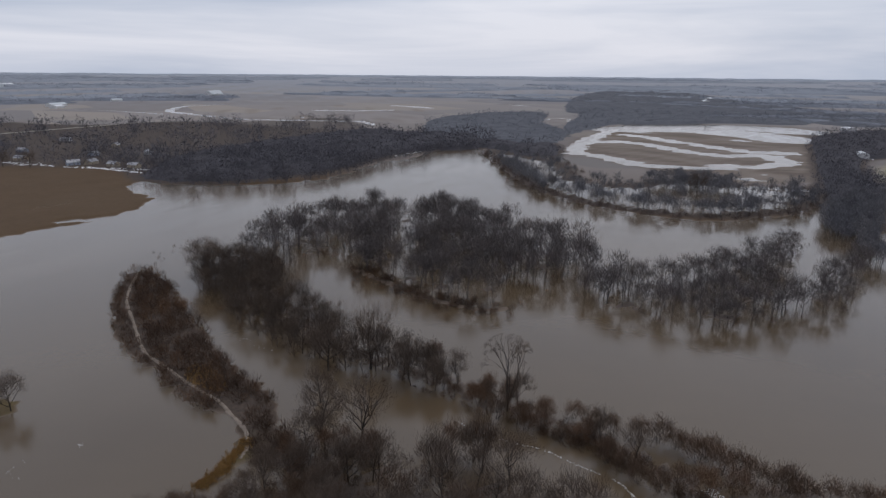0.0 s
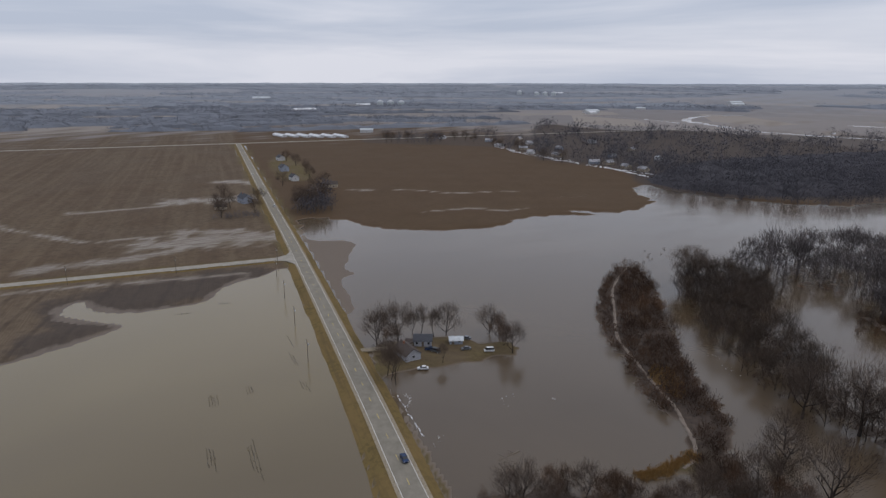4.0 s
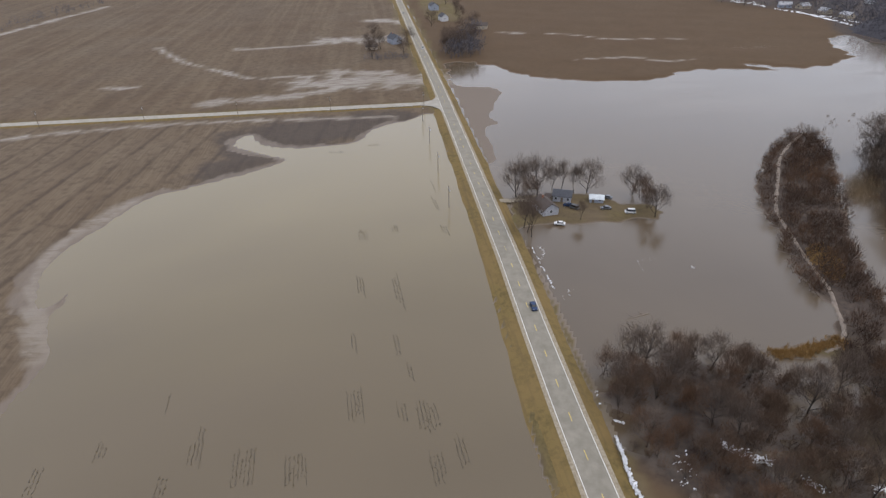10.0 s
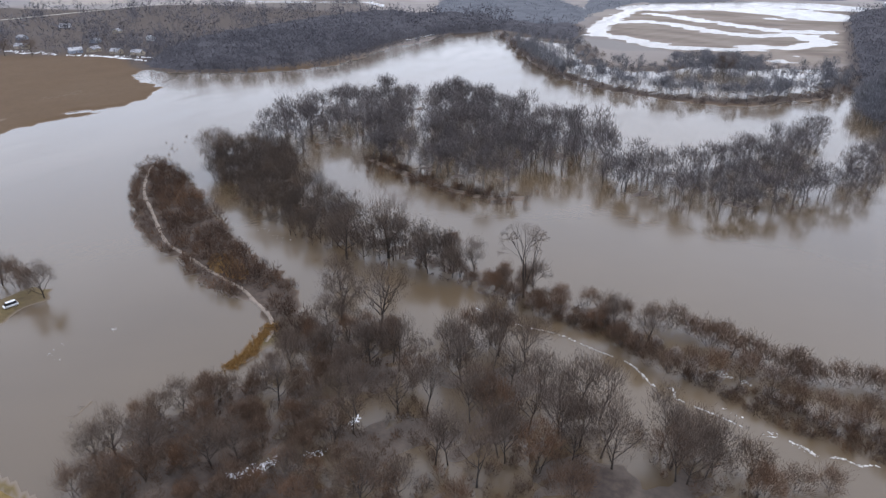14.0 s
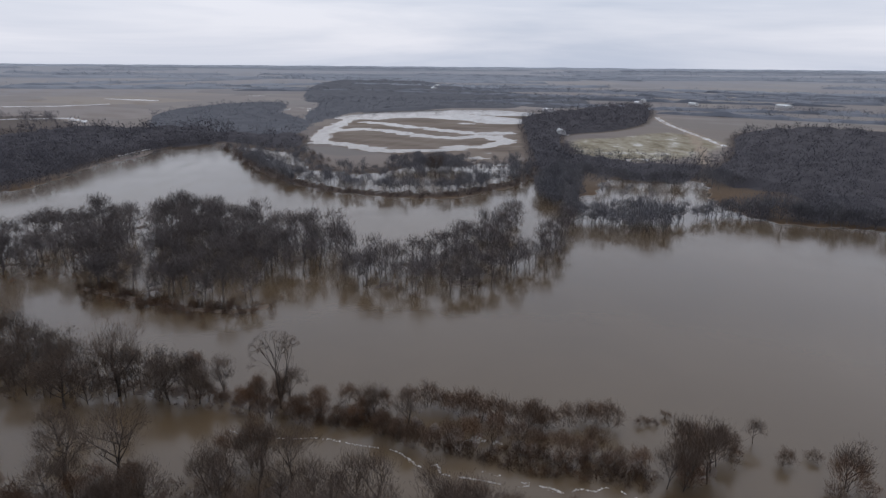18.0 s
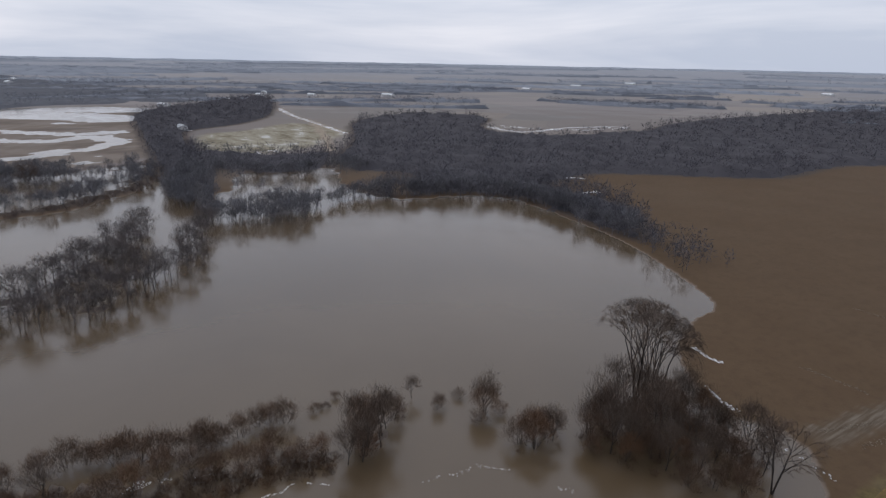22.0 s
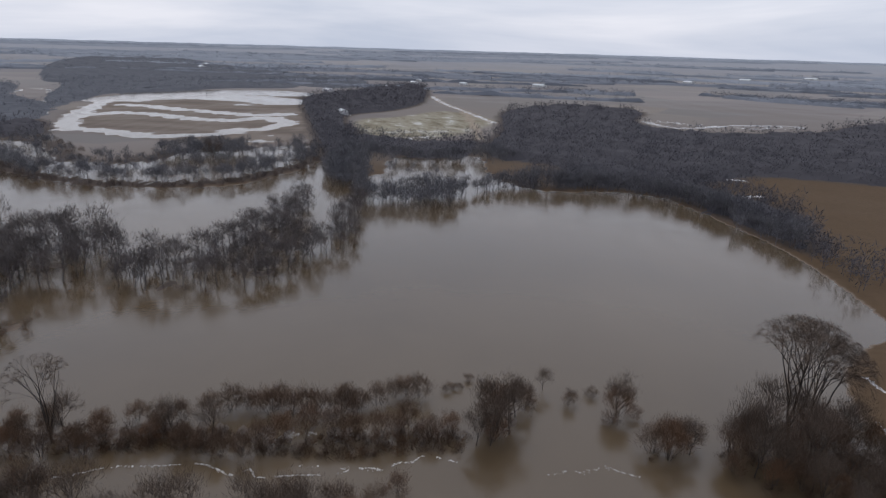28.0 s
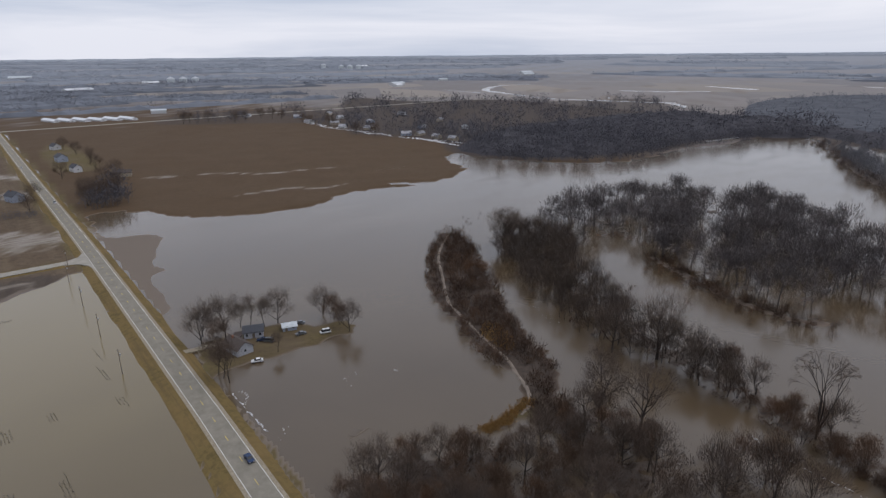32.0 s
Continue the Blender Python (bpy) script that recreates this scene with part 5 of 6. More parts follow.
    for x, y in ((32, -182), (19.4, -178), (10.8, -180), (0, -178), (-4, -177), (-10, -177.5), (-17.5, -173), (-21, -168.5), (-27.5, -168), (-34, -168), (-39.5, -168.5), (-46, -171), (-50, -171), (18.6, -163), (8.6, -157), (3, -155.5), (-3, -156.5), (-9, -158), (-16, -159.5), (-23, -157), (-36, -150), (-46, -155), (-50, -146), (-57, -147), (26, -179), (5, -179), (-13, -171), (-31, -165), (-54, -168), (13, -160), (-29, -153), (-42, -150), (-30, -169.5), (-7, -174)):
        put("round", x, y, rng.uniform(0.85, 1.22), "round bushy bare tree on the drowned levee", "growth along the drowned levee")
    for x, y in ((-65, -170), (-68.5, -170), (-74, -174), (-110, -152), (-88, -154)):
        put("bush", x, y, rng.uniform(0.7, 1.0), "small bare bush drowned to its branches", "thickets in the flood")
    for x, y, k, s in ((-62, -139, "slim", 0.85), (-66, -138, "slim", 1.1), (-70, -143, "multi", 1.35), (-74, -141, "slim", 1.2), (-77, -146, "slim", 1.0), (-80, -149, "slim", 0.9), (-85, -152, "round", 1.1), (-69, -149, "slim", 1.05), (-73, -150, "multi", 1.25), (-68, -140, "round", 1.2), (-107, -136, "bush", 1.2), (-116, -137, "bush", 1.1), (-113, -116, "multi", 1.3), (-116, -120, "multi", 1.15), (-110, -120, "round", 1.2), (-120, -116, "slim", 0.85), (-122, -119, "round", 1.1), (-129, -108, "multi", 1.25), (-132, -113, "slim", 0.9), (-138, -112, "multi", 1.3), (-126, -105, "round", 0.9)):
        put(k, x, y, s, "dark bare thicket rising from the flood", "thickets in the flood")
    for x, y in scatter(THICKET, 5.7, 45, 0.92):
        put(("multi", "slim", "slim", "round", "multi")[rng.randint(5)], x, y, rng.uniform(0.8, 1.15) * (1.2 if y < -95 else 0.9), "dark bare thicket rising from the flood", "thickets in the flood")
    # yard of the marooned house
    for x, y, k, s in ((235.3, -56.6, "spread", 0.98), (233.3, -65.5, "spread", 0.98), (239, -78, "slim", 0.85), (240, -74, "slim", 0.7), (234, -88.4, "spread", 0.9), (233.5, -82.4, "slim", 0.8), (229, -61, "multi", 0.95), (229, -107.5, "spread", 0.82), (223, -109, "multi", 1.05), (206.5, -107.8, "spread", 0.72), (214, -108, "multi", 0.85), (198, -54, "slim", 1.0), (202, -53.5, "slim", 0.85), (206, -53, "slim", 0.95), (241, -59, "slim", 0.85), (208, -76.8, "slim", 0.5)):
        put(k, x, y, s * 1.1, "bare grey yard tree beside the marooned house", "trees round the marooned house")
    for x, y in ((550, 2), (560, -8), (575, -34), (530, -27), (521.3, 0.4), (600, -4), (662.6, -64.8)):
        put("spread", x, y, 0.95, "bare tree in the farmyard across the highway", "trees round the farmyards")
    for x, y in ((530, -66), (540, -80), (560, -90), (585, -97), (575, -70), (620, -92), (650, -108), (520, -75), (700, -100), (760, -105), (820, -100), (880, -95)):
        put("spread", x, y, 0.95, "dark bare tree by the farmhouses", "trees round the farmyards")
    clump = np.vstack([along(smooth_loop([(516, -62), (511, -74), (519, -90), (535, -80)], 4, False), 2.0, 8, 101), along(smooth_loop([(540, -66), (575, -90), (620, -96)], 4, False), 5.0, 10, 102)])
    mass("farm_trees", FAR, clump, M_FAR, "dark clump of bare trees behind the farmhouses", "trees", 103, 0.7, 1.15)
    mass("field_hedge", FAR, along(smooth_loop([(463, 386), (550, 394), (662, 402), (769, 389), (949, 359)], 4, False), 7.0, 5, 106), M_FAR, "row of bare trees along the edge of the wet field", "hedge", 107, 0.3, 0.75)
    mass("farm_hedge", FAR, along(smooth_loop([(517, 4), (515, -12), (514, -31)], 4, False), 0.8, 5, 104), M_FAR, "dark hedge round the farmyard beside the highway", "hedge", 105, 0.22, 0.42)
    # thickets and woods
    d = scatter(LOOP["dike_outer"], 3.6, 9)
    keep = (line_distance(d[:, 0], d[:, 1], LINE["dike_path"], False) > 1.7) & ((wave_noise(d[:, 0], d[:, 1], 16, 13) > -0.75) & ((wave_noise(d[:, 0], d[:, 1], 13, 14) > -0.3) | (depth_in(d[:, 0], d[:, 1], LOOP["dike_outer"]) > 2.5)))
    mass("dike_brush", BRUSH, d[keep], M_BRUSH, "dense brown brush covering the narrow dike", "brush", 1, 0.5, 1.45)
    lv = np.vstack([scatter(LEVEE_BRUSH, 1.9, 46, 0.95), scatter(LEVEE_NECK, 4.2, 18, 0.8), scatter(LEVEE_WOOD, 6.0, 42, 0.8)])
    mass("levee_brush", BRUSH, lv, M_BRUSH, "low brown brush along the drowned levee", "brush", 2, 0.4, 0.85)
    drift = np.vstack([strewn([(288, -240), (306, -258), (313, -278), (292, -290)], 3.5, 7, 131), strewn([(112, -313), (76, -302), (48, -300)], 6, 3, 132)])
    raft = strewn([(145, -69), (143, -74), (142, -79)], 0.8, 0.9, 135)
    mass("drift_brush", BRUSH, raft, M_BRUSH, "dark raft of drifting branches in the flood", "brush", 136, 0.10, 0.2)
    mass("drift_brush", BRUSH, drift, M_BRUSH, "half-sunken brush and driftwood in the flood", "brush", 133, 0.18, 0.42)
    th = np.vstack([scatter(THICKET, 4.6, 47), strewn([(-62, -140), (-78, -147)], 2.2, 5, 48), strewn([(-108, -121), (-122, -117)], 2.0, 4, 49), strewn([(-126, -109), (-138, -112)], 2.0, 4, 50)])
    mass("thicket_brush", BRUSH, th, M_BRUSH, "tangled brown brush at the foot of the thickets", "brush", 134, 0.4, 0.8)
    fw = scatter(LOOP["front_wood"], 3.9, 19)
    fw = fw[((fw[:, 0] < 112) | (fw[:, 1] > -98)) & (fw[:, 1] < -52) & ((fw[:, 1] > -98) | (wave_noise(fw[:, 0], fw[:, 1], 40, 12) > 0.0))]
    mass("understorey", BRUSH, fw, M_BRUSH, "brown undergrowth between the trees", "brush", 3, 0.4, 0.9)
    isl = np.vstack([along(SPIT_BANK + np.array([6.0, -12.0]), 5.0, 12, 44), scatter(ISLAND_NORTH, 9.0, 21, 0.92), scatter(ISLAND_CORE, 8.4, 29, 0.95)])
    mass("island_wood", MID, scatter(ISLAND_EAST, 8.0, 22, 0.92), M_WOODS, "low bare trees on a flooded spit beside the island", "trees", 14, 0.55, 1.0)
    mass("island_wood", MID, isl, M_WOODS, "dark bare trees standing in flood water", "trees", 4, 0.7, 1.2)
    ib = np.vstack([scatter(ISLAND_NORTH, 9, 23, 0.6), scatter(ISLAND_CORE, 12, 25, 0.5), scatter(ISLAND_EAST, 8, 24, 0.55), along(SPIT_BANK, 0.5, 12, 43)])
    mass("island_brush", BRUSH, ib, M_BRUSH, "brown brush under the flooded trees", "brush", 5, 0.35, 1.0)
    pb = np.vstack([scatter(LOOP["penin_bank"], 17, 25, 0.75), scatter(smooth_loop([(88, -705), (66, -735), (30, -740), (-22, -735), (-22, -640), (19, -640), (52, -650)]), 8.5, 26), along(smooth_loop(PLAN["penin_bank"][1:9], 4, False) + np.array([2.0, -16.0]), 3.4, 22, 27)])
    pb = pb[depth_in(pb[:, 0], pb[:, 1], LOOP["penin_bank"]) > 0]
    mass("peninsula_wood", MID_B, pb, M_WOODS_HAZE, "bare trees in standing water inside the river bend", "trees", 6, 0.6, 1.0)
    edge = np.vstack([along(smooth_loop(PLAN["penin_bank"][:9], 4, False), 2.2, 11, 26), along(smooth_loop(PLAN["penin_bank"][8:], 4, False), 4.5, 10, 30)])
    mass("bank_brush", BRUSH, edge, M_BRUSH_HAZE, "reddish brush along the far river bank", "brush", 7, 0.6, 1.2)
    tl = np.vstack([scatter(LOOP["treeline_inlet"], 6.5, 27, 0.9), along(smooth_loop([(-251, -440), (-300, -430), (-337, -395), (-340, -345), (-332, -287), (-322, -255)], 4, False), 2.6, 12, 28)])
    mass("inlet_trees", MID_B, tl, M_WOODS_HAZE, "line of bare trees between the flood and the inlet", "trees", 8, 0.6, 1.1)
    for k, gap, seed, lab in (("tongue", 10.5, 31, "dense dark bare wood by the river bend"), ("se_wood", 12.5, 32, "wide dark bare wood beyond the flood"), ("farwood0", 12.5, 33, "bare wood lining the far river bank"), ("wood_mid", 16, 34, "dark wood beyond the river"), ("river_wood", 14, 37, "dark wood along the bend upstream"), ("oval_wood", 17, 38, "dark wood behind the flooded oval field"), ("clearing_wood", 10, 39, "bare wood between the clearing and the inlet"), ("north_wood", 18, 40, "long dark wood behind the river bend")):
        p = scatter(LOOP[k], gap, seed)
        d = np.hypot(p[:, 0], p[:, 1])
        thin = np.arange(len(p)) % 5 < np.where(d < 850, 4, 2)
        p, d = p[thin], d[thin]
        if k in ("oval_wood", "north_wood"):
            p = p[d < 2050]
            d = np.hypot(p[:, 0], p[:, 1])
        if k == "farwood0":
            p = p[(wave_noise(p[:, 0], p[:, 1], 90, 47) > 0.15 - 1.1 * step01(700 - p[:, 0], 0, 250)) | (d < 640)]
            d = np.hypot(p[:, 0], p[:, 1])
        m = M_FAR_HAZE if k in ("oval_wood", "north_wood", "wood_mid") else M_FAR
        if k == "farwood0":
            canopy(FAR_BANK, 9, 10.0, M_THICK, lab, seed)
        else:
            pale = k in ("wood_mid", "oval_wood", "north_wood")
            canopy(LOOP[k], 9 if k in ("tongue", "clearing_wood", "river_wood") else 14, 8.0 if pale else 9.5, M_THICK_HAZE if pale else M_THICK, lab, seed)
        for far, protos in ((d < 850, FAR), (d >= 850, FAR_MID)):
            if far.any():
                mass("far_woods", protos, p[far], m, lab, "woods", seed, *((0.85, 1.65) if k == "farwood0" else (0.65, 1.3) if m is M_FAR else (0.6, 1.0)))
    farshore = along(smooth_loop(PLAN["river_far_bank"][:10], 4, False) + np.array([6.0, -2.0]), 1.7, 16, 61)
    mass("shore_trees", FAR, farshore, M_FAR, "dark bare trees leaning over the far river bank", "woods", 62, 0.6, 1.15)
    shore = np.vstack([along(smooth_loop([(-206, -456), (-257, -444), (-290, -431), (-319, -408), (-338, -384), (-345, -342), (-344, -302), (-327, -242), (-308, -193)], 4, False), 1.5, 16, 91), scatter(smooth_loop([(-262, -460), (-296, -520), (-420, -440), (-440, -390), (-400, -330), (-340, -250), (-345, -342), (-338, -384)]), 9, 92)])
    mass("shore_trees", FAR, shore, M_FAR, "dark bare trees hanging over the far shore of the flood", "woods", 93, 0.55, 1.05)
    inl = np.vstack([along(smooth_loop([(-129, -640), (-176, -606), (-239, -585), (-280, -600), (-262, -555)], 4, False), 3.0, 14, 94), scatter(smooth_loop([(-100, -500), (-130, -560), (-190, -590), (-230, -560), (-200, -480), (-150, -470)]), 22, 95, 0.7), scatter(smooth_loop([(-86, -480), (-88, -560), (-118, -640), (-150, -640), (-128, -560), (-112, -490)]), 7, 97)])
    mass("inlet_trees", MID_B, inl, M_WOODS_HAZE, "bare trees standing in the pale inlet water", "trees", 96, 0.6, 1.05)
    rs = scatter(LOOP["residential"], 16, 35, 0.72)
    lump = wave_noise(rs[:, 0], rs[:, 1], 150, 36)
    rs = rs[(lump > -0.45) & ((np.hypot(rs[:, 0], rs[:, 1]) < 930) | (lump > 0.55))]
    for x, y in ((1080, -297), (1081, -308), (1077, -338), (1043, -371), (1060, -397), (1071, -429), (1061, -446), (1034, -452), (951, -452), (917, -448), (871, -459), (758, -440), (728, -452)):
        put("spread", x, y, rng.uniform(1.0, 1.3), "dark bare tree in the row behind the big field", "trees behind the big field")
    for x, y in ((527, -64), (557, -77), (549, -86), (536, -72), (544, -70)):
        put("spread", x, y, 1.05, "dark bare tree by the farmhouses", "trees round the farmyards")
    # belts of trees between the farms out to the skyline
    r2 = np.random.RandomState(77)
    belts, strips = [], ([], [])
    for i in range(280):
        az, d = radians(r2.uniform(40, 290) if i < 210 else r2.uniform(70, 140)), 1500 * (4500 / 1500) ** r2.uniform(0, 1) ** 0.8
        c = np.array([math.sin(az), math.cos(az)]) * d
        t = az + radians(90) + r2.normal() * 0.2
        l, w = d * r2.uniform(0.10, 0.5), r2.uniform(20, 120) * d / 2500
        n = int(np.clip(l * w / (d * 0.0058) ** 2, 12, 70))
        u, v = r2.uniform(-0.5, 0.5, n) * l, r2.normal(size=n) * 0.4 * w
        way, out = np.array([math.sin(t), math.cos(t)]), np.array([math.cos(t), -math.sin(t)])
        keep = all(abs(depth_in(c[None, 0] + a * l * way[0], c[None, 1] + a * l * way[1], LOOP[k], 200.0)[0] + 200) < 1 for a in (-0.5, 0, 0.5) for k in ("oval_field", "fields_l", "clearing"))
        if not keep:
            continue
        belts.append(c + u[:, None] * way + v[:, None] * out)
        strips[int(d > 2700)].append((c, way, out, l, w))
    # the farther belts take the paler, bluer haze tint
    for far, (rows, m, lab) in enumerate(((strips[0], M_HEDGE, "dark belts of bare wood between distant farms"), (strips[1], M_SKY_HEDGE, "hazy blue-grey belts of wood near the skyline"))):
        vs, fs, n = [], [], 0
        for c, way, out, l, w in rows:
            a, b = np.meshgrid(np.linspace(-1, 1, 36), np.linspace(-1, 1, 7), indexing="ij")
            edge = 1 + 0.25 * np.sin(a * 9 + l) * np.cos(a * 4 + w)
            p = c + (a * l * 0.5)[..., None] * way + (b * w * 0.5 * np.sqrt(np.clip(1.05 - a * a, 0, 1)) * edge)[..., None] * out
            px, py = p[..., 0].ravel(), p[..., 1].ravel()
            top = np.clip((1.06 - np.maximum(np.abs(a), np.abs(b)) ** 6) * 3, 0, 1).ravel() * (7.5 + 3.0 * wave_noise(px, py, 90, 71) + 2.4 * wave_noise(px, py, 26, 72))
            vs.append(np.column_stack([px, py, far_rise(np.hypot(px, py)) + np.maximum(top, 0) - 0.5]))
            i, j = np.arange(35)[:, None] * 7, np.arange(6)[None]
            fs.append(np.stack([i + j, i + j + 1, i + j + 8, i + j + 7], -1).reshape(-1, 4) + n)
            n += len(px)
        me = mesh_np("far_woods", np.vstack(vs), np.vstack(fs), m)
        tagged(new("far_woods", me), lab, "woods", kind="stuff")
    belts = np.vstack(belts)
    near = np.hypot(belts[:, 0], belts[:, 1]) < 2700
    mass("far_woods", FAR_LOW, belts[near], M_FAR_HAZE, "dark belts of bare trees between distant farms", "woods", 78, 0.8, 1.3)
    mass("far_woods", FAR_LOW, belts[~near], M_SKY_HEDGE, "hazy blue-grey belts of trees near the skyline", "woods", 79, 0.8, 1.3)
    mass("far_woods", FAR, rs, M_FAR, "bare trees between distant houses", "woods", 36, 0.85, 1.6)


plant_trees()



# ---------------------------------------------------------------- buildings
def gz(x, y):
    return float(ground_z(x, y)[0])


def gable(name, x, y, turn, l, w, h, rise, wall, roof, label, category="house", windows=3, chimney=False, snow=False, z=None, door=True):
    """A gabled building: walls, roof slopes, door, windows, chimney."""
    ob = new(name)
    ob.matrix_world = pose(x, y, gz(x, y) - 0.15 if z is None else z, 0, 0, turn)
    part("wall", prism([(-w / 2, 0), (w / 2, 0), (w / 2, h), (0, h + rise), (-w / 2, h)], -l / 2, l / 2), wall, ob)
    o = 0.45
    t = 0.22
    k = rise / (w / 2)
    for s in (-1, 1):
        prof = [(0, h + rise + 0.03), (s * (w / 2 + o), h - k * o + 0.03), (s * (w / 2 + o), h - k * o + 0.03 + t), (0, h + rise + 0.03 + t)]
        part("roof", prism(prof, -l / 2 - o, l / 2 + o), M_DIRTY_SNOW if snow and s > 0 else roof, ob)
    for s in (-1, 1):
        for i in range(windows):
            wx = -l / 2 + l * (i + 0.5) / windows
            if door and s == 1 and i == windows // 2:
                d = part("door", box(1.0, 0.09, 2.05, wx, s * (w / 2 + 0.03), 0.2, 0.02), M_WOOD, ob, "dark entrance door")
                continue
            fr = part("window", box(1.15, 0.10, 1.25, wx, s * (w / 2 + 0.02), 1.0, 0.02), M_SIDING, ob)
            part("pane", box(0.95, 0.05, 1.05, wx, s * (w / 2 + 0.065), 1.1), M_GLASS, fr)
    for s in (-1, 1):
        fr = part("window", box(0.10, 1.15, 1.2, s * (l / 2 + 0.02), 0, h * 0.45, 0.02), M_SIDING, ob)
        part("pane", box(0.05, 0.95, 1.0, s * (l / 2 + 0.065), 0, h * 0.45 + 0.1), M_GLASS, fr)
    if chimney:
        part("chimney", box(0.7, 0.7, 1.8, l * 0.2, 0.5, h + rise - 0.9, 0.03), M_BRICK, ob)
    return tagged(ob, label, category)


def shed_roofed(name, x, y, turn, l, w, h, wall, roof, label, category="shed"):
    ob = new(name)
    ob.matrix_world = pose(x, y, gz(x, y) - 0.1, 0, 0, turn)
    part("wall", prism([(-w / 2, 0), (w / 2, 0), (w / 2, h), (-w / 2, h + 0.6)], -l / 2, l / 2), wall, ob)
    part("roof", prism([(w / 2 + 0.3, h - 0.06), (w / 2 + 0.3, h + 0.1), (-w / 2 - 0.3, h + 0.82), (-w / 2 - 0.3, h + 0.66)], -l / 2 - 0.3, l / 2 + 0.3), roof, ob)
    part("door", box(0.95, 0.08, 1.95, 0, w / 2 + 0.02, 0.1, 0.02), M_WOOD, ob)
    return tagged(ob, label, category)


def car(x, y, z, turn, paint, label, van=False):
    """A car with body, cabin, windows, lamps and wheels."""
    ob = new("car")
    ob.matrix_world = pose(x, y, z, 0, 0, turn)
    bm = prism([(-2.2, 0.35), (2.2, 0.35), (2.25, 0.75), (1.1 if not van else 1.9, 0.98), (-2.15, 1.0), (-2.25, 0.6)], -0.88, 0.88)
    bmesh.ops.transform(bm, matrix=Matrix.Rotation(radians(-90), 4, "Z"), verts=bm.verts)
    bmesh.ops.bevel(bm, geom=bm.edges[:], offset=0.07, segments=2, affect="EDGES")
    part("body", bm, paint, ob)
    hi = 1.95 if van else 1.47
    bm = prism([(-1.95 if van else -1.5, 0.95), (1.15 if not van else 1.75, 0.95), (0.35 if not van else 1.3, hi), (-1.8 if van else -1.0, hi)], -0.76, 0.76)
    bmesh.ops.transform(bm, matrix=Matrix.Rotation(radians(-90), 4, "Z"), verts=bm.verts)
    bmesh.ops.bevel(bm, geom=bm.edges[:], offset=0.06, segments=2, affect="EDGES")
    cab = part("cabin", bm, M_GLASS, ob, "dark glazed cabin")
    part("roof", box(1.5 if not van else 2.9, 1.42, 0.06, -0.33 if not van else -0.25, 0, hi - 0.02, 0.02), paint, ob)
    for sx in (-1.35, 1.4):
        for sy in (-0.86, 0.86):
            wh = part("wheel", rod(0.33, 0.33, 0.22, sx, sy, 0.33, 14, "Y"), M_TYRE, ob)
            part("rim", rod(0.19, 0.19, 0.235, sx, sy, 0.33, 10, "Y"), M_STEEL, wh)
    for sy in (-0.6, 0.6):
        part("headlight", box(0.08, 0.34, 0.16, 2.2, sy, 0.62, 0.02), M_LAMP, ob)
        part("tail_light", box(0.08, 0.3, 0.16, -2.2, sy, 0.68, 0.02), M_RUST, ob)
    return tagged(ob, label, "car")


def pole(x, y, turn, h=11.0, label="weathered wooden utility pole standing in flood water", master=[]):
    z = max(gz(x, y), -0.9)
    if not master:
        ob = new("utility_pole")
        part("post", rod(0.17, 0.11, 12.0, 0, 0, -1.0, 8), M_WOOD, ob)
        arm = part("crossarm", box(2.4, 0.12, 0.14, 0, 0.14, 9.9, 0.01), M_WOOD, ob)
        for i in (-1.05, -0.4, 0.4, 1.05):
            part("insulator", rod(0.06, 0.035, 0.2, i, 0.14, 10.04, 6), M_STEEL, arm)
        part("transformer", rod(0.24, 0.24, 0.75, 0, -0.42, 8.3, 10), M_STEEL, ob)
        ob.matrix_world = pose(x, y, z, 0, 0, turn)
        master.append(tagged(ob, label, "utility pole", "utility poles along the roads"))
        return ob
    ob = copy_thing(master[0], pose(x, y, z, 0, 0, turn))
    return tagged(ob, label)


def guardrail(x, y0, y1, label):
    ob = new("guardrail")
    z = SIDE_Z - 0.35
    n = max(2, int(abs(y1 - y0) / 2.5))
    for i in range(n + 1):
        y = y0 + (y1 - y0) * i / n
        part("post", box(0.14, 0.14, 0.85, x, y, z, 0.01), M_WOOD, ob)
    part("rail", box(0.09, abs(y1 - y0) + 0.6, 0.31, x + 0.1, (y0 + y1) / 2, z + 0.5, 0.03), M_STEEL, ob)
    tagged(ob, label, "guardrail", "guardrails of the side road")


def chips(name, pts, lo, hi, material, label, category, seed, thick=0.08, lift=0.03):
    """Many flat uneven pieces lying on the water or the ground, joined."""
    rng = np.random.RandomState(seed)
    z = np.maximum(ground_z(pts[:, 0], pts[:, 1]), 0.0) + lift
    vs, fs, n = [], [], 0
    for (x, y), zz in zip(pts, z):
        k = 6
        r = rng.uniform(lo, hi)
        a = np.sort(rng.uniform(0, 6.28, k))
        st = rng.uniform(0.22, 0.9)
        ca, sa = math.cos(rng.uniform(0, 6.28)), math.sin(rng.uniform(0, 6.28))
        px, py = np.cos(a) * r, np.sin(a) * r * st
        ring = np.column_stack([x + px * ca - py * sa, y + px * sa + py * ca])
        vs.append(np.column_stack([ring, np.full(k, zz - 0.06)]))
        vs.append(np.column_stack([x + (ring[:, 0] - x) * 0.8, y + (ring[:, 1] - y) * 0.8, np.full(k, zz + thick * rng.uniform(0.5, 1))]))
        for i in range(k):
            j = (i + 1) % k
            fs += [(n + i, n + j, n + k + j), (n + i, n + k + j, n + k + i)]
        fs += [(n + k, n + k + i, n + k + i + 1) for i in range(1, k - 1)]
        n += 2 * k
    me = mesh_np(name, np.vstack(vs), np.array(fs), material)
    return tagged(new(name, me), label, category, kind="stuff")


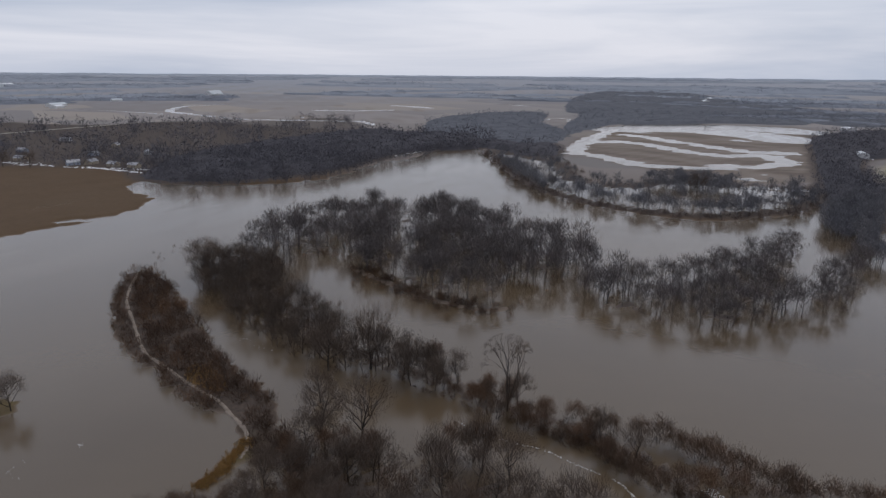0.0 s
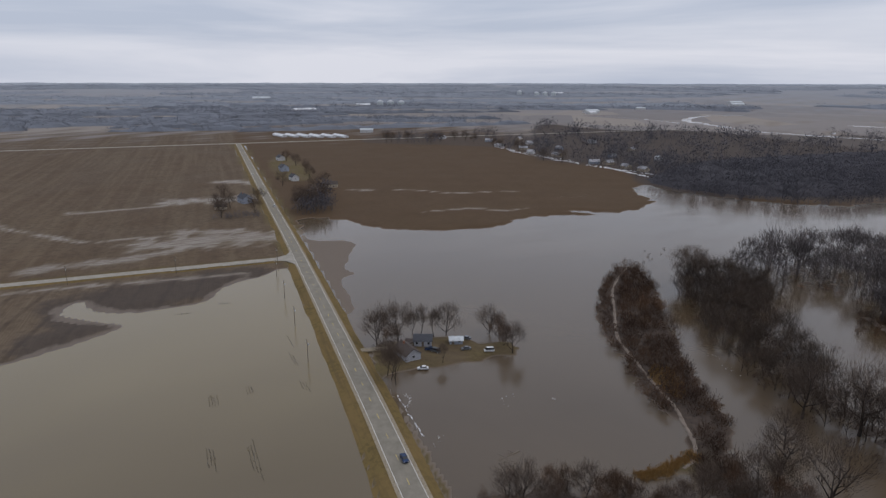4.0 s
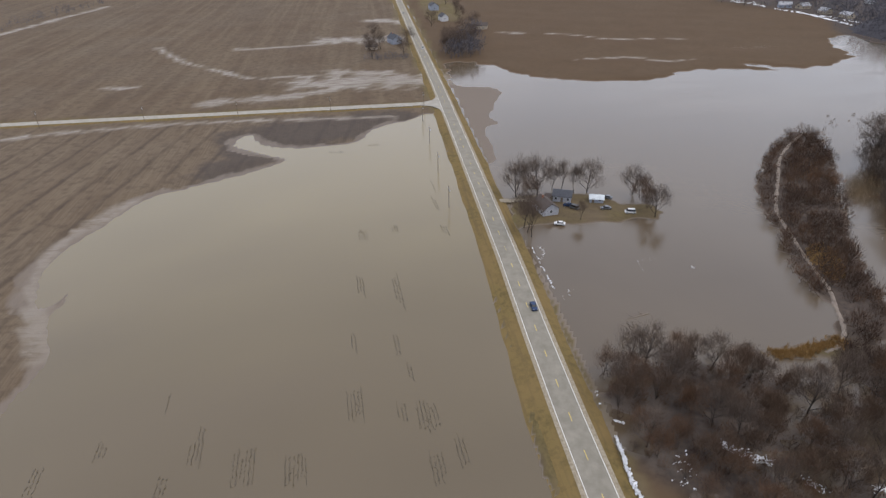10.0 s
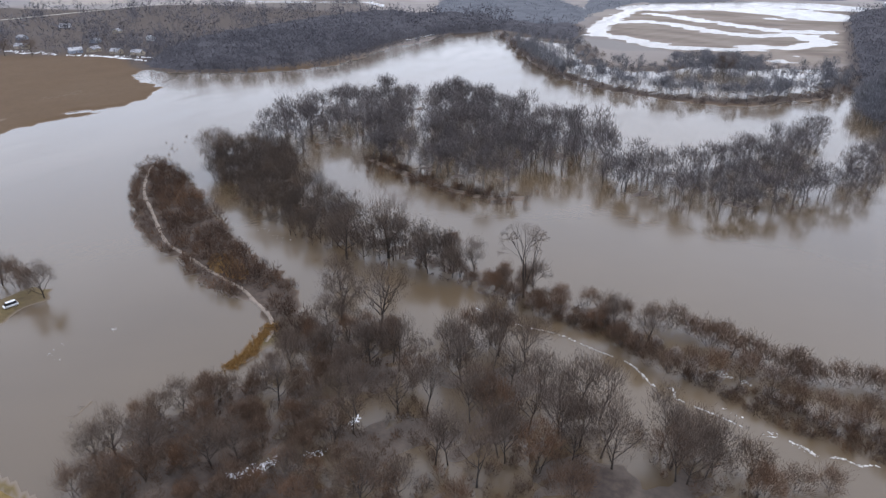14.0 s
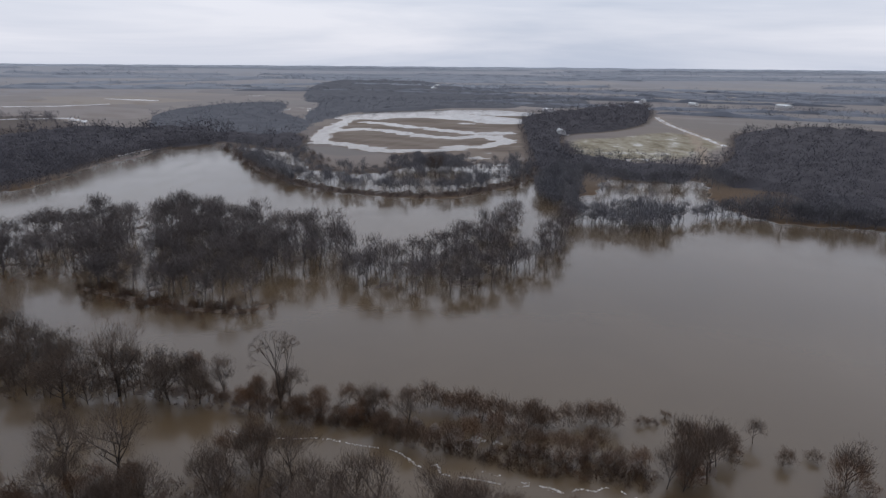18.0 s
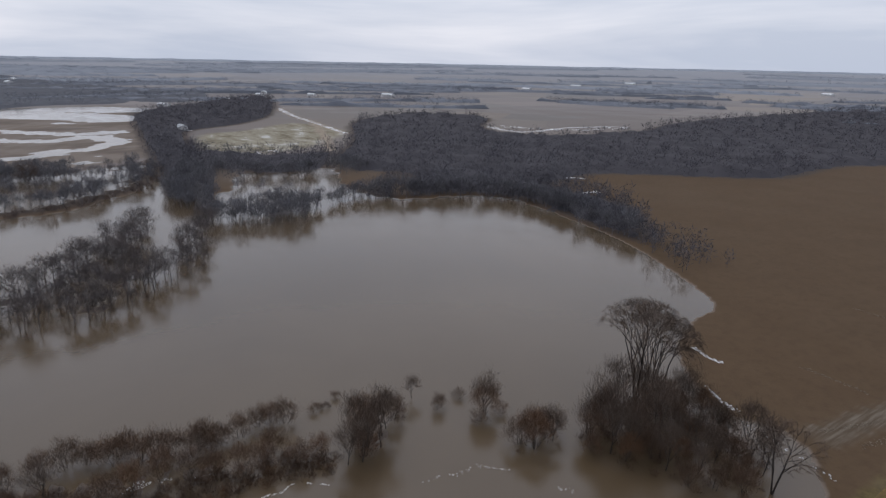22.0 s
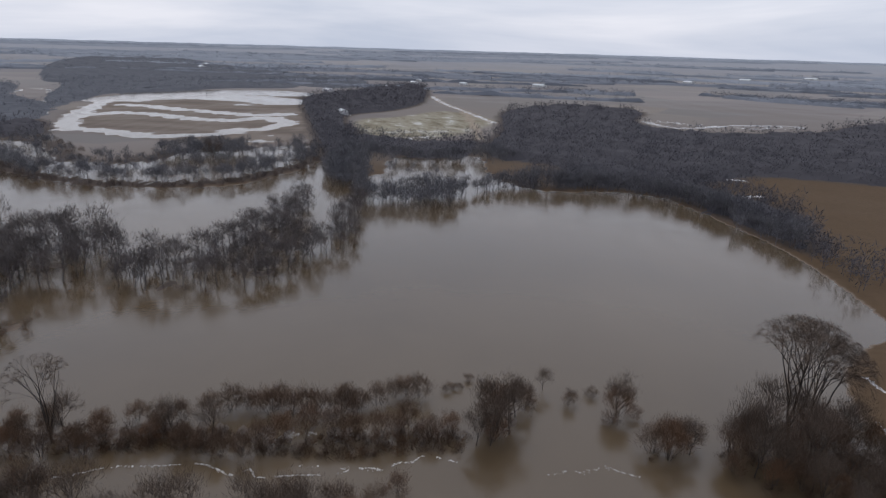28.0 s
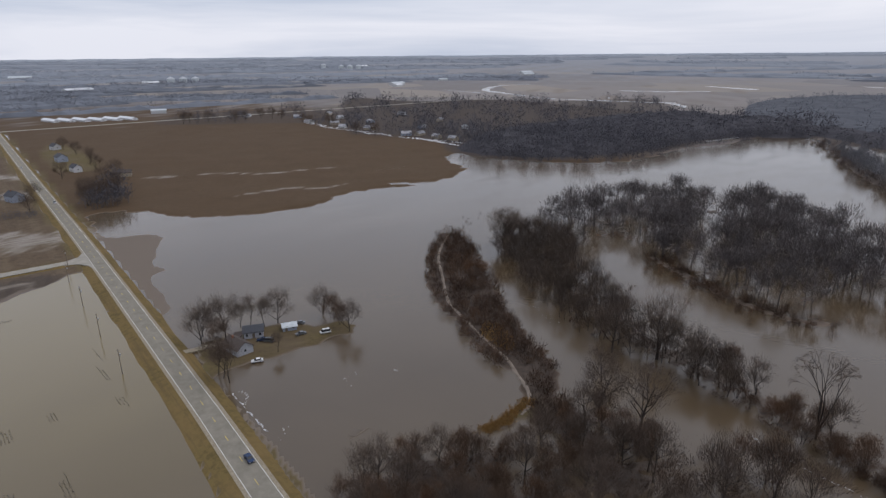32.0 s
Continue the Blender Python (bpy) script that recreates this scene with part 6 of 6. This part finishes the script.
def stalk_mats(spots):
    """Drowned crop rows whose stalks still break the surface, joined."""
    g = Growth()
    for k, (x, y, l, rows) in enumerate(spots):
        rng = np.random.RandomState(100 + k)
        for r in range(rows):
            oy = (r - (rows - 1) / 2) * 0.95
            start, end = sorted(rng.uniform(-0.5, 0.5, 2) * l * 0.35 + np.array([-0.42, 0.42]) * l)
            for i in range(int((end - start) / 0.22)):
                if rng.uniform() < 0.2:
                    continue
                u = start + i * 0.22 + rng.normal() * 0.1
                o = np.array([x + u, y + oy + 0.07 * u + rng.normal() * 0.09, rng.uniform(-0.05, 0.05)])
                a = 0.07 + rng.normal() * 0.4
                d = np.array([math.cos(a), math.sin(a), rng.uniform(0.02, 0.28)]) * rng.uniform(0.3, 0.8)
                g.add(tube(o, o + d, 0.07, 0.0, 3))
    me = mesh_np("stalk_mats", *g.arrays(), M_DEBRIS)
    tagged(new("stalk_mats", me), "dark rows of drowned crop stalks breaking the flooded field", "debris", kind="stuff")


def build_yard():
    gable("house", 219.1, -65.4, 10, 10.6, 6.8, 3.0, 2.3, M_PALE_SIDING, M_ROOF_B, "pale blue farmhouse with a dark shingle roof, marooned by flood", "house", 3, True)
    gable("house_wing", 228.2, -75.4, 68, 7.6, 6.0, 2.8, 1.7, M_PALE_SIDING, M_ROOF, "low pale blue cottage with a dark roof behind the farmhouse", "house", 3)
    gable("garage", 224.6, -89.4, 72, 5.6, 4.4, 1.9, 1.0, M_GREY_SIDING, M_METAL_ROOF, "small garage with a pale weathered metal roof in the flood", "garage", 2)
    shed_roofed("shed", 228.5, -69, 55, 3.0, 2.4, 2.0, M_TAN_SIDING, M_ROOF_B, "tan garden shed between the two houses")
    for x, y, turn, paint, label, van in ((226.5, -95, 60, M_CARGREY, "grey car standing in shallow flood water", False), (216.1, -90.5, 80, M_CARGREY, "dark car parked at the edge of the flood", False), (218.6, -77.8, 40, M_CARGREY, "dark van parked behind the farmhouse", True), (221, -76, 60, M_BLUE, "dark blue car parked behind the farmhouse", False), (206.2, -67.8, 72, M_CARWHITE, "white car parked on the bank above the flood", False), (210.8, -99, 75, M_CARWHITE, "white van stranded at the end of the lawn", True)):
        car(x, y, max(gz(x, y), 0.05), turn, paint, label, van)
    drive = tagged(new("driveway"), "pale gravel driveway from the highway to the farmhouse", "driveway", kind="structure")
    part("surface", box(17, 3.2, 0.5, 230, -55.5, 0.25, 0.05, radians(82)), M_GRAVEL, drive)


def build_farms():
    gable("farmhouse", 585, -22, 20, 14, 9, 5.0, 3.4, M_GREY_SIDING, M_ROOF, "grey farmhouse with bare trees beside the highway", "house", 3, True)
    gable("shed", 560, 0, 80, 10, 6, 2.8, 1.6, M_TAN_SIDING, M_ROOF_B, "low outbuilding by the wet field", "shed", 2)
    gable("farmhouse", 781, -80, 5, 16, 10, 5.2, 3.6, M_GREY_SIDING, M_ROOF, "large grey farmhouse on a green lawn", "house", 4, True)
    gable("farmhouse", 700, -82, 10, 13, 8, 4.6, 3.2, M_SIDING, M_ROOF, "white farmhouse behind dark trees", "house", 3, True)
    gable("barn", 640, -112, 75, 16, 8, 4, 2.4, M_TAN_SIDING, M_ROOF_B, "tan barn at the edge of the field", "barn", 2)
    gable("farmhouse", 890, -88, 15, 12, 9, 4.6, 3.2, M_SIDING, M_ROOF, "white farmhouse by the highway bend", "house", 3)
    for i, (x, y) in enumerate(((1284, -130), (1272, -152), (1261, -174), (1250, -197), (1239, -220), (1229, -243))):
        ob = gable("greenhouse", x, y, 15, 52, 11, 2.8, 2.6, M_POLY, M_POLY, "long white film-covered greenhouse in a row", "greenhouse", 5, door=False)
        ob["group"] = "row of greenhouses"
    gable("barn", -824, -170, -38, 38, 13, 5, 3.2, M_WOOD, M_METAL_ROOF, "long barn with a pale metal roof on a green yard", "barn", 4)
    gable("barn", -806, -122, -52, 34, 15, 6.5, 4.5, M_RUST, M_ROOF, "dark red barn with a slate-blue roof", "barn", 4)
    gable("shed", -812, -147, -40, 14, 8, 3, 1.8, M_SIDING, M_SNOW, "white shed between the two barns", "shed", 2)
    silo = new("silo")
    silo.matrix_world = pose(-836, -140, gz(-836, -140) - 0.2)
    part("drum", rod(4.2, 4.2, 17, 0, 0, 0, 24), M_CONCRETE, silo)
    part("dome", rod(4.3, 1.2, 2.6, 0, 0, 17, 24), M_METAL_ROOF, silo)
    for i in range(5):
        part("hoop", rod(4.28, 4.28, 0.16, 0, 0, 2.5 + i * 3.1, 24), M_STEEL, silo)
    tagged(silo, "tall concrete silo with a pale dome beside the barns", "silo")
    # houses among the trees beyond the big field
    rng = np.random.RandomState(15)
    spots = [(947, -470), (900, -480), (846, -470), (800, -490), (716, -486), (690, -505), (655, -500), (627, -505), (1057, -551), (887, -536), (760, -560), (1120, -420), (1040, -480), (980, -540), (690, -600), (600, -620), (820, -640), (950, -650), (540, -560)]
    for x, y in spots:
        wall = (M_SIDING, M_TAN_SIDING, M_GREY_SIDING)[rng.randint(3)]
        gable("house", x + rng.normal() * 6, y + rng.normal() * 6, rng.uniform(0, 180), rng.uniform(11, 15), rng.uniform(8, 9.5), 3.4, 2.8, wall, (M_ROOF, M_ROOF_B, M_METAL_ROOF)[rng.randint(3)], "small %s house among bare trees with old snow on its roof" % {id(M_SIDING): "white", id(M_TAN_SIDING): "tan", id(M_GREY_SIDING): "grey"}[id(wall)], "house", 3, False, True)["group"] = "houses behind the big field"
    yard = np.array(spots, float)[np.repeat(np.arange(len(spots)), 7)] + np.random.RandomState(16).normal(size=(7 * len(spots), 2)) * 13
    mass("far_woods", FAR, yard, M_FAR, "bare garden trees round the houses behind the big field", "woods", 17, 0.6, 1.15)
    # far farms, stores and silos
    far = ((2292, -326, 90, 30), (3081, -243, 80, 40), (3007, -1824, 60, 30), (1893, -1289, 60, 25), (1975, -1570, 34, 18), (1973, -2054, 60, 26), (41, -2682, 70, 24), (31, -2850, 40, 20), (-257, -1513, 30, 16), (-195, -1020, 26, 14), (-437, -1657, 26, 14), (-635, -1975, 30, 18), (-734, -1822, 26, 14), (-1705, -1928, 46, 18), (-2049, -1992, 46, 18), (-2388, -1969, 50, 20), (-583, -1855, 30, 16), (-958, -1741, 44, 18), (-2572, -1169, 50, 20), (-2636, -775, 50, 18), (2559, -610, 60, 26), (1802, -1229, 44, 20), (2064, -2138, 60, 26), (1320, -320, 28, 14))
    for x, y, l, w in far:
        gable("farm_building", x, y, rng.uniform(-25, 25) + 90, l, w, 5 + w * 0.08, w * 0.18, M_SIDING, (M_METAL_ROOF, M_POLY)[rng.randint(2)], "distant white farm building with a pale roof", "farm building", 3, door=False)["group"] = "distant farm buildings"
    first = None
    for x, y in ((2882, -1671), (2870, -1715), (2900, -1630), (2519, -720), (2540, -680), (2500, -760), (3037, -1600)):
        if first is None:
            first = new("grain_bin")
            part("drum", rod(14, 14, 20, 0, 0, 0, 20), M_METAL_ROOF, first)
            part("cone", rod(14.3, 1.5, 7, 0, 0, 20, 20), M_STEEL, first)
            tagged(first, "distant round steel grain bin", "grain bin", "distant grain bins")
            first.location = (x, y, gz(x, y) - 0.3)
        else:
            copy_thing(first, pose(x, y, gz(x, y) - 0.3))


SNOW_LINE = [(96, -48.9), (90, -48.2), (84, -47.6), (77, -47.8), (71, -48.2)]


def build_roadside():
    car(150, float(road_y(150)) - 1.75, ROAD_Z, 180, M_BLUE, "dark blue car driving on the highway")
    car(552, float(road_y(552)) - 1.8, ROAD_Z, 180, M_CARWHITE, "white van driving on the highway", True)
    car(756, float(road_y(756)) + 1.7, ROAD_Z, 0, M_CARWHITE, "white car driving on the highway")
    for y in (301, 251, 200, 140, 85, 29, -29):
        pole(SIDE_X - 10.5, y, 90, label="weathered wooden utility pole beside the side road")
    for x in (229, 269, 309, 349):
        pole(x, -26, 0)
    guardrail(SIDE_X - 5.0, 3, -22, "pale steel guardrail over the side road's culvert")
    guardrail(SIDE_X - 5.0, 12, 32, "pale steel guardrail beside the flooded ditch")
    # stalk mats in the flooded field
    stalk_mats(((209.7, 10.7, 11, 4), (212.5, -2, 8, 3), (250.9, -21.9, 16, 1), (233, -20.8, 14, 2), (208.9, -21.7, 9, 3), (173.3, 11.8, 14, 3), (168, -0.6, 20, 3), (139.5, 1.3, 9, 2), (127, -1.7, 8, 2), (123.3, 62.2, 10, 1), (116.5, 13.5, 13, 5), (110.2, -4.9, 12, 6), (101.4, 86, 9, 3), (108.7, 73.9, 6, 3), (105, 51.2, 9, 4), (99.9, 39.2, 11, 6), (97, 27, 9, 6), (111, 51, 6, 2), (95.6, 56.7, 7, 3), (93.5, -5.6, 10, 4), (97.1, -11.7, 10, 3), (113, 1.6, 8, 3), (142, 14, 9, 2), (304, 24, 3, 8), (312, 4, 3, 6)))
    log = new("driftwood_log")
    log.matrix_world = pose(142.6, -74, -0.12, 0, 0, 104)
    part("trunk", rod(0.3, 0.16, 8, 0, 0, 0.05, 8, "X"), M_WOOD, log)
    for i, a in enumerate((0.7, -0.6, 0.9)):
        bm = rod(0.09, 0.03, 2.2, 0, 0, 0, 5)
        bmesh.ops.transform(bm, matrix=pose(-2 + i * 1.8, 0, 0.1, 70, 0, math.degrees(a)), verts=bm.verts)
        part("branch", bm, M_WOOD, log)
    tagged(log, "dark drifting tree trunk with broken branches", "log")
    # rotten ice and old snow
    ice = np.vstack([strewn([(67, -165), (57, -162), (46, -161), (37, -161.4), (31, -159.7), (24, -157.6), (18.6, -156.7), (12.6, -154.4), (8.2, -149.7), (5.3, -147.4), (1.4, -148.6), (-0.2, -144.7), (-5, -143.5), (-9.7, -142.5), (-15, -141), (-21, -139.5), (-26, -140), (-30, -139), (-34, -137), (-38, -138.7), (-42, -137.8), (-46.4, -139.4), (-54, -134)], 0.17, 0.34, 51), strewn([(-6, -161), (-10, -160), (-14, -160.5)], 0.12, 1.2, 52), strewn([(-23, -156), (-29, -155), (-33, -153)], 0.4, 1.0, 54), strewn([(179, -186), (168, -184), (156, -182)], 0.8, 3.0, 53), strewn([(-76, -121), (-82, -120.5), (-86, -119), (-93, -118.5), (-96, -116), (-100, -112)], 0.30, 0.7, 55), strewn([(-105, -101), (-107, -98), (-110, -95)], 0.3, 0.7, 56), strewn([(-9, -163), (-14, -160.4), (-19, -159.6)], 0.14, 1.0, 58), strewn([(-10, -147), (-18, -142.5), (-24, -140.5), (-33, -137)], 0.5, 0.8, 59)])
    ice = ice[wave_noise(ice[:, 0], ice[:, 1], 9, 57) > -0.35]
    chips("ice_floes", ice, 0.08, 0.36, M_ICE, "broken strings of pale river ice drifting in the channel", "ice", 1, 0.04)
    foam = np.vstack([strewn([(190, -55), (186, -56), (181, -53)], 0.25, 0.9, 61), strewn([(167, -104), (168.5, -105)], 0.12, 0.8, 62), strewn([(168, -86), (174, -87), (176, -94)], 1.2, 1.0, 60), strewn([(155, -54), (161, -58.5)], 1.0, 0.8, 56)])
    chips("ice_floes", foam, 0.08, 0.34, M_ICE, "scattered scraps of ice on the flood by the house", "ice", 2, 0.05)
    s1 = np.vstack([strewn([(190, -52.2), (161, -52.6)], 0.6, 0.3, 63), strewn([(113, -49.8), (106.5, -48.8)], 0.8, 0.3, 64), strewn([(102, -50.8), (100.5, -52.5)], 0.1, 0.3, 57), strewn([(91, -73), (87, -77.5), (84, -82)], 0.06, 1.6, 65), strewn([(79, -86), (75.5, -89)], 0.1, 1.5, 58), strewn([(74.3, -99), (74.5, -103)], 0.08, 1.1, 59), strewn([(88, -62), (80, -60)], 0.3, 3, 66)])
    chips("old_snow", s1, 0.12, 0.5, M_SNOW, "dirty white remains of old snow on the bank", "snow", 3, 0.1)
    chips("old_snow", strewn(SNOW_LINE, 0.035, 0.42, 88), 0.07, 0.32, M_SNOW, "narrow bank of old snow along the highway verge", "snow", 6, 0.25, 0.62)
    s2 = np.vstack([strewn([(-310, -49.6), (-240, -49.3)], 0.16, 0.35, 67), strewn([(-235, -28), (-200, -25)], 0.14, 0.5, 68), strewn([(-213, -130.6), (-210.5, -122.6), (-211.5, -116.3)], 0.12, 0.9, 69), strewn([(-188, -107), (-184, -98.5), (-184, -94)], 0.2, 0.9, 82), strewn([(-190, -110), (-182, -95), (-175, -63), (-172, -59)], 0.9, 0.8, 81), strewn([(-183, -48.6), (-191, -48.4)], 0.3, 0.3, 70)])
    chips("old_snow", s2, 0.15, 0.55, M_SNOW, "strips of old snow along the highway ditch", "snow", 4, 0.1)
    s3 = np.vstack([strewn([(700, -470), (627, -491), (590, -500)], 2.0, 5, 71), strewn([(950, -462), (846, -456), (716, -474)], 2.0, 9, 72), strewn([(-433, -444), (-454, -425)], 0.8, 3, 73), strewn([(-400, -372), (-418, -370)], 1.0, 4, 74), strewn([(395, -738), (394, -773), (390, -814), (406, -836), (410, -803)], 0.7, 2, 78), strewn([(674, -483), (627, -481), (581, -480)], 1.2, 2, 79), strewn([(-190, -1021), (-209, -1010)], 0.8, 5, 80), strewn([(-686, -866), (-720, -853), (-737, -814), (-789, -760), (-824, -751), (-917, -748)], 2.0, 14, 83), along(LINE["whiteroad"], 1.3, 5, 87), strewn([(-185, -760), (-215, -735), (-260, -745)], 1.5, 9, 85)])
    chips("old_snow", s3, 1.0, 3.4, M_SNOW, "snow remains at the field edges far away", "snow", 5, 0.3)
    straw = []
    for i, (line, half) in enumerate(STREAKS):
        p = along(line, 0.13, half, 110 + i)
        straw.append(p[wave_noise(p[:, 0], p[:, 1], 26, 33) > -0.5])
    chips("straw_drift", np.vstack(straw), 0.06, 0.24, M_STRAW, "pale lines of straw washed together on the ploughed soil", "straw", 86, 0.08, 0.08)
    rd = np.vstack([scatter(smooth_loop([(150, -146), (160, -156), (176, -158), (168, -147)]), 1.1, 75), strewn([(121, -127), (121, -119), (119, -111), (121, -103)], 0.07, 2.4, 76)])
    mass("reeds", [grow_scrub(s, 1.6, 1.6, 26, 0.05) for s in (1, 2)], rd, M_REED, "tan dead reeds at the end of the dike", "reeds", 77, 0.8, 1.4)


def build_backdrop():
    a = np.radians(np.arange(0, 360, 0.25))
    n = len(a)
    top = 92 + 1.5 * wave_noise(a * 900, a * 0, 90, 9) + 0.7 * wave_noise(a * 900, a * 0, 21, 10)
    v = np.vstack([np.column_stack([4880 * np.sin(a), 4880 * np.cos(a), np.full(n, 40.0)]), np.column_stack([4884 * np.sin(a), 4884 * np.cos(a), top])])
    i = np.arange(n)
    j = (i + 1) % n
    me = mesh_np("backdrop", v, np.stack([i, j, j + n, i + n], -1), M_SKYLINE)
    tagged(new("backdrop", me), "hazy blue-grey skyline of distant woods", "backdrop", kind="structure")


# the skyline's haze is only its pale blue-grey base colour
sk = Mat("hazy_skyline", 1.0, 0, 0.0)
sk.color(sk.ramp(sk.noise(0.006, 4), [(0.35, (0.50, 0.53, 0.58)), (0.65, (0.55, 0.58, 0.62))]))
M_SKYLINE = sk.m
build_yard()
build_farms()
build_roadside()
build_backdrop()
